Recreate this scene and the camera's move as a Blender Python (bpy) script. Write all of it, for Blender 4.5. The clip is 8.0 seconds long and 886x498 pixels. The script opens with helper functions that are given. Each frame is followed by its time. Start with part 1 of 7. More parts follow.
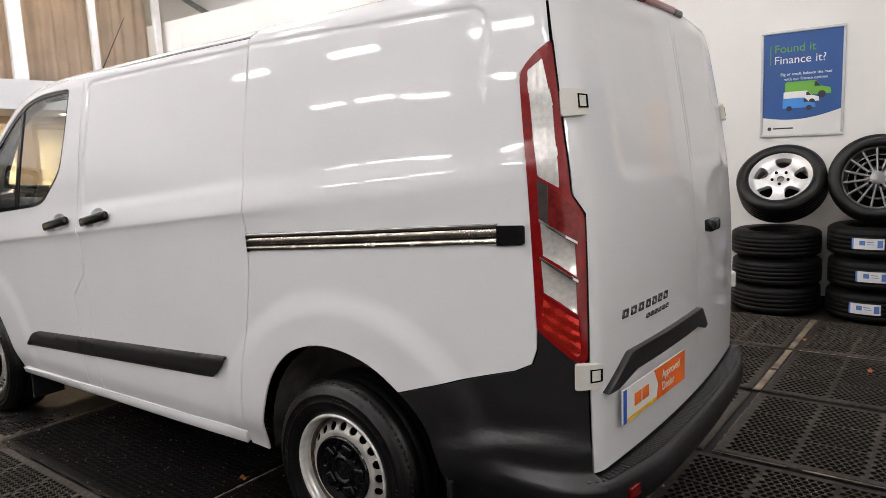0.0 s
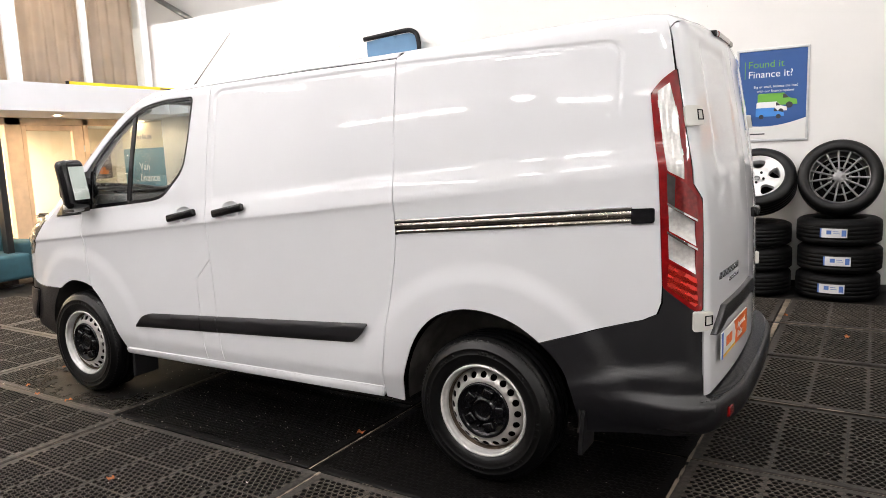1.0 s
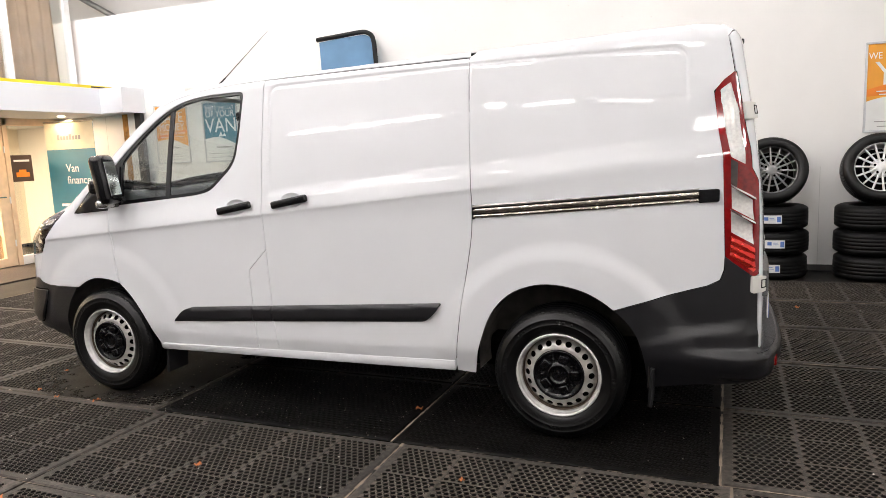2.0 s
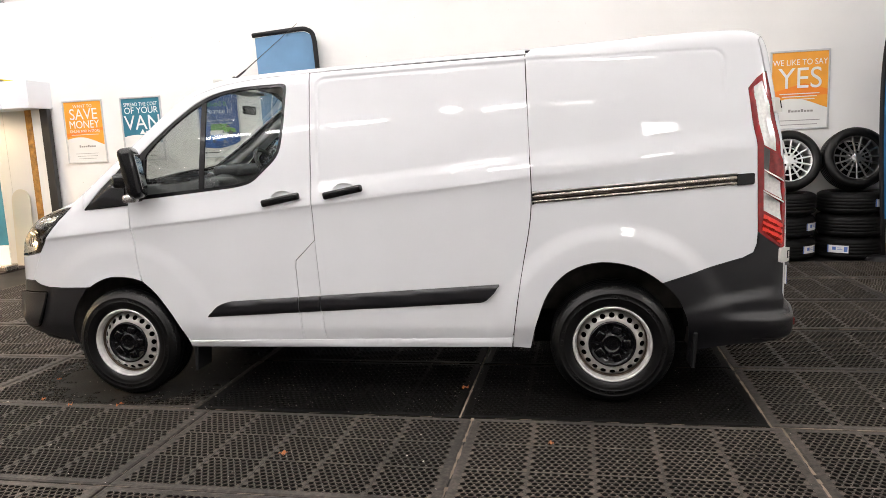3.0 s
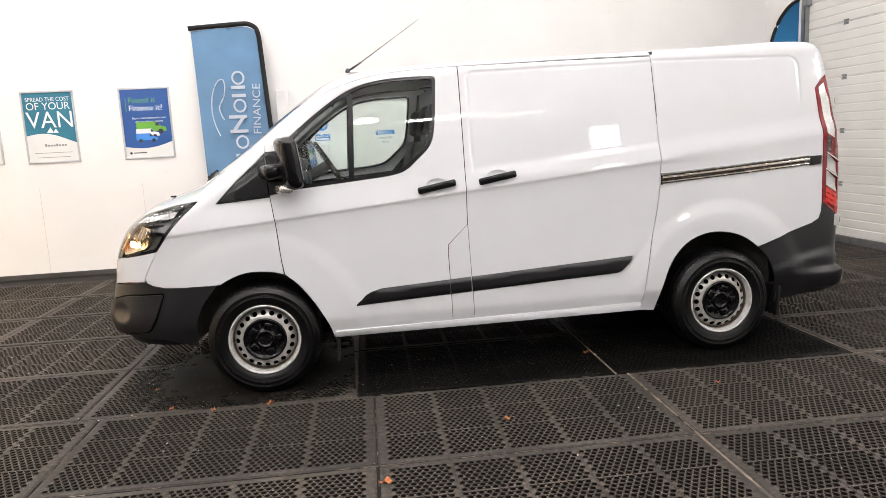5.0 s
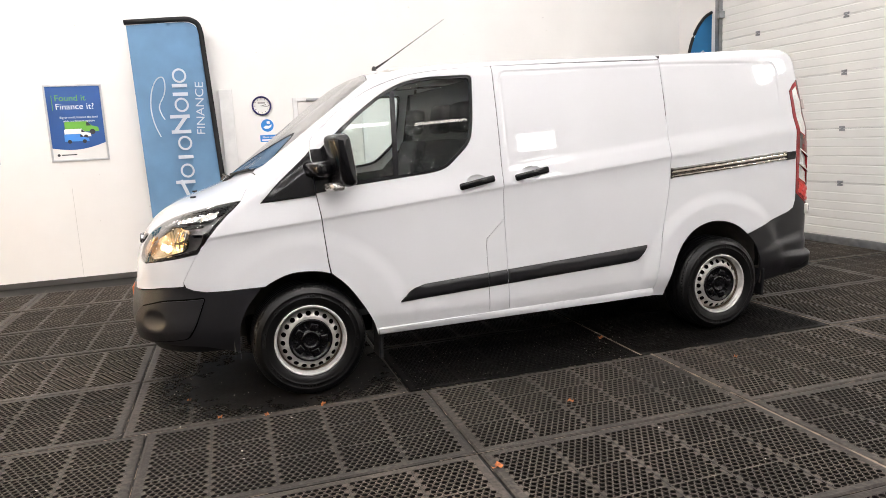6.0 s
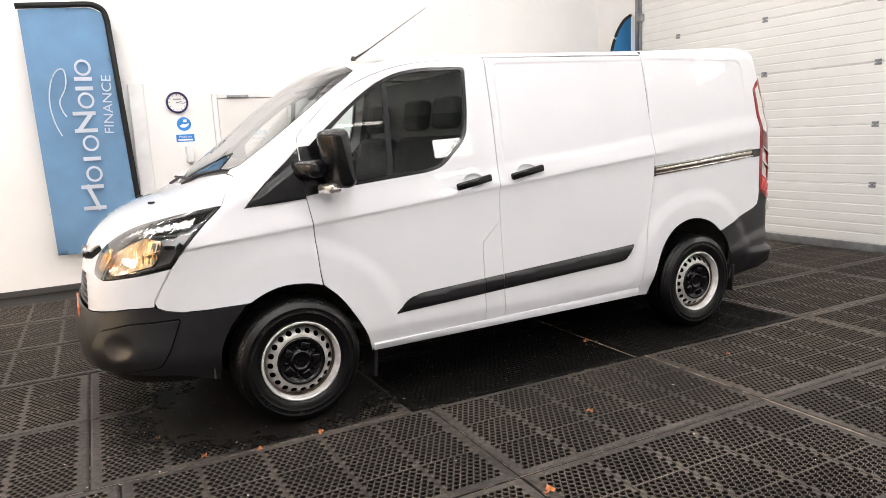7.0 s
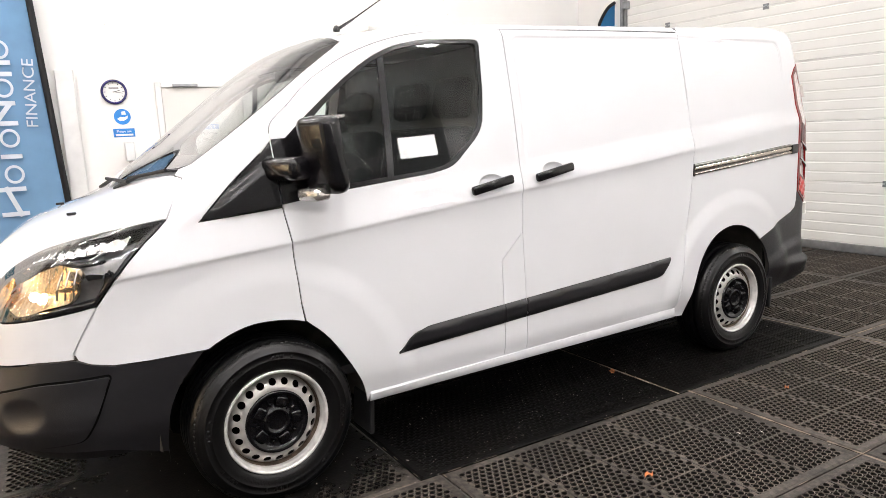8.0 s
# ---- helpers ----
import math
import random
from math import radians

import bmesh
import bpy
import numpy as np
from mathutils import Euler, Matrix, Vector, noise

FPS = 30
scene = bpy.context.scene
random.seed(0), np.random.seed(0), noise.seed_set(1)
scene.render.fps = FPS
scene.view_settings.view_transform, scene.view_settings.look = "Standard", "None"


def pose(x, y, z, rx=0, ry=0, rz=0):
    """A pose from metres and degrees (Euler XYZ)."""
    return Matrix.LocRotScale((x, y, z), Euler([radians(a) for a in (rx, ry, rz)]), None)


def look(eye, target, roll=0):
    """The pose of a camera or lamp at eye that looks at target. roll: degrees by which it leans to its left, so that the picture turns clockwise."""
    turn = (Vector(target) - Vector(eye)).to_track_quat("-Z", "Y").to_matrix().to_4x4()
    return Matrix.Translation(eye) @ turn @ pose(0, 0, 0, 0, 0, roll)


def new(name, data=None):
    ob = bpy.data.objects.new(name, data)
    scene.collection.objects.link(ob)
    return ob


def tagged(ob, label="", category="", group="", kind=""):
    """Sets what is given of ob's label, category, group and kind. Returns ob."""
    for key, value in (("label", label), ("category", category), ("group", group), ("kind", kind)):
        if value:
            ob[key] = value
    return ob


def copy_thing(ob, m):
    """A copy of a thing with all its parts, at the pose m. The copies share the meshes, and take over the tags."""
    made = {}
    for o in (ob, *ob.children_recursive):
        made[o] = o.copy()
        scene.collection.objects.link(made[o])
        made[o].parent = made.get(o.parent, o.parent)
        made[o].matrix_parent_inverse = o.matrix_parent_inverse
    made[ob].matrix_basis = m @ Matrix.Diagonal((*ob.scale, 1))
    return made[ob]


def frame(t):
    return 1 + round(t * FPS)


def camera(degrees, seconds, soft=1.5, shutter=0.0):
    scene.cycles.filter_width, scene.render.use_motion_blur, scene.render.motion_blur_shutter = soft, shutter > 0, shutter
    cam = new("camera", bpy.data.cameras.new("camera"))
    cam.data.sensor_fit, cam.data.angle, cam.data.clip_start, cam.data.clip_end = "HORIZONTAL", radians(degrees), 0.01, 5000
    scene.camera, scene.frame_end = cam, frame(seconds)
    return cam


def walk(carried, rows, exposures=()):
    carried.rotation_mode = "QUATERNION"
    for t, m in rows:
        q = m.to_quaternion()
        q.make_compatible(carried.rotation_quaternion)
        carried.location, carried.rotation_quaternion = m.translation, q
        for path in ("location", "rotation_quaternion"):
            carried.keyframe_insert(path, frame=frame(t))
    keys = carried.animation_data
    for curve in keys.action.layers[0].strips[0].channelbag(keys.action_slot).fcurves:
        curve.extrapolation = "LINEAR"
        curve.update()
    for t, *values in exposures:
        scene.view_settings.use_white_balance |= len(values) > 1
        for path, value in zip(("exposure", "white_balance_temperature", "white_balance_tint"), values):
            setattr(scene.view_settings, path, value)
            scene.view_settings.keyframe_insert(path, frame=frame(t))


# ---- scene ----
cam = camera(65.2, 8.0, soft=0.8)
PATH = [
    (0, (4.656, -1.689, 1.473), (3.494, -0.085, 1.191), -2.5),
    (0.5, (4.479, -2.181, 1.494), (3.379, -0.534, 1.213), -2.5),
    (1, (4.311, -2.636, 1.499), (3.308, -0.928, 1.217), -2.3),
    (1.2, (4.199, -2.8, 1.498), (3.249, -1.061, 1.225), -2.0),
    (1.5, (3.998, -2.998, 1.5), (3.135, -1.216, 1.215), -2.4),
    (1.7, (3.853, -3.129, 1.485), (3.044, -1.322, 1.2), -2.4),
    (2.8, (2.881, -3.689, 1.471), (2.476, -1.753, 1.174), -2.8),
    (3, (2.671, -3.784, 1.462), (2.332, -1.835, 1.166), -2.6),
    (3.5, (2.185, -3.942, 1.45), (1.975, -1.976, 1.153), -2.8),
    (4, (1.628, -4.062, 1.449), (1.58, -2.085, 1.15), -2.8),
    (4.5, (1.104, -4.142, 1.465), (1.211, -2.169, 1.157), -2.9),
    (5, (0.551, -4.153, 1.466), (0.813, -2.194, 1.157), -2.9),
    (5.2, (0.333, -4.174, 1.464), (0.654, -2.224, 1.157), -3.0),
    (6.5, (-0.817, -3.788, 1.489), (-0.02, -1.983, 1.163), -2.9),
    (7, (-0.957, -3.463, 1.48), (-0.035, -1.719, 1.152), -3.0),
    (7.5, (-0.968, -3.01, 1.449), (0.012, -1.299, 1.114), -3.0),
    (8, (-0.791, -2.592, 1.455), (0.248, -0.917, 1.116), -2.9),
]
walk(cam, [(t, look(eye, target, roll)) for t, eye, target, roll in PATH],
     exposures=[(0.0, -0.48), (0.5, -0.17), (1.0, -0.08), (3.0, -0.11), (4.5, -0.06), (6.5, 0.01), (8.0, 0.21)])

# ---- world and lights ----
world = bpy.data.worlds.new("world")
scene.world = world
world.use_nodes = True
world.node_tree.nodes["Background"].inputs[0].default_value = (0.02, 0.025, 0.04, 1)
world.node_tree.nodes["Background"].inputs[1].default_value = 0.3
scene.view_settings.exposure = 0.0


# ---- helpers for meshes and materials ----
def material(name, colour, rough=0.5, metal=0.0, var=0.08, scale=8.0, bump=0.0, bump_scale=60.0, coat=0.0, spec=0.5):
    m = bpy.data.materials.new(name)
    m.use_nodes = True
    nt = m.node_tree
    b = nt.nodes["Principled BSDF"]
    b.inputs["Roughness"].default_value, b.inputs["Metallic"].default_value = rough, metal
    b.inputs["Coat Weight"].default_value = coat
    b.inputs["Coat Roughness"].default_value = 0.04
    b.inputs["Specular IOR Level"].default_value = spec
    tc = nt.nodes.new("ShaderNodeTexCoord")
    n1 = nt.nodes.new("ShaderNodeTexNoise")
    n1.inputs["Scale"].default_value, n1.inputs["Detail"].default_value = scale, 6.0
    nt.links.new(tc.outputs["Object"], n1.inputs["Vector"])
    ramp = nt.nodes.new("ShaderNodeMapRange")
    ramp.inputs["From Min"].default_value, ramp.inputs["From Max"].default_value = 0.3, 0.7
    ramp.inputs["To Min"].default_value, ramp.inputs["To Max"].default_value = 1 - var, 1 + var * 0.5
    nt.links.new(n1.outputs["Fac"], ramp.inputs["Value"])
    mul = nt.nodes.new("ShaderNodeVectorMath")
    mul.operation = "SCALE"
    mul.inputs[0].default_value = colour
    nt.links.new(ramp.outputs[0], mul.inputs["Scale"])
    nt.links.new(mul.outputs[0], b.inputs["Base Color"])
    rr = nt.nodes.new("ShaderNodeMapRange")
    rr.inputs["To Min"].default_value, rr.inputs["To Max"].default_value = rough * 0.85, min(1, rough * 1.15)
    nt.links.new(n1.outputs["Fac"], rr.inputs["Value"])
    nt.links.new(rr.outputs[0], b.inputs["Roughness"])
    if bump:
        n2 = nt.nodes.new("ShaderNodeTexNoise")
        n2.inputs["Scale"].default_value, n2.inputs["Detail"].default_value = bump_scale, 4.0
        nt.links.new(tc.outputs["Object"], n2.inputs["Vector"])
        bp = nt.nodes.new("ShaderNodeBump")
        bp.inputs["Strength"].default_value, bp.inputs["Distance"].default_value = bump, 0.004
        nt.links.new(n2.outputs["Fac"], bp.inputs["Height"])
        nt.links.new(bp.outputs[0], b.inputs["Normal"])
    return m


def glass(name, colour=(0.9, 0.95, 0.93), rough=0.0, drops=0.0, tint=1.0, power=3.2):
    """Thin pane: clear with a mirror gloss by Fresnel; drops: rain beads on it."""
    m = bpy.data.materials.new(name)
    m.use_nodes = True
    nt = m.node_tree
    nt.nodes.clear()
    out = nt.nodes.new("ShaderNodeOutputMaterial")
    tr = nt.nodes.new("ShaderNodeBsdfTransparent")
    tr.inputs[0].default_value = (*[c * tint for c in colour], 1)
    gl = nt.nodes.new("ShaderNodeBsdfGlossy")
    gl.inputs["Roughness"].default_value = rough
    lw = nt.nodes.new("ShaderNodeLayerWeight")
    lw.inputs["Blend"].default_value = 0.5
    pw = nt.nodes.new("ShaderNodeMath")
    pw.operation = "POWER"
    pw.inputs[1].default_value = power
    nt.links.new(lw.outputs["Facing"], pw.inputs[0])
    fr = nt.nodes.new("ShaderNodeMapRange")
    fr.inputs["To Min"].default_value, fr.inputs["To Max"].default_value = 0.05, 0.95
    nt.links.new(pw.outputs[0], fr.inputs["Value"])
    mix = nt.nodes.new("ShaderNodeMixShader")
    nt.links.new(fr.outputs[0], mix.inputs[0])
    nt.links.new(tr.outputs[0], mix.inputs[1])
    nt.links.new(gl.outputs[0], mix.inputs[2])
    last = mix
    if drops:
        tc = nt.nodes.new("ShaderNodeTexCoord")
        vo = nt.nodes.new("ShaderNodeTexVoronoi")
        vo.inputs["Scale"].default_value = 150.0
        nt.links.new(tc.outputs["Object"], vo.inputs["Vector"])
        ns = nt.nodes.new("ShaderNodeTexNoise")
        ns.inputs["Scale"].default_value, ns.inputs["Detail"].default_value = 4.0, 4.0
        nt.links.new(tc.outputs["Object"], ns.inputs["Vector"])
        lim = nt.nodes.new("ShaderNodeMapRange")
        lim.inputs["From Min"].default_value, lim.inputs["From Max"].default_value = 0.30, 0.62
        lim.inputs["To Min"].default_value, lim.inputs["To Max"].default_value = 0.0, 0.40 * drops
        nt.links.new(ns.outputs["Fac"], lim.inputs["Value"])
        lt = nt.nodes.new("ShaderNodeMath")
        lt.operation = "LESS_THAN"
        nt.links.new(vo.outputs["Distance"], lt.inputs[0])
        nt.links.new(lim.outputs[0], lt.inputs[1])
        wet = nt.nodes.new("ShaderNodeBsdfGlass")
        wet.inputs["Roughness"].default_value, wet.inputs["IOR"].default_value = 0.05, 1.33
        bp = nt.nodes.new("ShaderNodeBump")
        bp.inputs["Strength"].default_value, bp.inputs["Distance"].default_value = 1.0, 0.004
        bp.invert = True
        nt.links.new(vo.outputs["Distance"], bp.inputs["Height"])
        nt.links.new(bp.outputs[0], wet.inputs["Normal"])
        mx = nt.nodes.new("ShaderNodeMixShader")
        nt.links.new(lt.outputs[0], mx.inputs[0])
        nt.links.new(mix.outputs[0], mx.inputs[1])
        nt.links.new(wet.outputs[0], mx.inputs[2])
        last = mx
    nt.links.new(last.outputs[0], out.inputs["Surface"])
    return m


def glowing(name, colour, strength):
    m = bpy.data.materials.new(name)
    m.use_nodes = True
    b = m.node_tree.nodes["Principled BSDF"]
    b.inputs["Base Color"].default_value = (*colour, 1)
    b.inputs["Emission Color"].default_value = (*colour, 1)
    b.inputs["Emission Strength"].default_value = strength
    return m


def mesh_from(name, verts, faces, mat, parent=None, smooth=False, normals=None):
    me = bpy.data.meshes.new(name)
    me.from_pydata([tuple(v) for v in verts], [], [tuple(int(i) for i in f) for f in faces])
    if smooth:
        me.polygons.foreach_set("use_smooth", [True] * len(me.polygons))
    if normals is not None:
        me.normals_split_custom_set_from_vertices([tuple(n) for n in normals])
    me.materials.append(mat)
    ob = new(name, me)
    ob.parent = parent
    return ob


def part(name, bm, mat, parent=None, label="", smooth=False):
    me = bpy.data.meshes.new(name)
    bm.to_mesh(me)
    bm.free()
    if smooth:
        me.polygons.foreach_set("use_smooth", [True] * len(me.polygons))
    me.materials.append(mat)
    ob = new(name, me)
    ob.parent = parent
    if label:
        ob["label"] = label
    return ob


def thing(name, x, y, z, label, category, group="", rz=0.0, kind=""):
    ob = new(name)
    ob.empty_display_size = 0.1
    ob.matrix_world = pose(x, y, z, 0, 0, rz)
    return tagged(ob, label, category, group, kind)


def add_box(bm, x0, x1, y0, y1, z0, z1, bevel=0.0, seg=2, m=None):
    r = bmesh.ops.create_cube(bm, size=1.0)
    for v in r["verts"]:
        v.co = Vector((x0 + (v.co.x + 0.5) * (x1 - x0), y0 + (v.co.y + 0.5) * (y1 - y0), z0 + (v.co.z + 0.5) * (z1 - z0)))
    vs = r["verts"]
    if bevel:
        es = list({e for v in vs for e in v.link_edges})
        g = bmesh.ops.bevel(bm, geom=es, offset=bevel, segments=seg, affect="EDGES", profile=0.5)
        vs = list({v for f in g["faces"] for v in f.verts} | {v for v in vs if v.is_valid})
    if m is not None:
        bmesh.ops.transform(bm, matrix=m, verts=[v for v in vs if v.is_valid])
    return vs


def box_bm(x0, x1, y0, y1, z0, z1, bevel=0.0, seg=2):
    bm = bmesh.new()
    add_box(bm, x0, x1, y0, y1, z0, z1, bevel, seg)
    return bm


def lathe_bm(profile, seg=48, axis="y", closed=False):
    """Turns (radius, offset) pairs round an axis through the origin."""
    bm = bmesh.new()
    rings = []
    for r, o in profile:
        ring = []
        for i in range(seg):
            a = 2 * math.pi * i / seg
            c, s = r * math.cos(a), r * math.sin(a)
            ring.append(bm.verts.new((c, o, s) if axis == "y" else (c, s, o)))
        rings.append(ring)
    pairs = list(zip(rings, rings[1:]))
    if closed:
        pairs.append((rings[-1], rings[0]))
    for a, b in pairs:
        for i in range(seg):
            bm.faces.new((a[i], a[(i + 1) % seg], b[(i + 1) % seg], b[i]))
    bmesh.ops.recalc_face_normals(bm, faces=bm.faces)
    return bm


def tube_bm(points, radius, seg=10, taper=None):
    bm = bmesh.new()
    pts = [Vector(p) for p in points]
    rings = []
    for i, p in enumerate(pts):
        d = (pts[min(i + 1, len(pts) - 1)] - pts[max(i - 1, 0)]).normalized()
        u = d.cross(Vector((0, 0, 1)) if abs(d.z) < 0.9 else Vector((1, 0, 0))).normalized()
        w = d.cross(u)
        r = radius if taper is None else radius + (taper - radius) * i / (len(pts) - 1)
        rings.append([bm.verts.new(p + r * (math.cos(2 * math.pi * k / seg) * u + math.sin(2 * math.pi * k / seg) * w)) for k in range(seg)])
    for a, b in zip(rings, rings[1:]):
        for k in range(seg):
            bm.faces.new((a[k], a[(k + 1) % seg], b[(k + 1) % seg], b[k]))
    bm.faces.new(rings[0][::-1])
    bm.faces.new(rings[-1])
    bmesh.ops.recalc_face_normals(bm, faces=bm.faces)
    return bm


def plate_bm(points, depth, axis="y"):
    """A flat shape from (a, b) corners, given thickness. axis y: in x and z, z: in x and y, x: in y and z."""
    bm = bmesh.new()
    put = {"y": lambda a, b, d: (a, d, b), "z": lambda a, b, d: (a, b, d), "x": lambda a, b, d: (d, a, b)}[axis]
    front = [bm.verts.new(put(a, b, 0)) for a, b in points]
    back = [bm.verts.new(put(a, b, depth)) for a, b in points]
    bm.faces.new(front)
    bm.faces.new(back[::-1])
    n = len(points)
    for i in range(n):
        bm.faces.new((front[i], back[i], back[(i + 1) % n], front[(i + 1) % n]))
    bmesh.ops.recalc_face_normals(bm, faces=bm.faces)
    return bm


def words(name, text, size, x, y, z, mat, parent=None, rx=90, ry=0, rz=0, depth=0.0015, align="LEFT", width=1.0, m=None):
    """Writing as a mesh, made with the built-in font."""
    def lettered(body_):
        cu = bpy.data.curves.new(name, "FONT")
        cu.body, cu.size, cu.extrude = body_, size, depth
        tmp = bpy.data.objects.new(name, cu)
        scene.collection.objects.link(tmp)
        me = bpy.data.meshes.new_from_object(tmp.evaluated_get(bpy.context.evaluated_depsgraph_get()))
        bpy.data.objects.remove(tmp)
        return me, max(v.co.x for v in me.vertices)
    place = m if m is not None else pose(x, y, z, rx, ry, rz)
    start = -lettered(text)[1] / 2 if align == "CENTER" else 0.0
    before = ""
    for word in text.split(" "):
        me, right = lettered(word)
        shift = lettered(before + word)[1] - right
        before += word + " "
        me.materials.clear()
        me.materials.append(mat)
        ob = new(name, me)
        ob.parent = parent
        ob.matrix_basis = place @ Matrix.Diagonal((width, 1, 1, 1)) @ Matrix.Translation((start + shift, 0, 0))
    return ob


# ---- form of the van ----
VAN_Y = 0.955          # the van's middle line
BASE_V = 0.45          # half width of the inner line from which the body is drawn outwards
PIVOT_F, PIVOT_R = -0.40, 3.42
ARC_F, ARC_R = 0.60, 0.42   # metres of s for each radian round the corners
S_F, S_R = PIVOT_F - ARC_F * math.pi / 2, PIVOT_R + ARC_R * math.pi / 2


def smooth_table(knots, soft):
    xs, zs = zip(*knots)
    g = np.linspace(xs[0] - 0.5, xs[-1] + 0.5, 1600)
    v = np.interp(g, xs, zs)
    d = g[1] - g[0]
    n = max(1, int(3 * soft / d))
    k = np.exp(-0.5 * (np.arange(-n, n + 1) * d / soft) ** 2)
    v = np.convolve(np.pad(v, n, mode="edge"), k / k.sum(), mode="valid")
    return lambda q: np.interp(q, g, v)


TOP = smooth_table([(-1.30, 0.30), (-1.04, 0.86), (-0.99, 0.97), (-0.90, 1.058), (-0.70, 1.155), (-0.50, 1.222), (-0.38, 1.272), (0.0, 1.562),
                    (0.23, 1.74), (0.40, 1.86), (0.52, 1.918), (0.66, 1.945), (0.90, 1.965), (1.3, 1.977), (2.4, 2.002), (3.0, 2.022), (3.3, 2.034), (3.55, 2.034), (3.7, 2.012), (3.85, 1.985)], 0.035)
FRONT = smooth_table([(0.15, -0.86), (0.25, -0.95), (0.35, -1.01), (0.50, -1.03), (0.60, -1.02), (0.70, -0.995), (0.85, -0.985), (1.0, -0.96), (1.2, -0.9)], 0.03)
REAR = smooth_table([(0.2, 3.86), (0.35, 3.90), (0.5, 3.905), (0.85, 3.905), (1.1, 3.90), (1.3, 3.885), (1.5, 3.86), (1.75, 3.82), (1.9, 3.795), (2.0, 3.78)], 0.04)
FLANK_LOW = smooth_table([(0.15, 0.895), (0.30, 0.918), (0.36, 0.936), (0.435, 0.956), (0.50, 0.9595), (0.70, 0.968), (1.6, 0.990)], 0.012)


def sstep(a, b, q):
    t = np.clip((q - a) / (b - a), 0, 1)
    return t * t * (3 - 2 * t)


def crease(x):
    return 1.035 + 0.0925 * x


def dent_edge(x, z):
    """Distance to the edge of the pressed panels in the upper side, below nought inside."""
    def rounded(x0, x1, z0, z1, r):
        dx, dz = np.abs(x - (x0 + x1) / 2) - (x1 - x0) / 2 + r, np.abs(z - (z0 + z1) / 2) - (z1 - z0) / 2 + r
        return np.hypot(np.maximum(dx, 0), np.maximum(dz, 0)) + np.minimum(np.maximum(dx, dz), 0) - r
    a = rounded(1.305, 2.9, 0.6, 1.872 + 0.019 * (x - 1.3), 0.05)
    b = rounded(2.2, 3.53, 0.6, 1.900, 0.07)
    return np.where(x > 2.5, b, a)


def dent(x, z):
    """Depth of the pressed panels and of the groove along their edge."""
    d, up = dent_edge(x, z), z - crease(x)
    fade = sstep(0.085 - 0.03 * sstep(2.4, 3.0, x), 0.140, up)
    corner = (x - 3.53) * 0.625 - (z - 1.62) * 0.78
    rear = np.where(x > 2.5, 1 - sstep(-0.24, 0.07, corner), 1)
    flat = np.where(x > 2.5, 0.0026, 0.0055) * (1 - sstep(-0.016, 0.003, d)) * fade * rear
    return flat + 0.0050 * np.exp(-((d + 0.004) / 0.0085) ** 2) * sstep(0.14, 0.26, up) * rear


def rear_dent(v, z):
    """Depth of the pressed window shapes in the two tail doors."""
    dx, dz = np.abs(v - 0.34) - 0.26 + 0.06, np.abs(z - 1.63) - 0.27 + 0.06
    d = np.hypot(np.maximum(dx, 0), np.maximum(dz, 0)) + np.minimum(np.maximum(dx, dz), 0) - 0.06
    return 0.006 * (1 - sstep(-0.05, 0.012, d))


def flank(x, z):
    d = z - crease(x)
    up = 0.982 - 0.10 * np.maximum(d, 0) - 0.055 * sstep(0, 0.8, d) * np.maximum(d, 0) - 0.013 * sstep(0.0, 0.15, d)
    low = 0.982 - 0.019 * (1 - np.exp(np.minimum(d, 0) / 0.06)) * sstep(3.3, 2.3, x)
    k = 0.02
    other = FLANK_LOW(z)
    hh = np.maximum(k - np.abs(low - other), 0) / k
    low = np.minimum(low, other) - hh * hh * k / 4
    wide = 0.012 + 0.07 * sstep(2.4, 3.1, x)
    soft = sstep(-wide, wide, d)
    w = up * soft + low * (1 - soft)
    for cx, swell, near in ((0.0, 0.0095, 0.55), (2.933, 0.019, 0.565)):
        r = np.hypot(x - cx, z - 0.343)
        w = w + swell * (1 - sstep(near, near + 0.11, r)) * sstep(0.3, 0.5, z)
    rear = np.clip((x - 1.9) / 1.77, 0, 2)
    front = np.clip((0.35 - x) / 1.0, 0, 2)
    return w - 0.105 * rear ** 2.1 - 0.085 * front ** 2 - dent(x, z)


def smax(a, b, k):
    h = np.maximum(k - np.abs(a - b), 0) / k
    return np.maximum(a, b) + h * h * k / 4


def body(x, y, z):
    """Below nought inside the van."""
    v = np.abs(y - VAN_Y)
    side = v - flank(x, z)
    xt = x - 0.06 * np.clip(v / 0.8, 0, 1.3) ** 2
    e = 0.01
    slope = (TOP(xt + e) - TOP(xt - e)) / (2 * e)
    top = (z - TOP(xt) + 0.045 * (v / 0.85) ** 2) / np.sqrt(1 + slope * slope)
    front = FRONT(z) + 0.20 * (v / 0.9) ** 2.4 - x
    rear = x - REAR(z) + 0.055 * (v / 0.9) ** 2 + rear_dent(v, z)
    f = smax(side, top, 0.08)
    f = smax(f, front, 0.22)
    return smax(f, rear, 0.08)


def ray_out(ox, oy, oz, dx, dy, dz, far):
    lo, hi = np.zeros_like(ox), np.full_like(ox, far)
    for _ in range(26):
        mid = (lo + hi) / 2
        inside = body(ox + mid * dx, oy + mid * dy, oz + mid * dz) < 0
        lo, hi = np.where(inside, mid, lo), np.where(inside, hi, mid)
    return np.stack([ox + lo * dx, oy + lo * dy, oz + lo * dz], -1)


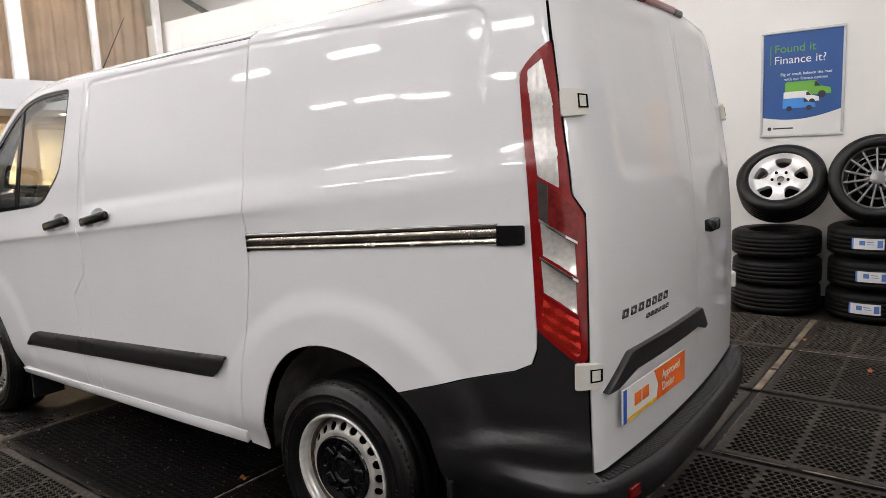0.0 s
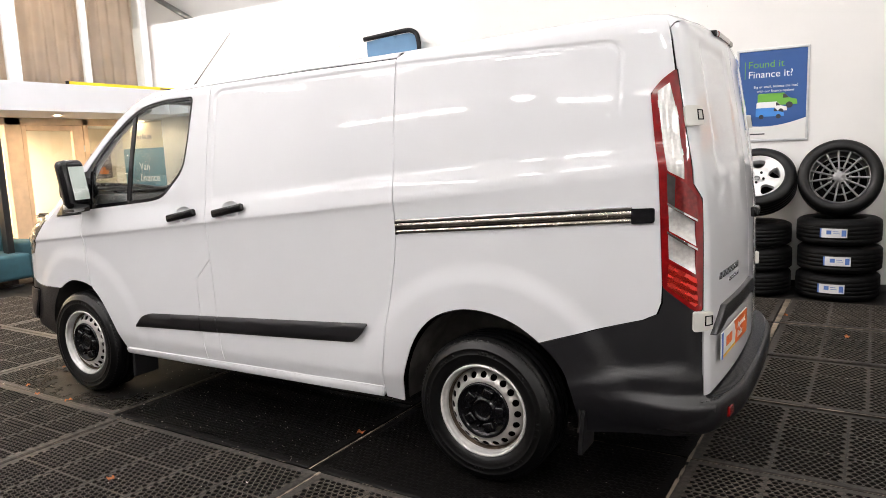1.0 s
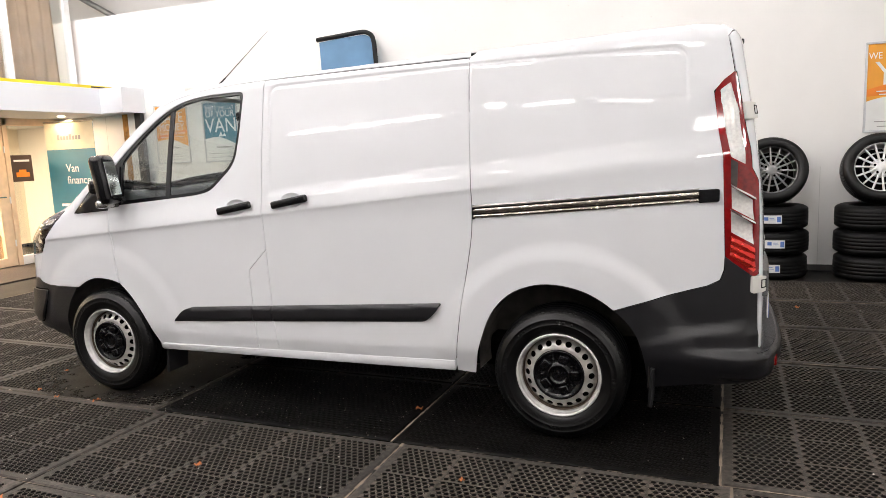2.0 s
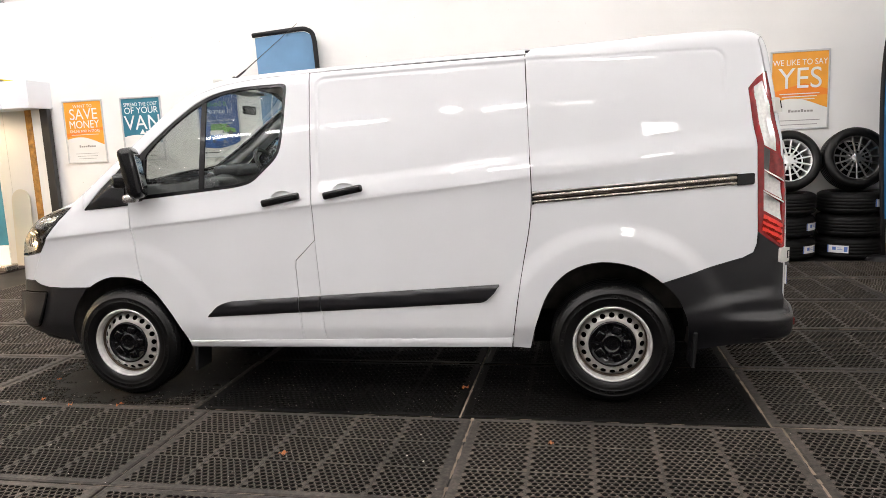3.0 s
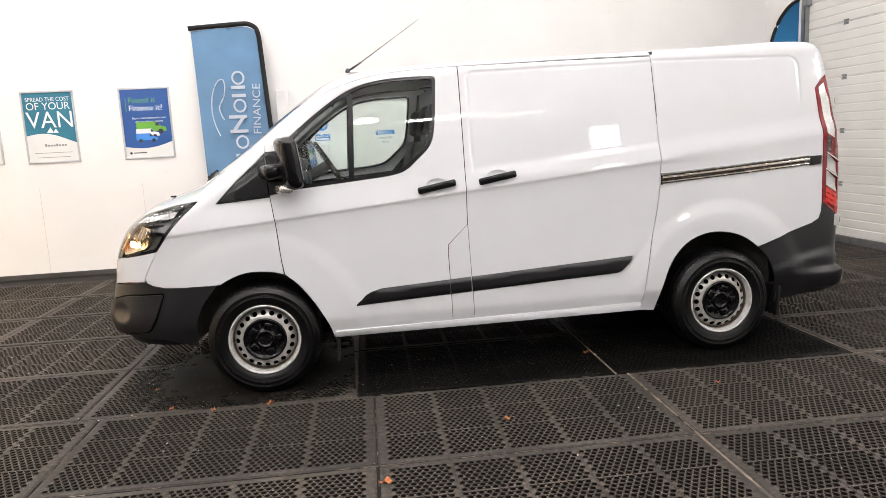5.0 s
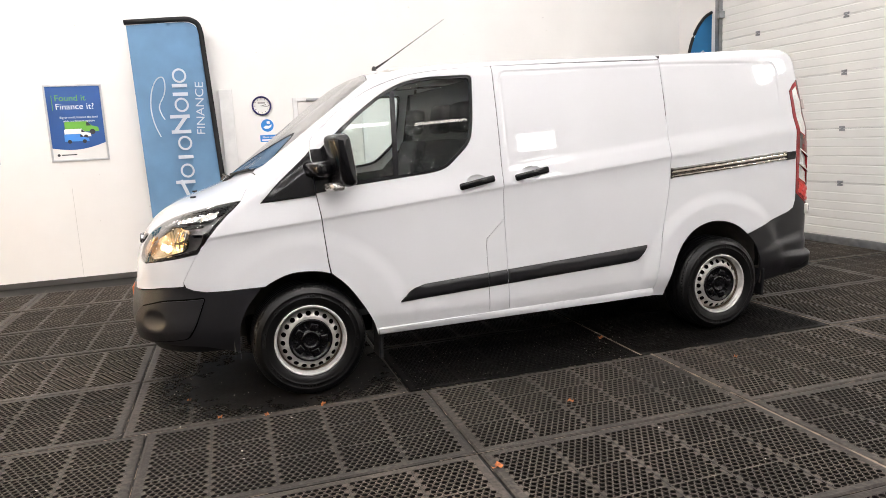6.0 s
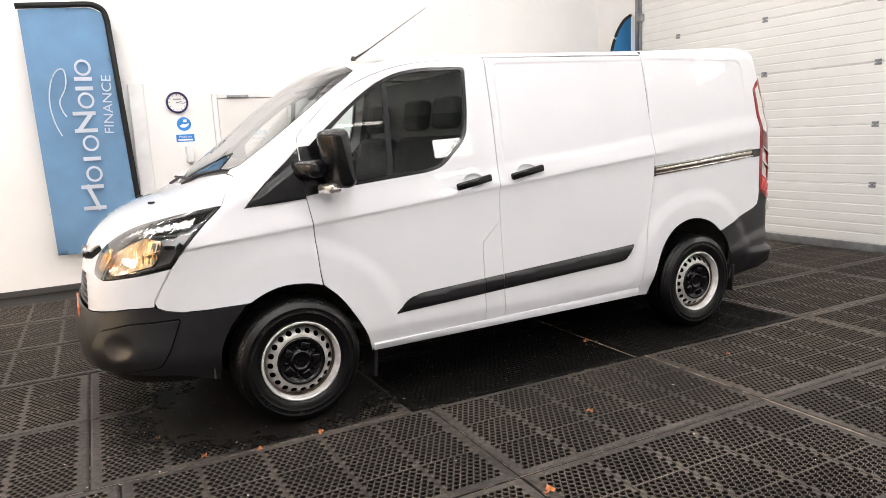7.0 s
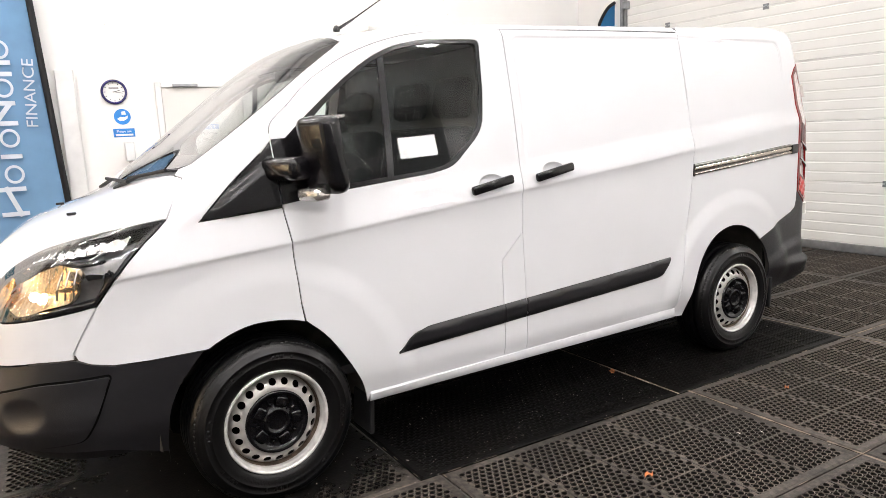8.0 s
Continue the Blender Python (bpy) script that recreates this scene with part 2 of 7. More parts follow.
def wrap_ray(s):
    """The start and way of the ray for s: the near side (s = x), round both corners, and on to the middle of the nose and tail."""
    yb = VAN_Y - BASE_V
    ox = np.clip(s, PIVOT_F, PIVOT_R)
    a = np.where(s < PIVOT_F, np.clip((s - PIVOT_F) / ARC_F, -math.pi / 2, 0), np.clip((s - PIVOT_R) / ARC_R, 0, math.pi / 2))
    oy = yb + np.maximum(S_F - s, 0) + np.maximum(s - S_R, 0)
    return ox, oy, np.sin(a), -np.cos(a)


def wrap(sz):
    s, z = np.asarray(sz, float).T
    ox, oy, dx, dy = wrap_ray(s)
    return ray_out(ox, oy, z, dx, dy, np.zeros_like(s), 1.3)


def lid(xy):
    x, y = np.asarray(xy, float).T
    return ray_out(x, y, np.full_like(x, 0.6), np.zeros_like(x), np.zeros_like(x), np.ones_like(x), 1.6)


def unwrap(p):
    """s and z of a point on the near side or the tail corner."""
    x, y, z = np.asarray(p, float).T
    yb = VAN_Y - BASE_V
    s = np.where(x > PIVOT_R, PIVOT_R + ARC_R * np.arctan2(x - PIVOT_R, np.maximum(yb - y, 1e-6)), x)
    return np.stack([s, z], 1)


def normals_at(p):
    e = 0.004
    x, y, z = p.T
    g = np.stack([body(x + e, y, z) - body(x - e, y, z), body(x, y + e, z) - body(x, y - e, z), body(x, y, z + e) - body(x, y, z - e)], -1)
    return g / np.maximum(np.linalg.norm(g, axis=1, keepdims=True), 1e-9)


# ---- materials ----
def dusty_rubber(name, dark, dust, rough=0.6, spec=0.32):
    """Rubber with trodden dust in patches and streaks, differing from mat to mat."""
    m = material(name, dark, rough, 0.0, 0.3, 5.0, 0.35, 110.0, spec=spec)
    nt = m.node_tree
    b = nt.nodes["Principled BSDF"]
    old = b.inputs["Base Color"].links[0].from_socket
    geo = nt.nodes.new("ShaderNodeNewGeometry")
    n1 = nt.nodes.new("ShaderNodeTexNoise")
    n1.inputs["Scale"].default_value, n1.inputs["Detail"].default_value, n1.inputs["Roughness"].default_value = 1.7, 8.0, 0.62
    nt.links.new(geo.outputs["Position"], n1.inputs["Vector"])
    n2 = nt.nodes.new("ShaderNodeTexNoise")
    n2.inputs["Scale"].default_value, n2.inputs["Detail"].default_value = 38.0, 4.0
    nt.links.new(geo.outputs["Position"], n2.inputs["Vector"])
    mul = nt.nodes.new("ShaderNodeMath")
    mul.operation = "MULTIPLY"
    nt.links.new(n1.outputs["Fac"], mul.inputs[0])
    nt.links.new(n2.outputs["Fac"], mul.inputs[1])
    info = nt.nodes.new("ShaderNodeObjectInfo")
    add = nt.nodes.new("ShaderNodeMath")
    add.operation = "MULTIPLY_ADD"
    add.inputs[1].default_value = 0.10
    nt.links.new(info.outputs["Random"], add.inputs[0])
    nt.links.new(mul.outputs[0], add.inputs[2])
    rng_ = nt.nodes.new("ShaderNodeMapRange")
    rng_.inputs["From Min"].default_value, rng_.inputs["From Max"].default_value = 0.22, 0.52
    rng_.inputs["To Max"].default_value = 0.8
    nt.links.new(add.outputs[0], rng_.inputs["Value"])
    mix = nt.nodes.new("ShaderNodeMix")
    mix.data_type = "RGBA"
    nt.links.new(rng_.outputs[0], mix.inputs["Factor"])
    nt.links.new(old, mix.inputs[6])
    mix.inputs[7].default_value = (*dust, 1)
    nt.links.new(mix.outputs[2], b.inputs["Base Color"])
    return m


WHITE_PAINT = material("white_van_paint", (0.705, 0.711, 0.733), 0.45, 0.0, 0.02, 3.0, coat=1.0, spec=0.08)
DARK_PLASTIC = material("dark_grey_plastic", (0.0064, 0.0063, 0.0082), 0.38, 0.0, 0.15, 20.0, 0.2, 400.0, spec=0.62)
WET_BLACK = material("wet_black_plastic", (0.0042, 0.0041, 0.0050), 0.22, 0.0, 0.06, 25.0, coat=0.2, spec=0.30)
BLACK_GLOSS = material("black_gloss", (0.005, 0.005, 0.0065), 0.22, 0.0, 0.1, 10.0, coat=0.12, spec=0.35)
LINER = material("felt_liner", (0.100, 0.092, 0.083), 0.95, 0.0, 0.3, 14.0, 0.5, 150.0, spec=0.1)
BLACK_RUBBER = material("black_rubber", (0.007, 0.007, 0.008), 0.6, 0.0, 0.3, 12.0, 0.2, 120.0, spec=0.3)
TYRE_RUBBER = material("tyre_rubber", (0.0022, 0.0022, 0.0024), 0.36, 0.0, 0.35, 9.0, 0.25, 90.0, spec=0.30)
GRIMY = material("rim_grime", (0.10, 0.075, 0.055), 0.8, 0.0, 0.5, 30.0, spec=0.2)
STACK_RUBBER = material("new_tyre_rubber", (0.0034, 0.0034, 0.0036), 0.55, 0.0, 0.3, 9.0, 0.2, 90.0, spec=0.16)
HUB_BLACK = material("hub_black", (0.003, 0.003, 0.004), 0.10, 0.0, 0.2, 30.0, 0.3, 40.0, spec=0.4)
INNER_BLACK = material("inner_black", (0.002, 0.002, 0.002), 0.9, spec=0.1)
CABIN = material("cabin_plastic", (0.040, 0.041, 0.043), 0.5, 0.0, 0.2, 15.0, 0.2, 200.0, spec=0.35)
SEAT_CLOTH = material("seat_cloth", (0.010, 0.010, 0.012), 0.9, 0.0, 0.3, 30.0, 0.5, 300.0, spec=0.2)
RIM_LIP = material("rim_paint", (0.70, 0.69, 0.67), 0.25, 0.35, 0.3, 18.0, 0.1, 80.0)
STEEL = material("painted_steel", (0.48, 0.465, 0.44), 0.32, 0.45, 0.25, 14.0, 0.15, 80.0)
ALU = material("brushed_metal", (0.62, 0.61, 0.58), 0.25, 1.0, 0.2, 25.0)
RAIL_BRONZE = material("worn_rail", (0.42, 0.375, 0.325), 0.26, 0.95, 0.35, 25.0)
RAIL_EDGE = material("dull_rail_edge", (0.46, 0.445, 0.42), 0.3, 0.9, 0.35, 25.0)
CHROME = material("chrome", (0.85, 0.85, 0.85), 0.06, 1.0, 0.03, 10.0)
MAT_EDGE = dusty_rubber("mat_edge_rubber", (0.031, 0.0275, 0.0245), (0.110, 0.094, 0.080), 0.55, 0.16)
SIDE_GLASS = glass("side_glass", (0.86, 0.93, 0.91), 0.0, 1.0)
SCREEN_GLASS = glass("screen_glass", (0.95, 0.97, 0.95), power=1.6)
OFFICE_GLASS = glass("office_glass", (0.96, 0.97, 0.95))
LAMP_CLEAR = glass("clear_lens", (0.97, 0.97, 0.96))
LAMP_RED = material("red_lens", (0.20, 0.003, 0.004), 0.10, 0.0, 0.25, 40.0, coat=0.6)
LAMP_PALE = material("pale_ribbed_lens", (0.70, 0.685, 0.66), 0.22, 0.35, 0.18, 70.0, coat=1.0)
LAMP_DEEP = material("deep_red_lens", (0.20, 0.012, 0.012), 0.12, 0.3, 0.4, 50.0, coat=0.8)
LAMP_BRIGHT = material("red_reflector", (0.75, 0.025, 0.012), 0.14, 0.7, 0.3, 60.0, coat=0.9)
SMOKED = material("smoked_lens", (0.06, 0.05, 0.048), 0.1, 0.2, 0.3, 40.0, coat=1.0)
LAMP_WHITE = material("ribbed_clear_lens", (0.66, 0.645, 0.62), 0.14, 0.75, 0.25, 90.0, 0.15, 120.0, coat=1.0)
AMBER_BOWL = material("amber_bowl", (0.75, 0.42, 0.16), 0.2, 0.9, 0.2, 30.0)
BADGE = material("dark_bright_badge", (0.22, 0.22, 0.23), 0.2, 0.9, 0.1, 20.0)
HINGE = material("hinge_paint", (0.62, 0.61, 0.57), 0.5)
REFLECTOR = material("lamp_reflector", (0.80, 0.64, 0.45), 0.16, 1.0, 0.2, 30.0, 0.1, 70.0)
LAMP_BEZEL = material("lamp_bezel", (0.34, 0.34, 0.35), 0.3, 0.85, 0.2, 30.0)
BULB = glowing("lit_bulb", (1.0, 0.66, 0.34), 90.0)

WALL_WHITE = material("white_wall_paint", (0.86, 0.85, 0.83), 0.7, 0.0, 0.04, 1.3, 0.12, 30.0)
WALL_GREY = material("grey_wall_paint", (0.20, 0.20, 0.195), 0.75, 0.0, 0.06, 1.3, 0.12, 30.0)
CEIL_WHITE = material("ceiling_paint", (0.75, 0.75, 0.74), 0.8, 0.0, 0.05, 1.0)
FLOOR_DARK = material("dark_concrete", (0.010, 0.0095, 0.009), 0.6, 0.0, 0.4, 3.0, 0.3, 40.0, spec=0.2)
MAT_RUBBER = dusty_rubber("mat_rubber", (0.0455, 0.0388, 0.0325), (0.128, 0.104, 0.083), 0.52, 0.17)
# the mats' rubber again, darkened to paint the shade inside the holes
HOLE_SHADE = material("shaded_hole_rubber", (0.0065, 0.0058, 0.0052), 0.7, 0.0, 0.3, 30.0, spec=0.12)
# wet clogged rubber, taken near black to hold the van's shade as well
MAT_SHADED = dusty_rubber("wet_shaded_rubber", (0.0020, 0.0018, 0.0017), (0.0070, 0.0058, 0.0048), 0.6, 0.10)
DARK_FILM = dusty_rubber("dark_film", (0.0028, 0.0026, 0.0024), (0.013, 0.011, 0.0095), 0.6, 0.15)


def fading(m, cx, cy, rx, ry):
    """Lets a film thin out towards its edge, in blotches."""
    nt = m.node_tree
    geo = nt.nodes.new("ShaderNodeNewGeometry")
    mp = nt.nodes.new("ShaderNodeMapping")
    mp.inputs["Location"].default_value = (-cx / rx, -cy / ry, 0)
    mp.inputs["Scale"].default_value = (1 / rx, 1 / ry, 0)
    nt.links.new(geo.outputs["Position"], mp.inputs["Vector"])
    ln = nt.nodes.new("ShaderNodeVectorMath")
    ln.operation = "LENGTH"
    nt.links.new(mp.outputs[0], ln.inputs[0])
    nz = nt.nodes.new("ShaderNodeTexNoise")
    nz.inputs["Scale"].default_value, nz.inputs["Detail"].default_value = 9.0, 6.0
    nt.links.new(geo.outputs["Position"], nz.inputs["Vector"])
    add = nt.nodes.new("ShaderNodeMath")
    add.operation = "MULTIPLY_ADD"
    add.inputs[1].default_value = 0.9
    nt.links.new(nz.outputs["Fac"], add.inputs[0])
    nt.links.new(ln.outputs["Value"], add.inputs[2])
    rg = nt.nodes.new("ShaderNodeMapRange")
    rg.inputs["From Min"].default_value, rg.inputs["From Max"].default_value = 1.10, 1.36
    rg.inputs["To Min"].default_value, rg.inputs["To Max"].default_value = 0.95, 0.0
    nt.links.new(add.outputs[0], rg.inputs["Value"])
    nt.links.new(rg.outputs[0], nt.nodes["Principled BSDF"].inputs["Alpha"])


fading(DARK_FILM, -0.08, 0.50, 1.00, 0.92)

DOOR_WHITE = material("sectional_door_paint", (0.77, 0.77, 0.74), 0.5, 0.0, 0.04, 2.0, 0.1, 150.0)
GREY_METAL = material("grey_galvanised", (0.30, 0.31, 0.32), 0.4, 0.7, 0.25, 12.0)
FRAME_SILVER = material("silver_frame", (0.62, 0.63, 0.64), 0.35, 0.6, 0.1, 20.0)

# ---- the hall ----
def structure(name, bm, mat, label, category="wall"):
    return tagged(part(name, bm, mat), label, category, kind="structure")


structure("floor", box_bm(-12, 9, -10, 6.0, -0.20, -0.016), FLOOR_DARK, "dark stained concrete floor under rubber mats", "floor")
structure("wall_north", box_bm(-4.90, 6.66, 5.146, 5.30, -0.016, 3.70), WALL_WHITE, "white painted plasterboard partition wall with small scuffs")
structure("wall_north_upper", box_bm(-12, 6.66, 6.60, 6.75, -0.016, 5.3), CEIL_WHITE, "pale cladding high above the partition")
structure("wall_south", box_bm(-12, 6.66, -9.2, -9.0, -0.016, 5.3), WALL_GREY, "plain grey wall behind the viewer")
structure("wall_west", box_bm(-12.2, -12, -9.2, 6.75, -0.016, 5.3), WALL_WHITE, "plain white end wall of the office")
structure("ceiling", box_bm(-12, 6.66, -9.2, 6.75, 5.3, 5.45), CEIL_WHITE, "white profiled roof lining", "ceiling")
bm = bmesh.new()
add_box(bm, 6.50, 6.66, 4.18, 5.146, -0.016, 5.3)
add_box(bm, 6.50, 6.66, -9.0, 4.18, 3.9, 5.3)
add_box(bm, 6.50, 6.66, -9.0, -1.4, -0.016, 3.9)
structure("wall_east", bm, WALL_WHITE, "white wall round the sectional door")


# lamps on the ceiling: battens with their own glowing tubes
TUBE = glowing("batten_tube", (1.0, 0.948, 0.935), 55.0)
# weaker tube, so that its reflection in the side window stays faint
TUBE_DIM = glowing("dim_batten_tube", (1.0, 0.92, 0.86), 14.0)
LAMP_BODY = material("batten_body", (0.8, 0.8, 0.8), 0.5)


def batten(x, y, z, rz=0.0, tube=None):
    t = thing("ceiling_batten", x, y, z, "white ceiling batten lamp with a glowing tube, out of view", "ceiling lamp", "ceiling battens", rz)
    part("body", box_bm(-0.55, 0.55, -0.025, 0.025, 0.0, 0.05, 0.008), LAMP_BODY, t)
    part("diffuser", box_bm(-0.53, 0.53, -0.085, 0.085, -0.05, 0.0, 0.02, 3), tube or TUBE, t, "glowing diffuser")
    part("rod", box_bm(-0.01, 0.01, -0.01, 0.01, 0.05, 5.3 - z), GREY_METAL, t)
    return t


for bx in (-4.0, -2.6, -1.3, 1.95):
    batten(bx, -8.0, 4.9)
batten(3.6, -8.3, 4.9, 0, TUBE_DIM)
pl = thing("pendant_lamp", 0.7, -7.75, 4.9, "round white high bay lamp hung from the ceiling", "ceiling lamp")
part("shade", lathe_bm([(0.08, 0.16), (0.12, 0.14), (0.24, 0.0), (0.235, 0.0), (0.11, 0.13)], 32, "z"), LAMP_BODY, pl, "", True)
part("diffuser", lathe_bm([(0.0005, -0.02), (0.15, -0.012), (0.23, 0.004)], 32, "z"), TUBE, pl, "glowing diffuser")
part("rod", box_bm(-0.01, 0.01, -0.01, 0.01, 0.14, 0.4), GREY_METAL, pl)
for bx in (-4.2, -1.4, 1.4, 4.2):
    batten(bx, -5.2, 4.9)
for bx in (-4.2, -1.4, 1.4):
    batten(bx, 2.4, 4.9)
# unseen row, placed to lift the floor at the left front
for bx in (-3.4, -1.2, 0.8):
    batten(bx, -3.0, 4.9)
for bx in (-2.9, -0.2, 2.5):
    batten(bx, 0.5, 4.9)
# unseen lamps added to brighten the floor, the tail and the east end
for bx, by in ((6.0, 1.6), (3.4, -3.6), (3.6, 3.0), (-0.4, -1.6), (1.3, -1.9)):
    batten(bx, by, 4.9, 90)
# unseen lamps added to brighten the north wall's left part and the office
for bx, by in ((-4.8, 3.7), (-2.1, 3.7), (-7.4, 1.0), (-9.6, 1.0), (-4.3, 0.5), (-5.8, -2.5)):
    batten(bx, by, 4.9)
# more unseen fill above and behind the office
for bx in (-7.4, -9.6):
    for by in (-1.0, 3.0):
        batten(bx, by, 4.9)


FLOOD = glowing("flood_panel", (1.0, 0.97, 0.94), 26.0)


def wall_flood(x, y, z, rz, w, h, wall, panel=None):
    """A lit panel on a wall; it faces the local +y."""
    t = thing("wall_floodlight", x, y, z, "square lit floodlight panel, out of view, high on the " + wall + " wall", "floodlight", "wall floodlights", rz)
    part("casing", box_bm(-w - 0.03, w + 0.03, 0.001, 0.10, -h - 0.03, h + 0.03, 0.015, 2), GREY_METAL, t)
    part("diffuser", box_bm(-w, w, 0.10, 0.112, -h, h, 0.004, 1), panel or FLOOD, t, "glowing diffuser")


wall_flood(5.78, -9.0, 3.74, 0, 0.41, 0.39, "grey")
# two unseen panels added to brighten the tail and give its corner highlights
TAIL_FILL = glowing("tail_fill_panel", (1.0, 0.97, 0.95), 100.0)
wall_flood(6.50, -1.60, 2.95, 90, 0.10, 0.17, "white", TAIL_FILL)
wall_flood(6.50, -1.95, 2.95, 90, 0.10, 0.17, "white", TAIL_FILL)


# ---- sectional door ----
def sectional_door():
    d = tagged(thing("door_1", 6.46, 0, 0, "", ""), "white ribbed sectional overhead door, closed", "garage door", kind="structure")
    for k in range(6):
        z0 = 0.09 + k * 0.628
        prof = [(0.0, z0 + 0.0015)]
        for j in range(6):
            zz = z0 + 0.004 + j * 0.1033
            prof += [(0.0, zz + 0.004), (-0.004, zz + 0.010), (-0.004, zz + 0.092), (0.0, zz + 0.098)]
        prof += [(0.0, z0 + 0.6265), (0.04, z0 + 0.6265), (0.04, z0 + 0.0015)]
        bm = bmesh.new()
        a = [bm.verts.new((x, 4.16, z)) for x, z in prof]
        b = [bm.verts.new((x, -1.40, z)) for x, z in prof]
        for i in range(len(prof)):
            bm.faces.new((a[i], a[(i + 1) % len(prof)], b[(i + 1) % len(prof)], b[i]))
        bm.faces.new(a)
        bm.faces.new(b[::-1])
        bmesh.ops.recalc_face_normals(bm, faces=bm.faces)
        sec = part("door_panel", bm, DOOR_WHITE, d)
        for y in (3.49, 2.16, 0.83, -0.5):
            if k:
                h = box_bm(-0.018, -0.004, y - 0.035, y + 0.035, z0 - 0.03, z0 - 0.004, 0.003, 1)
                add_box(h, -0.018, -0.004, y - 0.035, y + 0.035, z0 + 0.004, z0 + 0.03, 0.003, 1)
                add_box(h, -0.024, -0.008, y - 0.012, y + 0.012, z0 - 0.012, z0 + 0.012, 0.003, 1)
                part("hinge", h, GREY_METAL, sec)
    part("bottom_seal", box_bm(-0.012, 0.05, -1.40, 4.16, 0.0, 0.09, 0.008, 2), GREY_METAL, d, "grey bottom rail with rubber seal")
    tr = bmesh.new()
    add_box(tr, -0.06, 0.04, 4.165, 4.18, 0.0, 3.9)
    add_box(tr, -0.06, -0.045, 4.16, 4.24, 0.0, 3.9)
    add_box(tr, -0.01, 0.04, 4.18, 4.27, 0.0, 3.9)
    part("door_track", tr, GREY_METAL, d, "galvanised vertical door track")
    for z in (0.55, 1.2, 1.72, 2.35, 2.95):
        part("track_roller", box_bm(-0.09, 0.0, 4.11, 4.19, z - 0.05, z + 0.05, 0.012, 2), GREY_METAL, d)
    return d


sectional_door()

# ---- rubber mats ----
def mat_mesh(name, depth, rubber, edge, inside, proud=1.0):
    """A rubber ring mat: rows of round holes with raised lips, in blocks parted by thin ribs; the outer edge slopes down."""
    L, W, T, rim, slope = 1.543, 0.911, 0.015, 0.042, 0.011
    nbx, nby, rib = 5, 3, 0.008
    bw, bh = (L - 2 * rim - (nbx - 1) * rib) / nbx, (W - 2 * rim - (nby - 1) * rib) / nby
    nx, ny = 8, 9
    px, py = bw / (nx + 0.5), bh / ny
    base = -0.0012
    verts, faces, slots = [], [], []

    def quad(x0, x1, y0, y1, z=0.0, slot=0):
        slots.append(slot)
        k = len(verts)
        verts.extend([(x0, y0, z), (x1, y0, z), (x1, y1, z), (x0, y1, z)])
        faces.append((k, k + 1, k + 2, k + 3))
    quad(slope, L - slope, slope, rim, slot=1)
    quad(slope, L - slope, W - rim, W - slope, slot=1)
    quad(slope, rim, rim, W - rim, slot=1)
    quad(L - rim, L - slope, rim, W - rim, slot=1)
    low, high = [(0, 0), (L, 0), (L, W), (0, W)], [(slope, slope), (L - slope, slope), (L - slope, W - slope), (slope, W - slope)]
    for i in range(4):
        j = (i + 1) % 4
        k = len(verts)
        verts.extend([(*low[i], -0.0045), (*low[j], -0.0045), (*high[j], 0), (*high[i], 0), (*low[i], -T), (*low[j], -T)])
        faces.extend([(k, k + 1, k + 2, k + 3), (k, k + 4, k + 5, k + 1)])
        slots.extend((1, 1))
    ring8 = [(math.cos(math.pi * (q + 0.5) / 4), math.sin(math.pi * (q + 0.5) / 4)) for q in range(8)]
    for i in range(nbx):
        x0 = rim + i * (bw + rib)
        if i:
            quad(x0 - rib, x0, rim, W - rim, 0.0016 * proud, slot=1)
        for j in range(nby):
            y0 = rim + j * (bh + rib)
            if j:
                quad(x0, x0 + bw, y0 - rib, y0, 0.0006 * proud)
            for r in range(ny):
                off = 0.5 * (r % 2)
                yc = y0 + (r + 0.5) * py
                if off:
                    quad(x0, x0 + px / 2, yc - py / 2, yc + py / 2, base)
                else:
                    quad(x0 + bw - px / 2, x0 + bw, yc - py / 2, yc + py / 2, base)
                for c in range(nx):
                    xc = x0 + (c + 0.5 + off) * px
                    k = len(verts)
                    hx, hy = px / 2, py / 2
                    outer = [(hx, hy * 0.45), (hx * 0.45, hy), (-hx * 0.45, hy), (-hx, hy * 0.45), (-hx, -hy * 0.45), (-hx * 0.45, -hy), (hx * 0.45, -hy), (hx, -hy * 0.45)]
                    verts.extend([(xc + a, yc + b, base) for a, b in outer])
                    verts.extend([(xc + px * 0.435 * a, yc + py * 0.455 * b, 0.0014 * proud) for a, b in ring8])
                    verts.extend([(xc + px * 0.395 * a, yc + py * 0.415 * b, 0.0004) for a, b in ring8])
                    verts.extend([(xc + px * 0.395 * a, yc + py * 0.415 * b, -depth) for a, b in ring8])
                    for q in range(8):
                        w = (q + 1) % 8
                        for lv in (0, 8, 16):
                            faces.append((k + lv + q, k + lv + w, k + lv + 8 + w, k + lv + 8 + q))
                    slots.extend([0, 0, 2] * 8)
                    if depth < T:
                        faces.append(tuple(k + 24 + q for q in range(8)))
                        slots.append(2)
    me = bpy.data.meshes.new(name)
    me.from_pydata(verts, [], faces)
    me.materials.append(rubber)
    me.materials.append(edge)
    me.materials.append(inside)
    me.polygons.foreach_set("material_index", slots)
    return me


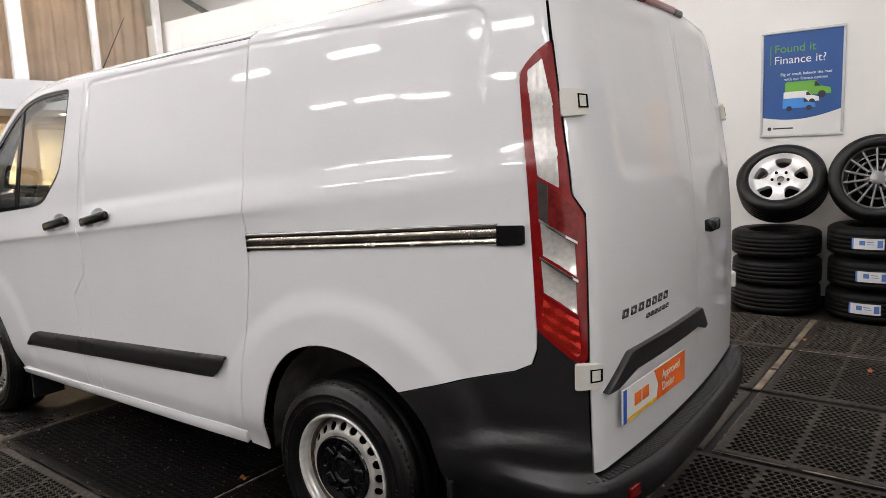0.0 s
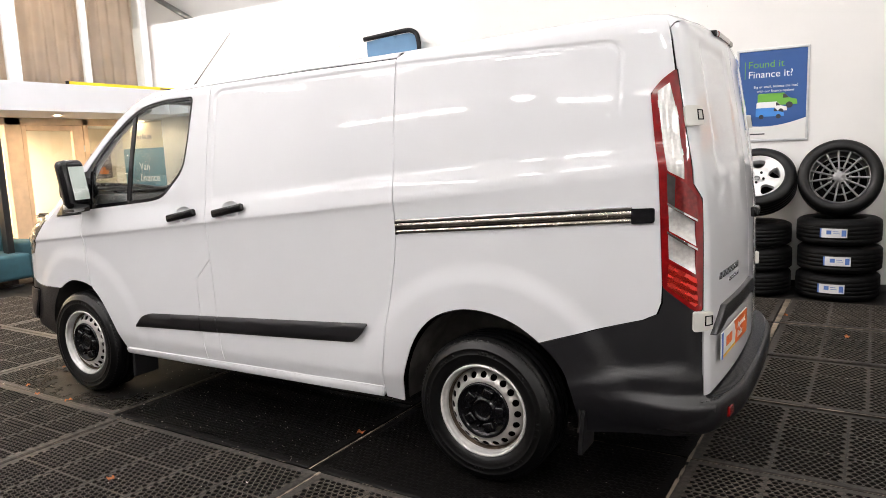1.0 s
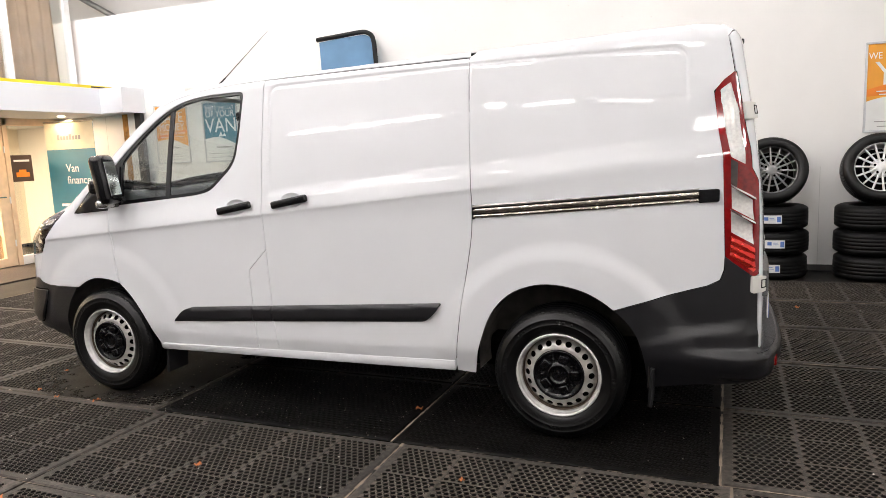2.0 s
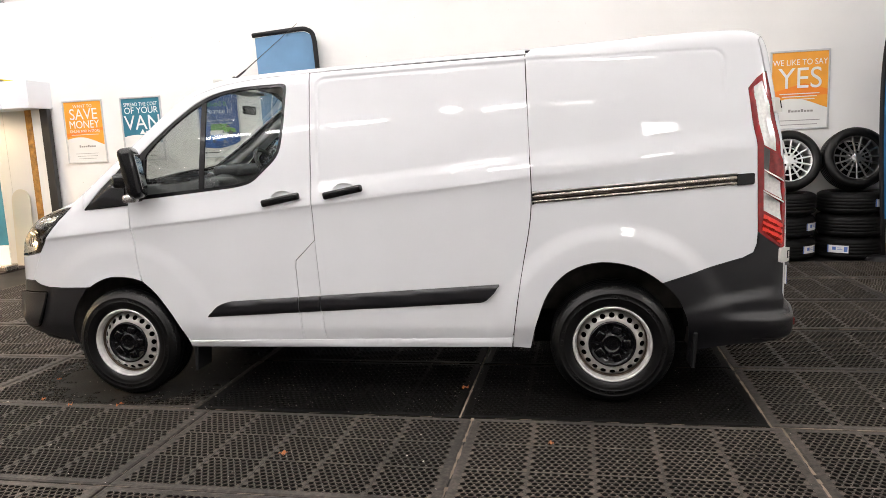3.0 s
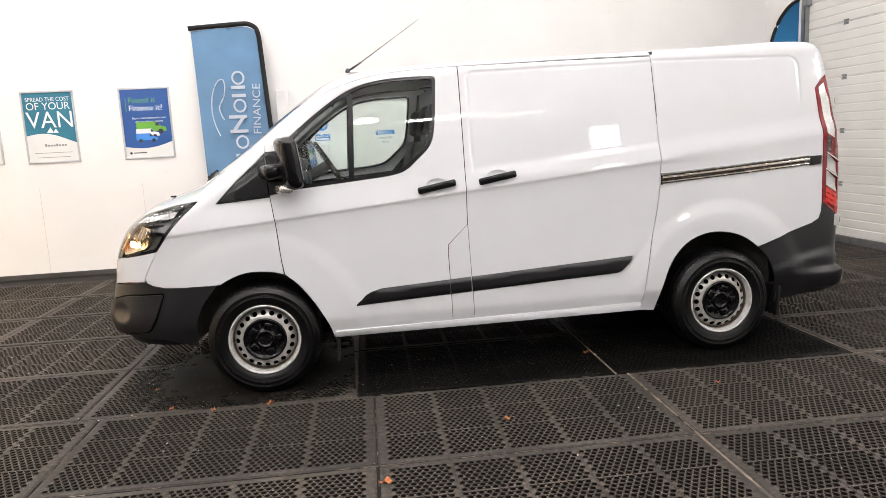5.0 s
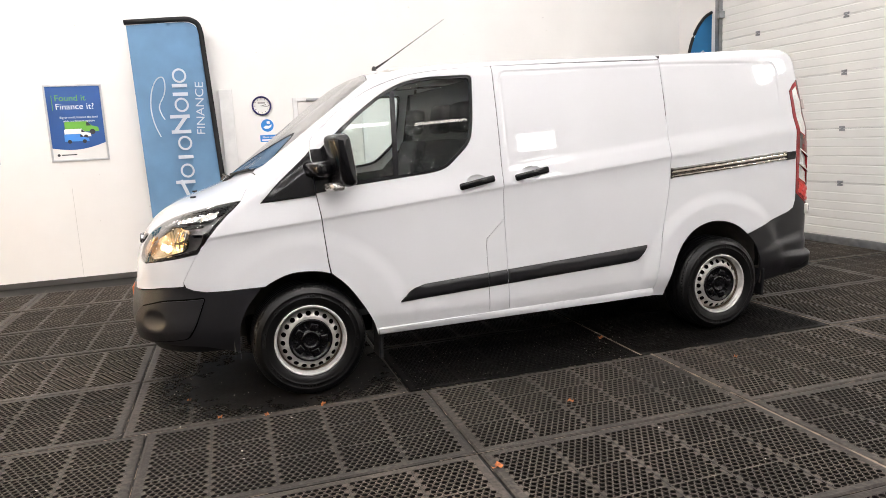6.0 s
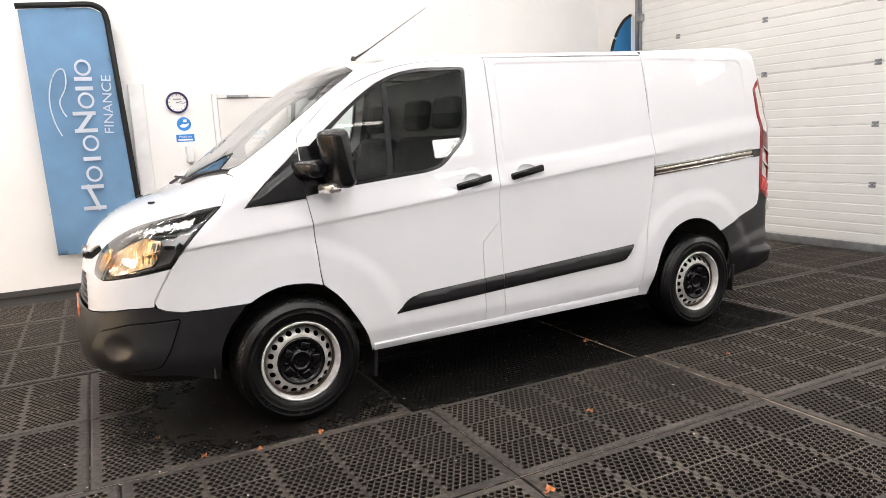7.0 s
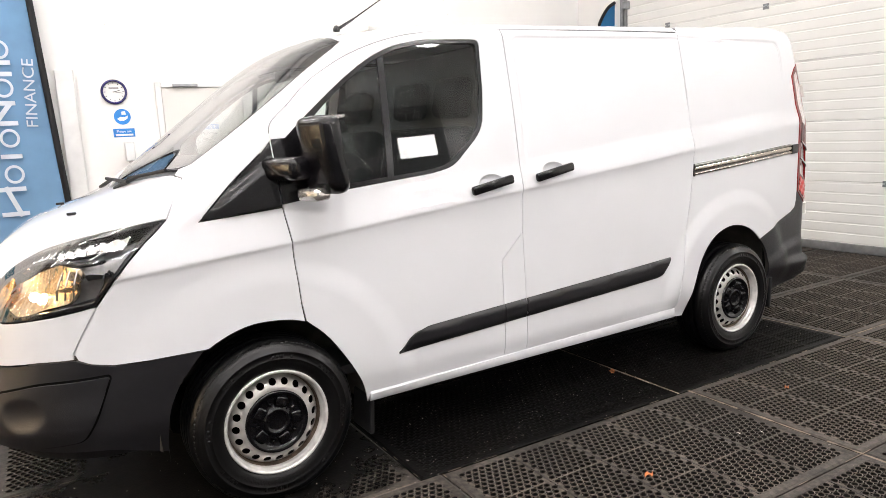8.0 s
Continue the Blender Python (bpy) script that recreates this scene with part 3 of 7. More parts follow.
def mat_corner(i, j):
    """The corner of the mat in column i and row j; the rows under the van lie a little out of line with the others."""
    u, v = (0.030 + 1.552 * i, 0.067 + 0.920 * j) if j not in (0, 1) else (-0.068 + 1.578 * i, 0.067 + 0.920 * j)
    if j > 1:
        v = 1.937 + 0.965 * (j - 2)
        u += 0.045 if i > 1 else 0.0
    a = radians(-1.5)
    return 0.60 + u * math.cos(a) - v * math.sin(a), -0.268 + u * math.sin(a) + v * math.cos(a)


HOLED, PLAIN = mat_mesh("floor_mat", 0.015, MAT_RUBBER, MAT_EDGE, HOLE_SHADE), mat_mesh("clogged_mat", 0.0018, MAT_SHADED, MAT_SHADED, MAT_SHADED, 0.0)
rng = random.Random(4)
for i in range(-3, 4):
    for j in range(-4, 6):
        x, y = mat_corner(i, j)
        if y + 0.9 > 5.146:
            continue
        # the mats under the van: clogged, and coloured for its shade
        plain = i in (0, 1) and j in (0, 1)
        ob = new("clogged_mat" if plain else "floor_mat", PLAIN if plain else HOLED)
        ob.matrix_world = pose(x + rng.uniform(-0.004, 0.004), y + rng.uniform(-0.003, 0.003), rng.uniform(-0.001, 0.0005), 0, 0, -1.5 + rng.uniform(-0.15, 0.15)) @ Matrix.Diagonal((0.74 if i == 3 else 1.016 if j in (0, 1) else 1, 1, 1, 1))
        tagged(ob, "damp rubber mat with clogged holes, coloured darker for the van's shade" if plain else "black perforated rubber ring mat, dusty and damp", "floor mat", "rubber floor mats")


# dirt trodden into the joints between mats
def joint_dirt():
    r = random.Random(9)
    verts, faces = [], []
    a = radians(-1.5)
    for i in range(-3, 5):
        for j in range(-4, 7):
            for way in (0, 1):
                n = 24
                length = 1.55 if way == 0 else 0.918
                cx, cy = mat_corner(i, j)
                worn = way == 1 and (i == 1 and j in (-2, -1, 0, 1) or i == 2 and j in (-1, 0, 1, 3, 4)) or way == 0 and i in (2, 3) and j in (0, 2, 4)
                full = r.random() < 0.3
                for k in range(n):
                    if r.random() < (0.06 if worn else 0.2 if full else 0.72):
                        continue
                    t0, t1 = length * k / n, length * (k + 1) / n
                    wide = way == 1 and i == 2 and j in (3, 4)
                    w = r.uniform(0.019, 0.025) if wide else r.uniform(0.003, 0.009) if worn else r.uniform(0.0008, 0.0022)
                    q = [(t0, -w), (t1, -w * 0.8), (t1, w), (t0, w * 0.7)] if way == 0 else [(-w, t0), (w, t0), (w * 0.8, t1), (-w, t1)]
                    s = len(verts)
                    for px, py in q:
                        dx, dy = px - (0.026 if wide else 0.0045), py - (0.026 if way == 0 and j > 2 else 0.0045)
                        verts.append((cx + dx * math.cos(a) - dy * math.sin(a), cy + dx * math.sin(a) + dy * math.cos(a), -0.002))
                    faces.append((s, s + 1, s + 2, s + 3))
    keep = [f for f in faces if max(verts[v][0] for v in f) < 6.44 and max(verts[v][1] for v in f) < 5.12]
    ob = mesh_from("joint_dirt", verts, keep, material("trodden_dirt", (0.22, 0.175, 0.13), 0.9, 0, 0.7, 6.0))
    tagged(ob, "pale dirt trodden into the joints between mats", "dirt", kind="stuff")


joint_dirt()

# ---- posters ----
def poster(x0, x1, z0, z1, label):
    t = thing("poster", (x0 + x1) / 2, 5.146, (z0 + z1) / 2, label, "poster", "framed posters")
    w, h = (x1 - x0) / 2, (z1 - z0) / 2
    bm = bmesh.new()
    add_box(bm, -w, w, -0.018, -0.001, h - 0.022, h, 0.004, 1)
    add_box(bm, -w, w, -0.018, -0.001, -h, -h + 0.022, 0.004, 1)
    add_box(bm, -w, -w + 0.022, -0.018, -0.001, -h + 0.022, h - 0.022, 0.004, 1)
    add_box(bm, w - 0.022, w, -0.018, -0.001, -h + 0.022, h - 0.022, 0.004, 1)
    part("snap_frame", bm, FRAME_SILVER, t, "silver snap frame")
    return t, w - 0.02, h - 0.02


ORANGE = material("print_orange", (0.85, 0.36, 0.03), 0.4, 0, 0.15, 3.0)
TEAL = material("print_teal", (0.02, 0.17, 0.25), 0.4, 0, 0.15, 3.0)
BLUE = material("print_blue", (0.016, 0.080, 0.28), 0.45, 0, 0.1, 3.0)
PAPER = material("print_paper", (0.78, 0.78, 0.76), 0.5, 0, 0.04, 5.0)

# ---- the van ----
def inside_poly(p, poly):
    x, y = p[:, 0], p[:, 1]
    hit = np.zeros(len(p), bool)
    q = np.asarray(poly)
    for (x0, y0), (x1, y1) in zip(q, np.roll(q, -1, 0)):
        if y0 != y1:
            hit ^= ((y0 > y) != (y1 > y)) & (x < (x1 - x0) * (y - y0) / (y1 - y0) + x0)
    return hit


def resample(poly, step, closed=True):
    pts, out = [np.asarray(p, float) for p in poly], []
    n = len(pts)
    for i in range(n if closed else n - 1):
        a, b = pts[i], pts[(i + 1) % n]
        k = max(1, int(math.ceil(np.linalg.norm(b - a) / step)))
        out += [a + (b - a) * j / k for j in range(k)]
    return np.array(out + ([] if closed else [pts[-1]]))


def rounded(poly, r, n=5):
    """Rounds the corners of a polygon. r: one radius, or one for each corner."""
    pts, out = [np.asarray(p, float) for p in poly], []
    rs = r if isinstance(r, (list, tuple)) else [r] * len(pts)
    for i, p in enumerate(pts):
        a, b = pts[i - 1] - p, pts[(i + 1) % len(pts)] - p
        la, lb = np.linalg.norm(a), np.linalg.norm(b)
        k = min(rs[i], la * 0.45, lb * 0.45)
        if k < 1e-4:
            out.append(p)
            continue
        u, w = p + a / la * k, p + b / lb * k
        for j in range(n + 1):
            t = j / n
            out.append((1 - t) ** 2 * u + 2 * t * (1 - t) * p + t * t * w)
    return np.array(out)


def curve(points, n=6):
    """A smooth open line through points."""
    p = np.asarray(points, float)
    q = np.vstack([2 * p[0] - p[1], p, 2 * p[-1] - p[-2]])
    out = []
    for i in range(1, len(q) - 2):
        for j in range(n):
            t = j / n
            out.append(0.5 * (2 * q[i] + (q[i + 1] - q[i - 1]) * t + (2 * q[i - 1] - 5 * q[i] + 4 * q[i + 1] - q[i + 2]) * t * t
                              + (3 * q[i] - q[i - 1] - 3 * q[i + 1] + q[i + 2]) * t ** 3))
    return [tuple(v) for v in out] + [tuple(p[-1])]


def gapped(poly, g):
    """Draws a polygon in by g all round, for the gap between panels."""
    p = np.asarray(poly, float)
    area = np.sum(p[:, 0] * np.roll(p[:, 1], -1) - np.roll(p[:, 0], -1) * p[:, 1])
    a, b = p - np.roll(p, 1, 0), np.roll(p, -1, 0) - p
    na = np.stack([-a[:, 1], a[:, 0]], 1) / np.maximum(np.linalg.norm(a, axis=1), 1e-9)[:, None]
    nb = np.stack([-b[:, 1], b[:, 0]], 1) / np.maximum(np.linalg.norm(b, axis=1), 1e-9)[:, None]
    n = na + nb
    n = n / np.maximum(np.linalg.norm(n, axis=1), 0.6)[:, None]
    return p + n * g * (1 if area > 0 else -1)


def tri_fill(outline, holes, step, along=False):
    from mathutils.geometry import delaunay_2d_cdt
    loops = [outline] + list(holes)
    pts, edges = [], []
    for lp in loops:
        k = len(pts)
        pts += [tuple(p) for p in lp]
        edges += [(k + i, k + (i + 1) % len(lp)) for i in range(len(lp))]
    nb = len(pts)
    lo, hi = outline.min(0), outline.max(0)
    gx, gy = np.meshgrid(np.arange(lo[0] + step / 2, hi[0], step), np.arange(lo[1] + step / 2, hi[1], step * 0.866))
    gx = gx + (np.arange(gx.shape[0]) % 2)[:, None] * step / 2
    g = np.stack([gx.ravel(), gy.ravel()], 1)
    if along:
        # rows that follow the side's crease
        xs, dz = np.arange(lo[0] + step / 2, hi[0], step), step * 0.75
        ks = np.arange(math.floor((lo[1] - 1.5) / dz), math.ceil((hi[1] - 0.8) / dz))
        gx, gk = np.meshgrid(xs, ks)
        g = np.stack([gx.ravel(), (crease(gx) + gk * dz).ravel()], 1)
        # finer points along the groove of the pressed panels
        band = lambda q: (np.abs(dent_edge(q[:, 0], q[:, 1]) + 0.004) < 0.022) & (q[:, 1] - crease(q[:, 0]) > 0.12) & (q[:, 0] > 1.2)
        fx, fy = np.meshgrid(np.arange(lo[0] + 0.003, hi[0], 0.0075), np.arange(max(lo[1], 1.2), hi[1], 0.0065))
        f = np.stack([fx.ravel() + 0.0037 * (np.arange(fx.size) // fx.shape[1] % 2), fy.ravel()], 1)
        g = np.vstack([g[~band(g)], f[band(f)]])
    ok = inside_poly(g, outline)
    for h in holes:
        ok &= ~inside_poly(g, h)
    g = g[ok]
    if len(g):
        bp = np.array(pts)
        near = np.array([np.min(np.hypot(bp[:, 0] - a, bp[:, 1] - b)) for a, b in g])
        g = g[near > (0.005 if along else step * 0.5)]
    allp = [Vector(p) for p in pts] + [Vector((float(a), float(b))) for a, b in g]
    vs, _, fs, ov, _, _ = delaunay_2d_cdt(allp, edges, [], 0, 1e-6)
    v2 = np.array([(v.x, v.y) for v in vs])
    fs = np.array([f for f in fs if len(f) == 3])
    c = v2[fs].mean(1)
    keep = inside_poly(c, outline)
    for h in holes:
        keep &= ~inside_poly(c, h)
    fs = fs[keep]
    where = {}
    for i, o in enumerate(ov):
        for j in o:
            where[j] = i
    rings, k = [], 0
    for lp in loops:
        rings.append([where[k + i] for i in range(len(lp))])
        k += len(lp)
    return v2, fs, rings


def skin(name, outline, mat, parent, project=None, holes=(), step=0.03, lip=0.009, lift=0.0, gap=0.0027, mirror=False, raised=None, label="", edge=None, along=False):
    """One sheet of the body: an outline in s and z (or x and y for lid), laid on the body's form, with edges turned inwards."""
    project = project or wrap
    if gap:
        outline = gapped(outline, gap)
    outline = resample(outline, edge or step * 0.8)
    holes = [resample(h, edge or step * 0.8) for h in holes]
    v2, fs, rings = tri_fill(outline, holes, step, along)
    p = project(v2)
    n = normals_at(p)
    up = np.full(len(p), lift) if raised is None else raised(v2) + lift
    p = p + n * up[:, None]
    if raised is not None:
        g = np.cross(p[fs[:, 1]] - p[fs[:, 0]], p[fs[:, 2]] - p[fs[:, 0]])
        if np.sum(g * n[fs[:, 0]]) < 0:
            g = -g
        acc = np.zeros_like(p)
        for q in range(3):
            np.add.at(acc, fs[:, q], g)
        n = acc / np.maximum(np.linalg.norm(acc, axis=1, keepdims=True), 1e-12)
    a, b, c = p[fs[:, 0]], p[fs[:, 1]], p[fs[:, 2]]
    face_n = np.cross(b - a, c - a)
    if np.sum(face_n * (n[fs[:, 0]] + n[fs[:, 1]] + n[fs[:, 2]])) < 0:
        fs = fs[:, ::-1]
    verts, norms, faces = list(p), list(n), [tuple(f) for f in fs]
    if lip:
        for which, ring in enumerate(rings):
            k, m = len(verts), len(ring)
            flat = v2[ring]
            turn = np.sum(flat[:, 0] * np.roll(flat[:, 1], -1) - flat[:, 1] * np.roll(flat[:, 0], -1))
            sense = (1.0 if turn > 0 else -1.0) * (1.0 if which == 0 else -1.0)
            top, nn = p[ring], n[ring]
            along = np.roll(top, -1, 0) - np.roll(top, 1, 0)
            out = np.cross(along, nn) * sense
            out = out / np.maximum(np.linalg.norm(out, axis=1, keepdims=True), 1e-9)
            verts += list(top) + list(top - nn * lip)
            norms += list(out * 0.8 + nn * 0.6) + list(out)
            for i in range(m):
                j = (i + 1) % m
                faces.append((k + i, k + m + i, k + m + j, k + j) if sense > 0 else (k + i, k + j, k + m + j, k + m + i))
    verts, norms = np.array(verts), np.array(norms)
    norms = norms / np.maximum(np.linalg.norm(norms, axis=1, keepdims=True), 1e-9)
    if mirror:
        verts[:, 1] = 2 * VAN_Y - verts[:, 1]
        norms[:, 1] *= -1
        faces = [f[::-1] for f in faces]
    ob = mesh_from(name, verts, faces, mat, parent, True, norms)
    if label:
        ob["label"] = label
    return ob


def ridge(x):
    """Where the side turns over into the top, at x."""
    x = np.asarray(x, float)
    v = flank(x, np.full_like(x, 1.2)) - 0.09
    for _ in range(5):
        z = lid(np.stack([x, VAN_Y - v], 1))[:, 2]
        v = flank(x, z) - 0.05
    return np.stack([x, VAN_Y - v, lid(np.stack([x, VAN_Y - v], 1))[:, 2]], 1)


ARCH_F = curve([(-0.40, 0.25), (-0.395, 0.40), (-0.375, 0.50), (-0.31, 0.615), (-0.23, 0.685), (-0.116, 0.738), (-0.01, 0.752), (0.125, 0.732), (0.222, 0.660), (0.311, 0.537), (0.381, 0.407), (0.415, 0.303)], 4)
ARCH_R = curve([(2.487, 0.30), (2.500, 0.36), (2.525, 0.46), (2.59, 0.627), (2.69, 0.738), (2.822, 0.79), (2.954, 0.79), (3.086, 0.75), (3.20, 0.672), (3.285, 0.58), (3.33, 0.47), (3.345, 0.36), (3.35, 0.25)], 4)


def arch_bit(arch, x0, x1):
    return [p for p in arch if x0 <= p[0] <= x1]


SEAM_A = [(0.100, 1.19), (0.120, 1.04), (0.138, 0.80), (0.146, 0.727)]
DOOR_TOP = curve([(0.087, 1.447), (0.090, 1.486), (0.11, 1.523), (0.173, 1.577), (0.302, 1.687), (0.483, 1.790), (0.703, 1.860), (0.939, 1.892), (1.262, 1.910)], 6)
HEAD = curve([(-0.319, 1.187), (-0.64, 1.150), (-0.86, 1.122), (-1.04, 1.092), (-1.19, 1.045), (-1.288, 0.985)], 5) + curve([(-1.300, 0.940), (-1.285, 0.885), (-1.25, 0.863)], 3) \
    + curve([(-1.10, 0.852), (-0.812, 0.882), (-0.637, 0.905)], 4) + curve([(-0.585, 0.955), (-0.485, 1.050), (-0.375, 1.135)], 4)
MOULD = rounded([(0.557, 0.500), (0.625, 0.572), (0.700, 0.598), (2.323, 0.684), (2.300, 0.640), (2.235, 0.578)], [0.004, 0.05, 0.06, 0.006, 0.03, 0.03])
WINDOW = rounded([(0.118, 1.212), (0.128, 1.440), (0.25, 1.548), (0.39, 1.660), (0.53, 1.758), (0.665, 1.822), (0.83, 1.852), (1.128, 1.857), (1.108, 1.62), (1.080, 1.445), (0.905, 1.292), (0.80, 1.270)],
                 [0, 0.02, 0.05, 0.05, 0.06, 0.08, 0.08, 0.035, 0.05, 0.07, 0.06, 0.05])
QUARTER = [(-0.213, 1.168), (-0.152, 1.226), (-0.083, 1.295), (0.032, 1.392), (0.085, 1.447), (0.096, 1.193)]
SEAM_WING = [(-0.319, 0.073), (-0.281, 0.105), (-0.247, 0.137), (-0.227, 0.162)]
TAIL_LAMP = rounded([(3.724, 1.768), (3.685, 1.735), (3.645, 1.685), (3.660, 1.30), (3.672, 0.935), (3.755, 0.842), (3.772, 0.848), (3.772, 1.274), (3.742, 1.333), (3.731, 1.61)],
                    [0.01, 0.02, 0.03, 0, 0.01, 0.01, 0.01, 0.02, 0.02, 0])
TAIL_TOP = [(3.722, 1.930), (3.745, 1.950), (3.80, 1.964), (3.95, 1.972), (4.2, 1.976), (4.40, 1.977)]
MID_F, MID_R = S_F - BASE_V, S_R + BASE_V


def bridge_line(rg):
    k = rg[rg[:, 0] > -0.17][0]
    return [(SEAM_WING[-1][0] * (1 - q) + k[0] * q, SEAM_WING[-1][1] * (1 - q) + k[1] * q) for q in (0, 0.25, 0.5, 0.75)]


def side_panels(van, far):
    def sk(name, outline, mat, parent=van, **kw):
        return skin(name, outline, mat, parent, mirror=far, **kw)
    rx = np.linspace(-0.20, 3.66, 100)
    rg = ridge(rx)
    ridge_sz = [tuple(q) for q in unwrap(rg)]
    seam_sz = [(x, z) for x, y, z in lid(SEAM_WING[1:])]
    bridge = [(x, z) for x, y, z in lid(bridge_line(rg))]
    # wing
    wing = [*SEAM_A, *arch_bit(ARCH_F, -0.24, 0.125)[::-1], (-0.25, 0.684), (-0.45, 0.680), (-0.60, 0.681), (-0.688, 0.697), (-0.735, 0.716), (-0.748, 0.746), (-0.709, 0.804), (-0.637, 0.902),
            (-0.585, 0.955), (-0.485, 1.050), (-0.375, 1.135), (-0.319, 1.187), *seam_sz, (-0.213, 1.166)]
    sk("front_wing", wing, WHITE_PAINT, step=0.018, gap=0.0032, along=True)
    sk("window_quarter_panel", QUARTER, WET_BLACK, step=0.014, lift=0.002, raised=lambda v: 0.016 * sstep(0.02, -0.012, v[:, 1] - 1.245 - (v[:, 0] + 0.10) * 0.66) * sstep(-0.2, -0.08, v[:, 0]), label="black triangular mirror base panel before the door")
    # pillar and roof rail
    rail = bridge + [p for p in ridge_sz if p[0] > -0.17 and p[0] <= 2.497] + [(2.497, 1.932), (1.9, 1.924), *DOOR_TOP[::-1], (0.032, 1.394), (-0.083, 1.297), (-0.152, 1.228), (-0.211, 1.170)]
    sk("roof_rail", rail, WHITE_PAINT, step=0.03, gap=0.0020)
    top = [(x, y) for x, y, z in rg]
    # front door
    door = [*SEAM_A[:1], (0.120, 1.04), (0.138, 0.80), (0.150, 0.727), *arch_bit(ARCH_F, 0.16, 0.5), (0.425, 0.352), (1.150, 0.362), (1.138, 0.793), (1.143, 0.838), (1.265, 0.953), (1.262, 1.907), *DOOR_TOP[::-1][1:]]
    cup_at = lambda x, z: np.array([(x + 0.005 + 0.070 * math.cos(a), z + 0.006 + 0.043 * math.sin(a)) for a in np.linspace(0, 2 * math.pi, 36, endpoint=False)])
    fd = sk("front_door", door, WHITE_PAINT, holes=[gapped(WINDOW, 0.001), cup_at(1.085, 1.195)], step=0.018, along=True)
    kink = [(1.150, 0.362), (1.138, 0.793), (1.143, 0.838), (1.265, 0.953), (1.288, 0.364)]
    sk("filler_flap", kink, WHITE_PAINT, step=0.018, along=True)
    # the window: black surround, panes, bar between them
    inner = rounded([(0.212, 1.246), (0.222, 1.478), (0.290, 1.548), (0.40, 1.642), (0.54, 1.740), (0.68, 1.805), (0.84, 1.833), (1.106, 1.838), (1.090, 1.62), (1.061, 1.458), (0.893, 1.310), (0.79, 1.288)],
                    [0.02, 0.02, 0.05, 0.05, 0.05, 0.06, 0.06, 0.03, 0.05, 0.06, 0.05, 0.05])
    sk("window_surround", WINDOW, BLACK_GLOSS, parent=fd, holes=[inner], lift=-0.004, step=0.03, lip=0.02)
    sk("mirror_base", rounded([(0.1015, 1.200), (0.200, 1.212), (0.205, 1.458), (0.0895, 1.450)], 0.004), WET_BLACK, parent=fd, lift=0.004, step=0.02, lip=0.006, gap=0)
    pane = sk("window_pane", gapped(inner, -0.004), SIDE_GLASS, parent=fd, lift=-0.008, lip=0.0, step=0.06, label="side window glass with rain beads")
    pane.visible_shadow = False
    sk("window_bar", [(0.565, 1.265), (0.600, 1.265), (0.625, 1.775), (0.592, 1.765)], BLACK_GLOSS, parent=fd, lift=-0.003, lip=0.012)
    # sliding door
    slide = [(1.265, 1.907), (1.265, 0.953), (1.288, 0.364), (2.388, 0.374), *curve([(2.395, 0.40), (2.440, 0.70), (2.490, 0.96), (2.508, 1.10), (2.512, 1.26), (2.504, 1.455), (2.492, 1.925)], 4), (1.9, 1.919)]
    sd = sk("sliding_door", slide, WHITE_PAINT, holes=[cup_at(1.458, 1.227)], step=0.015, along=True)
    # rear quarter
    qtr = [*curve([(2.395, 0.40), (2.440, 0.70), (2.490, 0.96), (2.508, 1.10), (2.512, 1.26), (2.504, 1.455), (2.492, 1.925)], 4), *[p for p in ridge_sz if p[0] >= 2.497], TAIL_TOP[0], (3.722, 1.90), (3.724, 1.768), (3.685, 1.735), (3.645, 1.685), (3.660, 1.30), (3.670, 0.935), (3.668, 0.87), (3.655, 0.822), (3.61, 0.795), (3.45, 0.748), (3.30, 0.702), (3.205, 0.672),
           *arch_bit(ARCH_R, 2.487, 3.20)[::-1], (2.385, 0.31), (2.388, 0.37)]
    sk("rear_quarter_panel", qtr, WHITE_PAINT, step=0.015, along=True)
    # sill
    sk("sill", [(0.418, 0.352), (0.418, 0.308), (2.383, 0.318), (2.386, 0.372)], WHITE_PAINT, step=0.02, lift=0.004, raised=lambda v: 0.012 * sstep(0.362, 0.348, v[:, 1]) * sstep(0.30, 0.325, v[:, 1]), lip=0.05)
    # flanges and black seals that close the joints between the panels
    for line in ([(1.265, 1.900), (1.265, 0.953), (1.288, 0.370)], [(1.150, 0.366), (1.138, 0.793), (1.143, 0.838), (1.258, 0.947)], [(0.426, 0.3563), (2.385, 0.3735)],
                 curve([(2.395, 0.40), (2.440, 0.70), (2.490, 0.96), (2.508, 1.10), (2.512, 1.26), (2.504, 1.455), (2.493, 1.915)], 4), [(-0.748, 0.735), (-0.709, 0.804), (-0.640, 0.898)]):
        band = [(a, b) for a, b in line]
        wide = (0, 0.010) if abs(band[-1][1] - band[0][1]) < 0.1 else (0.010, 0)
        sk("joint_flange", [(a - wide[0], b - wide[1]) for a, b in band] + [(a + wide[0], b + wide[1]) for a, b in band[::-1]], WHITE_PAINT if wide[1] or band[0][0] < 0 else BLACK_RUBBER, step=0.03, lift=-0.004 if wide[1] else -0.012, lip=0.0, gap=0)
    head = [tuple(p) for p in DOOR_TOP if 0.17 < p[0] < 1.25] + [(1.262, 1.911), (1.9, 1.9215), (2.496, 1.9285)]
    sk("door_seal", [(a, b - 0.009) for a, b in head] + [(a, b + 0.009) for a, b in head[::-1]], BLACK_RUBBER, step=0.03, lift=-0.005, lip=0.0, gap=0)
    sk("joint_flange", [(2.465, 1.905), (2.465, 1.940), (2.53, 1.940), (2.53, 1.905)], WHITE_PAINT, step=0.02, lift=-0.006, lip=0.0, gap=0)
    # mouldings
    body_line = lambda x: 0.598 + (x - 0.70) * 0.0530
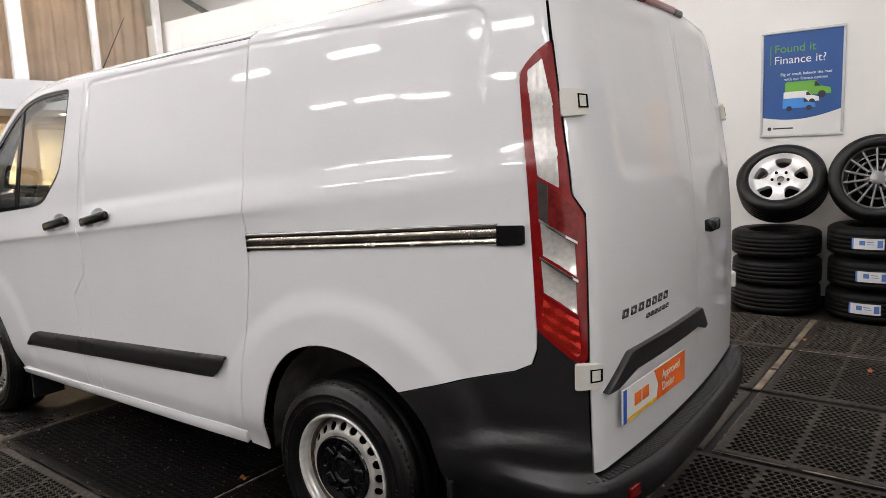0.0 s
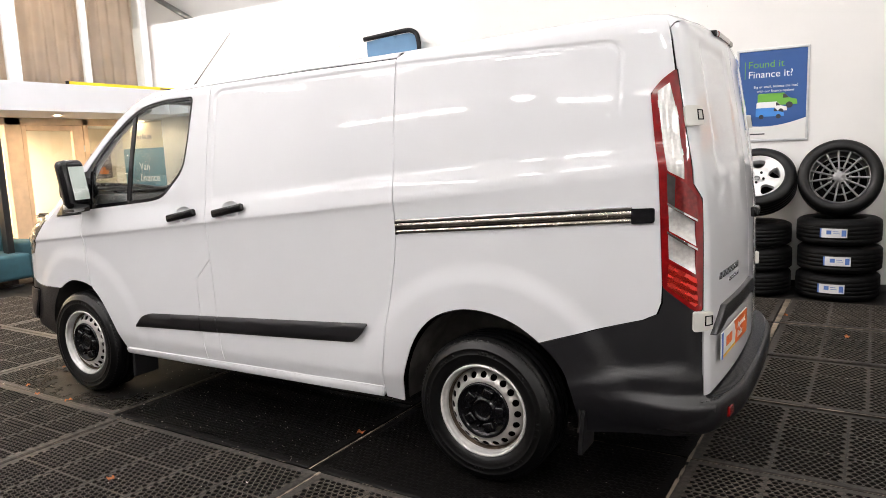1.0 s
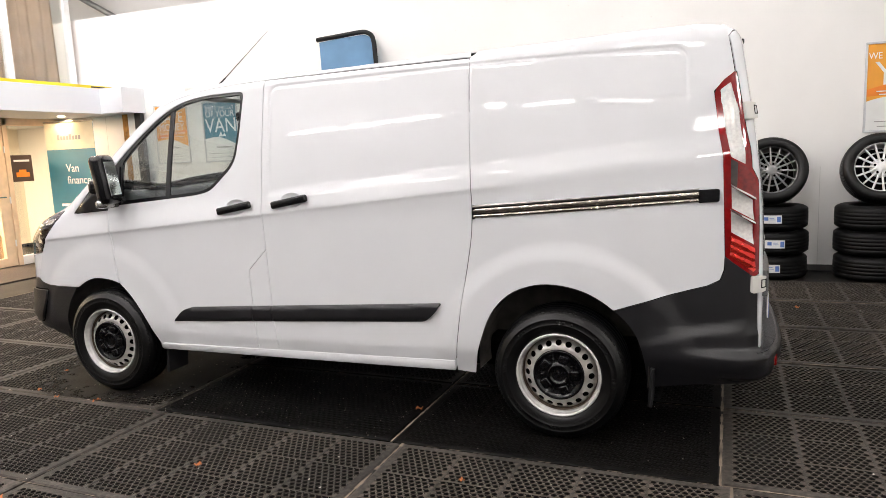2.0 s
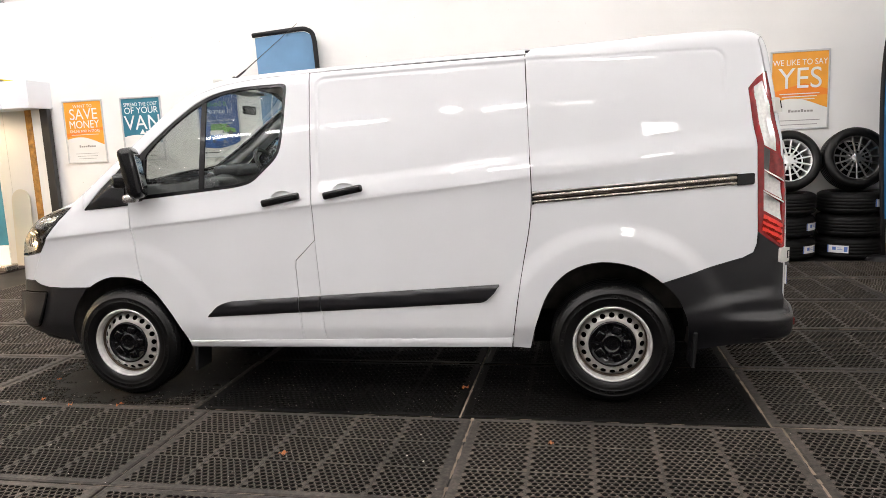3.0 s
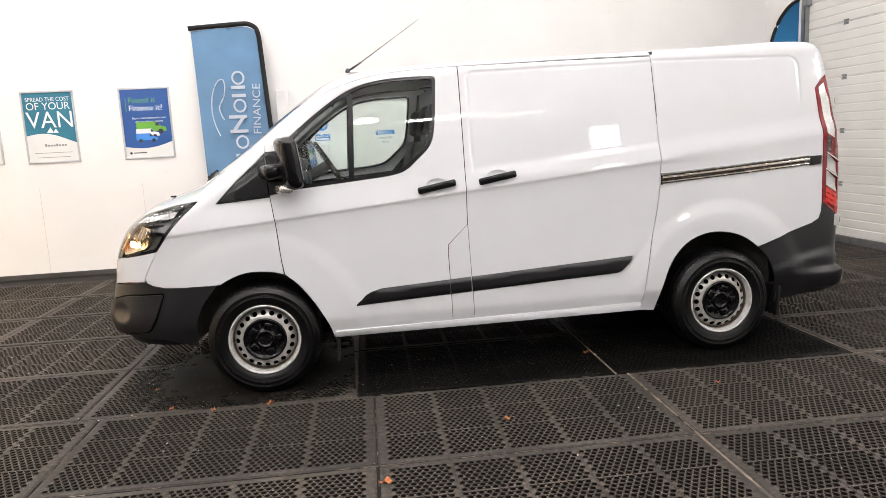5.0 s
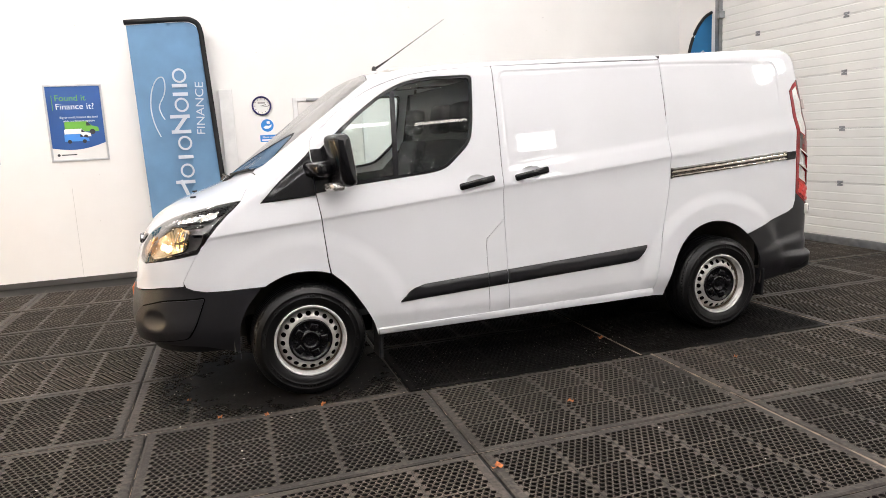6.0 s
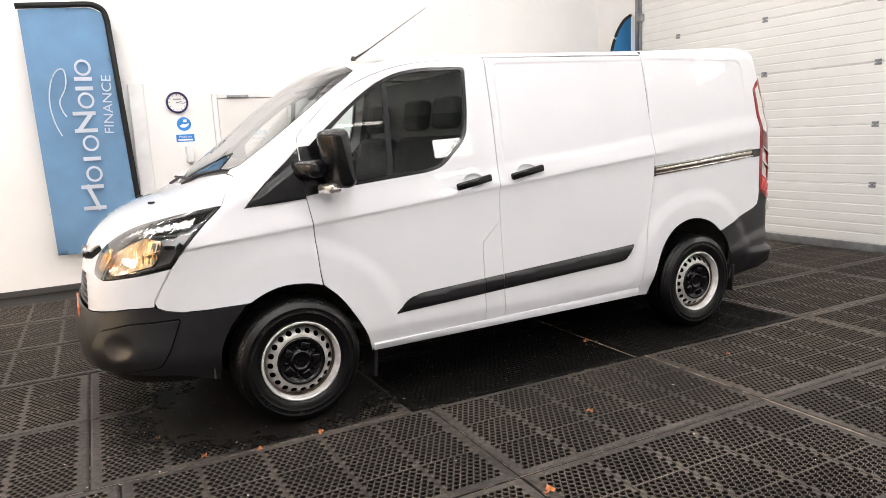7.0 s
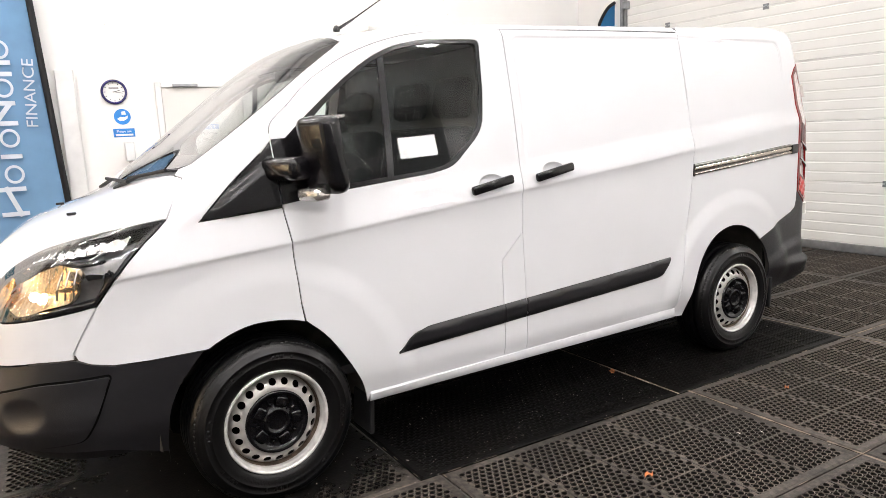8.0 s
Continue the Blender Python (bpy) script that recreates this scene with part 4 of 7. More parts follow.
    base_line = lambda x: 0.500 + (x - 0.557) * 0.0465
    full = lambda v: 0.016 * np.minimum(1, np.minimum((body_line(v[:, 0]) - v[:, 1]) / 0.012 + 0.25, (v[:, 1] - base_line(v[:, 0])) / 0.02 + 0.25)).clip(0.1, 1)
    left = [p for p in MOULD if p[0] < 1.0]
    right = [p for p in MOULD if p[0] > 1.9]
    for parent, x0, x1 in ((fd, None, 1.139), (fd, 1.143, 1.272), (sd, 1.277, None)):
        a = [(x0, base_line(x0)), (x0, body_line(x0))] if x0 else [tuple(p) for p in left]
        b = [(x1, body_line(x1)), (x1, base_line(x1))] if x1 else [tuple(p) for p in right]
        sk("side_moulding", a + b, DARK_PLASTIC, parent=parent, step=0.02, raised=full, gap=0.001, label="dark grey plastic rubbing strip")
    # handles
    for parent, x, z in ((fd, 1.085, 1.195), (sd, 1.458, 1.227)):
        c = wrap([(x, z)])[0]
        sgn = -1 if not far else 1
        y = c[1] if not far else 2 * VAN_Y - c[1]
        bm = bmesh.new()
        add_box(bm, -0.118, 0.118, -0.014, 0.014, -0.021, 0.021, 0.012, 3)
        for v in bm.verts:
            v.co.y += -0.030 + 0.016 * (v.co.x / 0.118) ** 2
            if far:
                v.co.y *= -1
        add_box(bm, -0.112, -0.085, -0.02 if not far else 0.0, 0.0 if not far else 0.02, -0.014, 0.014, 0.004, 1)
        add_box(bm, 0.085, 0.112, -0.02 if not far else 0.0, 0.0 if not far else 0.02, -0.014, 0.014, 0.004, 1)
        bmesh.ops.recalc_face_normals(bm, faces=bm.faces)
        h = part("door_handle", bm, WET_BLACK, parent, "black plastic pull handle", True)
        h.matrix_basis = pose(x, y, z, 0, -10, 0)
        dip = lambda v, x=x, z=z: -0.020 * np.sqrt(np.clip(1 - ((v[:, 0] - x - 0.005) / 0.0702) ** 2 - ((v[:, 1] - z - 0.006) / 0.0432) ** 2, 0, 1))
        sk("handle_recess", cup_at(x, z), WHITE_PAINT, parent=parent, step=0.008, raised=dip, lip=0.002, gap=0)
    # slide rail
    mid_z = lambda x: 1.1585 + (x - 2.515) * 0.0574
    strip = lambda lo, hi, x0=2.515, x1=3.572: [(x0, mid_z(x0) + lo), (x0, mid_z(x0) + hi), (x1, mid_z(x1) + hi * 0.93), (x1, mid_z(x1) + lo * 0.93)]
    rl = sk("slide_rail", strip(-0.033, 0.033), BLACK_GLOSS, step=0.03, lift=0.002, gap=0, lip=0.004, label="worn bright metal sliding door rail")
    def round_bar(lo, hi, deep):
        return lambda v: deep * np.sqrt(np.clip(1 - ((v[:, 1] - mid_z(v[:, 0]) - (lo + hi) / 2) / ((hi - lo) / 2)) ** 2, 0, 1))
    sk("rail_bar", strip(-0.031, -0.015), RAIL_BRONZE, parent=rl, step=0.006, edge=0.02, lift=0.004, gap=0, lip=0.004, raised=round_bar(-0.031, -0.015, 0.007))
    sk("rail_bar", strip(-0.009, 0.016), RAIL_BRONZE, parent=rl, step=0.007, edge=0.02, lift=0.003, gap=0, lip=0.004, raised=round_bar(-0.009, 0.016, 0.006))
    sk("rail_lip", strip(0.021, 0.033), RAIL_EDGE, parent=rl, step=0.005, edge=0.02, lift=0.006, gap=0, lip=0.008, raised=round_bar(0.021, 0.033, 0.006))
    sk("rail_cap", rounded([(3.570, 1.182), (3.570, 1.245), (3.648, 1.249), (3.648, 1.186)], [0, 0, 0.012, 0.012]), BLACK_GLOSS, step=0.015, lift=0.012, lip=0.014)
    sk("rail_cap", [(2.513, 1.120), (2.513, 1.194), (2.528, 1.195), (2.528, 1.121)], BLACK_GLOSS, step=0.015, lift=0.008, lip=0.01)
    # front bumper, upper white part
    fasc = [(-0.748, 0.746), (-0.709, 0.804), (-0.637, 0.902), (-0.812, 0.880), (-1.10, 0.850), (-1.25, 0.861), (-1.287, 0.884), (-1.302, 0.935), (-1.30, 0.972), (-1.40, 0.932), (MID_F, 0.892), (MID_F, 0.842), (-1.47, 0.850), (-1.40, 0.80), (-1.33, 0.68), (-1.243, 0.684), (-0.892, 0.718), (-0.75, 0.722)]
    sk("front_fascia", fasc, WHITE_PAINT, step=0.024)
    bump = [(-0.25, 0.684), (-0.45, 0.680), (-0.60, 0.681), (-0.688, 0.697), (-0.75, 0.720), (-0.892, 0.716), (-1.243, 0.682), (-1.33, 0.677), (MID_F, 0.672), (MID_F, 0.385), (-1.3, 0.385), (-0.98, 0.390), (-0.67, 0.36), (-0.402, 0.30), *arch_bit(ARCH_F[:12], -0.41, -0.25)]
    fog_box = rounded([(-1.19, 0.408), (-1.153, 0.542), (-1.10, 0.599), (-0.898, 0.640), (-0.62, 0.646), (-0.699, 0.492), (-0.753, 0.425), (-0.935, 0.410)], [0.01, 0.05, 0.06, 0.06, 0.012, 0.05, 0.03, 0.05])
    step_in = lambda v: 0.008 * sstep(0.42, 0.47, v[:, 1]) * sstep(0.60, 0.50, v[:, 1]) - 0.017 * np.clip(1 - ((v[:, 0] + 0.965) / 0.090) ** 2 - ((v[:, 1] - 0.532) / 0.060) ** 2, 0, 1)
    fb = sk("front_bumper", bump, DARK_PLASTIC, step=0.024, label="dark grey textured plastic front bumper")
    sk("fog_panel", fog_box, DARK_PLASTIC, parent=fb, step=0.014, raised=step_in, lift=0.016, lip=0.014, gap=0, label="raised plastic panel with a blank round dish")
    sk("fog_groove", gapped(fog_box, -0.009), INNER_BLACK, parent=fb, step=0.03, lift=0.003, lip=0.0, gap=0)
    # headlamp
    hl = thing("headlamp", 0, 0, 0, "", "")
    for key in ("label", "category"):
        if key in hl:
            del hl[key]
    hl.parent = van
    lens = sk("lens", HEAD, LAMP_CLEAR, parent=hl, step=0.035, lip=0.0, lift=0.002)
    lens.visible_shadow = False
    sk("housing", gapped(HEAD, 0.002), LAMP_BEZEL, parent=hl, step=0.03, lift=-0.075, lip=0.0)
    sk("housing_rim", HEAD, BLACK_GLOSS, parent=hl, holes=[gapped(HEAD, 0.016)], step=0.03, lift=0.0, lip=0.07)
    bowl = [(-0.735, 0.915), (-0.66, 1.045), (-0.82, 1.072), (-1.02, 1.050), (-1.19, 0.990), (-1.255, 0.92), (-1.05, 0.875)]
    dish = lambda v: -0.055 * np.clip(1 - ((v[:, 0] + 0.95) / 0.31) ** 2 - ((v[:, 1] - 0.965) / 0.12) ** 2, 0, 1) + 0.0006 * np.abs(np.sin(v[:, 0] * 90))
    sk("reflector", rounded(bowl, 0.04), REFLECTOR, parent=hl, step=0.007, edge=0.012, lift=-0.016, raised=dish, lip=0.02)
    top_lens = [(-0.50, 1.098), (-0.46, 1.145), (-0.86, 1.112), (-1.03, 1.082), (-1.16, 1.036), (-1.13, 1.022), (-0.90, 1.078)]
    sk("upper_reflector", top_lens, CHROME, parent=hl, step=0.015, lift=-0.018, lip=0.01, raised=lambda v: 0.004 * np.sin(v[:, 0] * 90 + v[:, 1] * 60))
    for q in range(3):
        sk("reflector_rib", [(-0.72 - 0.035 * q, 0.935), (-0.695 - 0.035 * q, 1.04), (-0.70 - 0.035 * q, 1.042), (-0.726 - 0.035 * q, 0.935)], CHROME, parent=hl, step=0.02, lift=-0.012, lip=0.006, gap=0)
    amber = rounded([(-1.262, 0.900), (-1.255, 0.965), (-1.185, 1.008), (-1.165, 0.930), (-1.175, 0.885)], 0.012)
    sk("indicator_bowl", amber, AMBER_BOWL, parent=hl, step=0.008, edge=0.012, lift=-0.012, lip=0.014, gap=0, raised=lambda v: -0.012 * np.clip(1 - ((v[:, 0] + 1.212) / 0.05) ** 2 - ((v[:, 1] - 0.945) / 0.06) ** 2, 0, 1))
    sk("lamp_divider", [(-0.60, 1.060), (-0.58, 1.068), (-0.90, 1.078), (-1.10, 1.046), (-1.20, 1.006), (-1.20, 1.000), (-1.09, 1.038), (-0.90, 1.068)], BLACK_GLOSS, parent=hl, step=0.02, lift=-0.010, lip=0.04, gap=0)
    for q in range(9):
        x = -0.62 - 0.055 * q
        z = 1.102 - 0.012 * max(0, q - 4) - 0.004 * max(0, q - 6)
        sk("lens_flute", [(x, z - 0.008), (x + 0.012, z + 0.018), (x + 0.004, z + 0.018), (x - 0.010, z - 0.008)], CHROME, parent=hl, step=0.02, lift=-0.012, lip=0.005, gap=0)
    bl = bmesh.new()
    bmesh.ops.create_uvsphere(bl, u_segments=16, v_segments=10, radius=0.017)
    c = wrap([(-0.98, 0.96)])[0]
    nn = normals_at(np.array([c]))[0]
    c = c - nn * 0.056
    b = part("bulb", bl, BULB, hl, "lit warm bulb", True)
    b.location = (c[0], c[1] if not far else 2 * VAN_Y - c[1], c[2])
    # tail lamp
    clear = rounded([(3.663, 1.690), (3.704, 1.724), (3.721, 1.58), (3.724, 1.350), (3.676, 1.388)], 0.008)
    cells = [[(3.682, z - 0.006), (3.755, z - 0.070), (3.755, z - 0.166), (3.684, z - 0.106)] for z in (1.262, 1.152)]
    tl = sk("tail_lamp", TAIL_LAMP, LAMP_RED, holes=[gapped(clear, 0.002), gapped(cells[0], 0.002), gapped(cells[1], 0.002)], step=0.02, edge=0.012, lift=0.005, lip=0.03, gap=-0.002, label="tall red and clear tail lamp")
    ribs = lambda v: 0.0016 * np.abs(np.sin((v[:, 0] - 3.66) * 190)) + 0.0008 * np.sin(v[:, 1] * 41 + v[:, 0] * 30)
    sk("clear_lens", clear, LAMP_PALE, parent=tl, step=0.005, edge=0.012, lift=0.003, lip=0.003, gap=0, raised=ribs)
    sk("smoked_lens", [(3.678, 1.380), (3.700, 1.362), (3.700, 1.250), (3.681, 1.268)], SMOKED, parent=tl, step=0.02, lift=0.0072, lip=0.003, gap=0)
    sk("red_lens", [(3.702, 1.360), (3.724, 1.342), (3.756, 1.285), (3.756, 1.200), (3.702, 1.248)], LAMP_DEEP, parent=tl, step=0.012, lift=0.0072, lip=0.003, gap=0, raised=lambda v: 0.0012 * np.sin(v[:, 0] * 260) * np.sin(v[:, 1] * 210))
    for z, cell in zip((1.262, 1.152), cells):
        cup = lambda v, z=z: -0.016 * np.clip(1 - ((v[:, 0] - 3.728) / 0.052) ** 2 - ((v[:, 1] - z + 0.092) / 0.085) ** 2, 0, 1) + 0.0008 * np.sin(v[:, 0] * 400)
        sk("lamp_cell", cell, LAMP_PALE, parent=tl, step=0.007, edge=0.012, lift=0.0040, lip=0.003, gap=0, raised=cup)
        sk("lens_rib", [(3.681, z + 0.004), (3.681, z - 0.004), (3.756, z - 0.070), (3.756, z - 0.062)], CHROME, parent=tl, step=0.02, lift=0.011, lip=0.005, gap=0)
    facet = lambda v: 0.003 * np.sin(v[:, 0] * 150 + v[:, 1] * 60) * np.sin(v[:, 1] * 130)
    sk("red_reflector", [(3.686, 1.030), (3.756, 0.972), (3.760, 0.870), (3.752, 0.862), (3.683, 0.940)], LAMP_BRIGHT, parent=tl, step=0.008, edge=0.012, lift=0.0080, lip=0.003, gap=0, raised=facet)
    sk("lamp_seal", [(3.7735, 1.276), (3.7445, 1.335), (3.734, 1.60), (3.727, 1.768), (3.731, 1.770), (3.738, 1.60), (3.748, 1.337), (3.779, 1.278), (3.779, 0.846), (3.7735, 0.846)], INNER_BLACK, parent=tl, step=0.03, lift=0.002, lip=0.01, gap=0)
    # tail door
    td_out = [(3.788, 0.49), (3.779, 0.84), (3.777, 1.274), (3.748, 1.333), (3.736, 1.60), (3.728, 1.765), (3.724, 1.90), *TAIL_TOP, (MID_R, 1.978), (MID_R, 0.49)]
    mid = MID_R + (0.06 if not far else -0.06)
    td_out = [(a if a < MID_R - 0.1 else mid, b) for a, b in td_out]
    td = sk("tail_door", td_out, WHITE_PAINT, step=0.018)
    for z, s0, s1 in ((1.590, 3.735, 3.798), (0.803, 3.748, 3.803)):
        hn = sk("hinge", rounded([(s0, z - 0.040), (s0, z + 0.038), (s1, z + 0.034), (s1, z - 0.036)], 0.008), HINGE, parent=td, step=0.02, lift=0.020, lip=0.024, gap=0, label="pale grey painted door hinge")
        sk("hinge_slot", [(s1 - 0.028, z - 0.018), (s1 - 0.028, z + 0.022), (s1 - 0.003, z + 0.020), (s1 - 0.003, z - 0.018)], INNER_BLACK, parent=hn, holes=[np.array([(s1 - 0.025, z - 0.014), (s1 - 0.025, z + 0.018), (s1 - 0.007, z + 0.017), (s1 - 0.007, z - 0.014)])], lift=0.0225, lip=0.002, gap=0)
    # rear bumper: side
    rb = [(3.208, 0.672), (3.30, 0.702), (3.45, 0.748), (3.61, 0.795), (3.655, 0.822), (3.668, 0.87), (3.670, 0.935), (3.755, 0.842), (3.776, 0.840), (3.785, 0.505), (3.80, 0.480), (3.80, 0.335), (3.6, 0.315), (3.352, 0.275), *arch_bit(ARCH_R[::-1], 3.20, 3.352)]
    fluted = lambda v: 0.014 * sstep(0.60, 0.565, v[:, 1] - 0.25 * (v[:, 0] - 3.6)) * sstep(3.25, 3.45, v[:, 0]) * sstep(3.78, 3.70, v[:, 0]) + 0.010 * sstep(3.30, 3.55, v[:, 0]) * sstep(0.60, 0.56, v[:, 1]) * sstep(0.36, 0.48, v[:, 1]) + 0.044 * sstep(3.40, 3.80, v[:, 0]) * sstep(0.497, 0.462, v[:, 1]) * (1 - 0.5 * sstep(0.41, 0.33, v[:, 1]))
    sk("rear_bumper", rb, DARK_PLASTIC, step=0.022, raised=fluted, label="dark grey textured plastic rear bumper")
    return top


def wheel(x, y, parent, far):
    """A steel wheel with its tyre; outer face towards -y."""
    w = thing("wheel", x, y, 0.337, "", "")
    for key in ("label", "category"):
        if key in w:
            del w[key]
    w.parent = parent
    if far:
        w.matrix_basis = pose(x, y, 0.337, 0, 0, 180)
    prof = [(0.205, 0.016), (0.213, 0.000), (0.225, -0.008), (0.25, -0.016), (0.262, -0.0165), (0.264, -0.0180), (0.266, -0.0180), (0.268, -0.0165), (0.290, -0.0160), (0.292, -0.0175), (0.295, -0.0175), (0.297, -0.0145), (0.312, -0.010), (0.327, 0.004), (0.333, 0.014), (0.337, 0.020)]
    for k in range(4):
        o = 0.032 + k * 0.045
        prof += [(0.341, o - 0.006), (0.343, o + 0.012), (0.342, o + 0.024), (0.334, o + 0.026), (0.334, o + 0.032)]
    prof += [(0.334, 0.20), (0.315, 0.215), (0.25, 0.222), (0.205, 0.20)]
    prof = [(r if r < 0.22 else 0.22 + (r - 0.22) * 0.951, o) for r, o in prof]
    bm = lathe_bm(prof, 72, "y", True)
    for i in range(88):
        turn = Matrix.Rotation(2 * math.pi * i / 88, 4, "Y")
        add_box(bm, -0.0085, 0.0085, 0.004, 0.030, 0.316, 0.3262, 0.002, 1, turn)
        if i % 11 in (0, 1, 2, 4):
            add_box(bm, -0.004 - 0.003 * (i % 3), 0.005, -0.0168, -0.010, 0.262 + 0.004 * (i % 2), 0.280, 0.0008, 1, turn)
    part("tyre", bm, TYRE_RUBBER, w, "worn black tyre", True)
    rim = lathe_bm([(0.205, 0.05), (0.208, 0.018), (0.2145, 0.006), (0.2145, -0.003), (0.212, -0.007), (0.207, -0.0075), (0.202, -0.004), (0.1995, 0.004), (0.1985, 0.014), (0.1955, 0.016), (0.1945, 0.024), (0.193, 0.040), (0.190, 0.046)], 72)
    groove = lathe_bm([(0.1925, 0.034), (0.189, 0.050), (0.184, 0.060)], 64)
    part("rim_groove", groove, GRIMY, w, "rusty dirt in the rim joint", True)
    part("rim", rim, RIM_LIP, w, "silver painted steel rim", True)
    # disc with a ring of round holes
    def dish(v):
        r = np.hypot(v[:, 0], v[:, 1])
        o = np.interp(r, [0.10, 0.125, 0.136, 0.146, 0.160, 0.174, 0.186, 0.190], [0.030, 0.010, 0.006, 0.012, 0.022, 0.034, 0.058, 0.062])
        return np.stack([v[:, 0], o, v[:, 1]], 1)
    ring = np.array([(0.186 * math.cos(a), 0.186 * math.sin(a)) for a in np.linspace(0, 2 * math.pi, 64, endpoint=False)])
    cut = [np.array([(0.124 * math.cos(a), 0.124 * math.sin(a)) for a in np.linspace(0, 2 * math.pi, 48, endpoint=False)])]
    for i in range(20):
        a = 2 * math.pi * i / 20
        c = np.array((0.161 * math.cos(a), 0.161 * math.sin(a)))
        cut.append(np.array([c + 0.0138 * math.cos(b) * np.array((math.cos(a), math.sin(a))) + 0.0162 * math.sin(b) * np.array((-math.sin(a), math.cos(a))) for b in np.linspace(0, 2 * math.pi, 12, endpoint=False)]))
    v2, fs, rings = tri_fill(ring, cut, 0.014)
    p = dish(v2)
    verts, faces = list(p), [tuple(f) for f in fs]
    for rg in rings[1:]:
        k, m = len(verts), len(rg)
        verts += list(p[rg]) + list(p[rg] + np.array((0, 0.006, 0)))
        faces += [(k + i, k + (i + 1) % m, k + m + (i + 1) % m, k + m + i) for i in range(m)]
    mesh_from("wheel_disc", verts, faces, STEEL, w, True)
    cap = lathe_bm([(0.130, 0.012), (0.127, 0.000), (0.120, -0.002), (0.112, 0.006), (0.085, 0.016), (0.060, 0.014), (0.052, 0.004), (0.045, 0.002), (0.040, 0.010), (0.034, 0.012), (0.0005, 0.011)], 60)
    for i in range(5):
        a = 2 * math.pi * i / 5 + math.pi / 2
        add_box(cap, -0.026, 0.026, 0.000, 0.030, 0.058, 0.104, 0.010, 3, Matrix.Rotation(a, 4, "Y"))
        add_box(cap, -0.005, 0.005, -0.003, 0.020, 0.074, 0.090, 0.004, 2, Matrix.Rotation(a + 0.63, 4, "Y"))
    part("hub_cap", cap, HUB_BLACK, w, "glossy black plastic hub cap", True)
    drum = lathe_bm([(0.183, 0.07), (0.183, 0.11), (0.02, 0.11)], 24)
    part("brake_disc", drum, INNER_BLACK, w)
    return w


def build_van():
    van = thing("van", 0, 0, 0, "white panel van with dark grey bumpers and rain-beaded windows", "van")
    van.matrix_world = Matrix()
    top = side_panels(van, False)
    side_panels(van, True)
    mir = lambda pts: [(a, 2 * VAN_Y - b) for a, b in pts][::-1]
    # roof
    edge = [(0.605, float(np.interp(0.605, [q[0] for q in top], [q[1] for q in top])))] + [(x, y) for x, y in top if x > 0.61]
    tail = [tuple(q) for q in wrap(TAIL_TOP + [(MID_R, 1.978)])[:, :2]]
    roof = edge + tail + mir(tail[:-1]) + mir(edge)
    skin("roof", roof, WHITE_PAINT, van, lid, step=0.05, lip=0.006, gap=0.0008)
    # screen, pillars' upper faces
    side_s = [(-0.166, 0.265), (-0.035, 0.230), (0.105, 0.213), (0.219, 0.204), (0.343, 0.203), (0.440, 0.205), (0.490, 0.235)]
    head = [(0.523, 0.40), (0.560, 0.65), (0.572, VAN_Y)]
    foot = [(-0.352, VAN_Y), (-0.272, 0.605), (-0.205, 0.345), (-0.166, 0.265)]
    ring = side_s + head + mir(head[:-1]) + mir(side_s) + [(a, 2 * VAN_Y - b) for a, b in foot[1:-1][::-1]] + foot[:-1]
    ws = skin("windscreen", ring, SCREEN_GLASS, van, lid, step=0.06, lip=0.0, lift=-0.002, label="clear raked windscreen")
    ws.visible_shadow = False
    skin("screen_seal", gapped(ring, -0.006), BLACK_GLOSS, van, lid, holes=[gapped(ring, 0.022)], step=0.03, lip=0.012, lift=-0.004)
    outer = bridge_line(np.array([(x, y, 0.0) for x, y in top])) + [(x, y) for x, y in top if -0.17 < x < 0.603] + edge[:1]
    pil = outer + [(0.605, VAN_Y), (0.576, VAN_Y), (0.564, 0.65), (0.527, 0.398), (0.494, 0.231)] + [(a, b - 0.003) for a, b in side_s[::-1]][1:] + [(-0.205, 0.322), (-0.226, 0.300), (-0.216, 0.22)]
    for far in (False, True):
        skin("screen_pillar", pil, WHITE_PAINT, van, lid, step=0.03, gap=0.0005, mirror=far)
    # white flanges under the seams of pillar and roof
    line = bridge_line(np.array([(x, y, 0.0) for x, y in top])) + [(x, y) for x, y in top if -0.17 < x < 3.60]
    strip = [(x, y - 0.010) for x, y in line] + [(x, y + 0.018) for x, y in line[::-1]]
    zc = float(lid(SEAM_WING[-1:])[0][2])
    tip = [(-0.243, zc - 0.012), (-0.230, 1.20), (-0.222, 1.162), (-0.200, 1.176), (-0.196, 1.22), (-0.205, zc - 0.006)]
    for far in (False, True):
        skin("roof_flange", strip, WHITE_PAINT, van, lid, step=0.02, lip=0.0, gap=0, lift=-0.0015, mirror=far)
        skin("wing_flange", tip, WHITE_PAINT, van, step=0.02, lip=0.0, gap=0, lift=-0.003, mirror=far)
    # bonnet and scuttle
    lamp_top = wrap(HEAD[:26])[:, :2]
    hb = [tuple(p) for p in lamp_top]
    front = [(-0.865, 0.55), (-0.915, 0.72), (-0.935, VAN_Y)]
    back = [(-0.397, VAN_Y), (-0.312, 0.605), (-0.235, 0.329), (-0.220, 0.22)] + SEAM_WING[::-1][:-1]
    half = hb + front
    bon = half + mir(half[:-1]) + [(a, 2 * VAN_Y - b) for a, b in back[::-1]] + back[1:]
    skin("bonnet", bon, WHITE_PAINT, van, lid, step=0.03, lip=0.012, gap=0.001)
    sc = [(-0.397, VAN_Y), (-0.312, 0.605), (-0.235, 0.335), (-0.205, 0.330), (-0.270, 0.605), (-0.350, VAN_Y)]
    for far in (False, True):
        skin("scuttle", sc, DARK_PLASTIC, van, lid, step=0.03, lift=-0.012, lip=0.02, mirror=far)
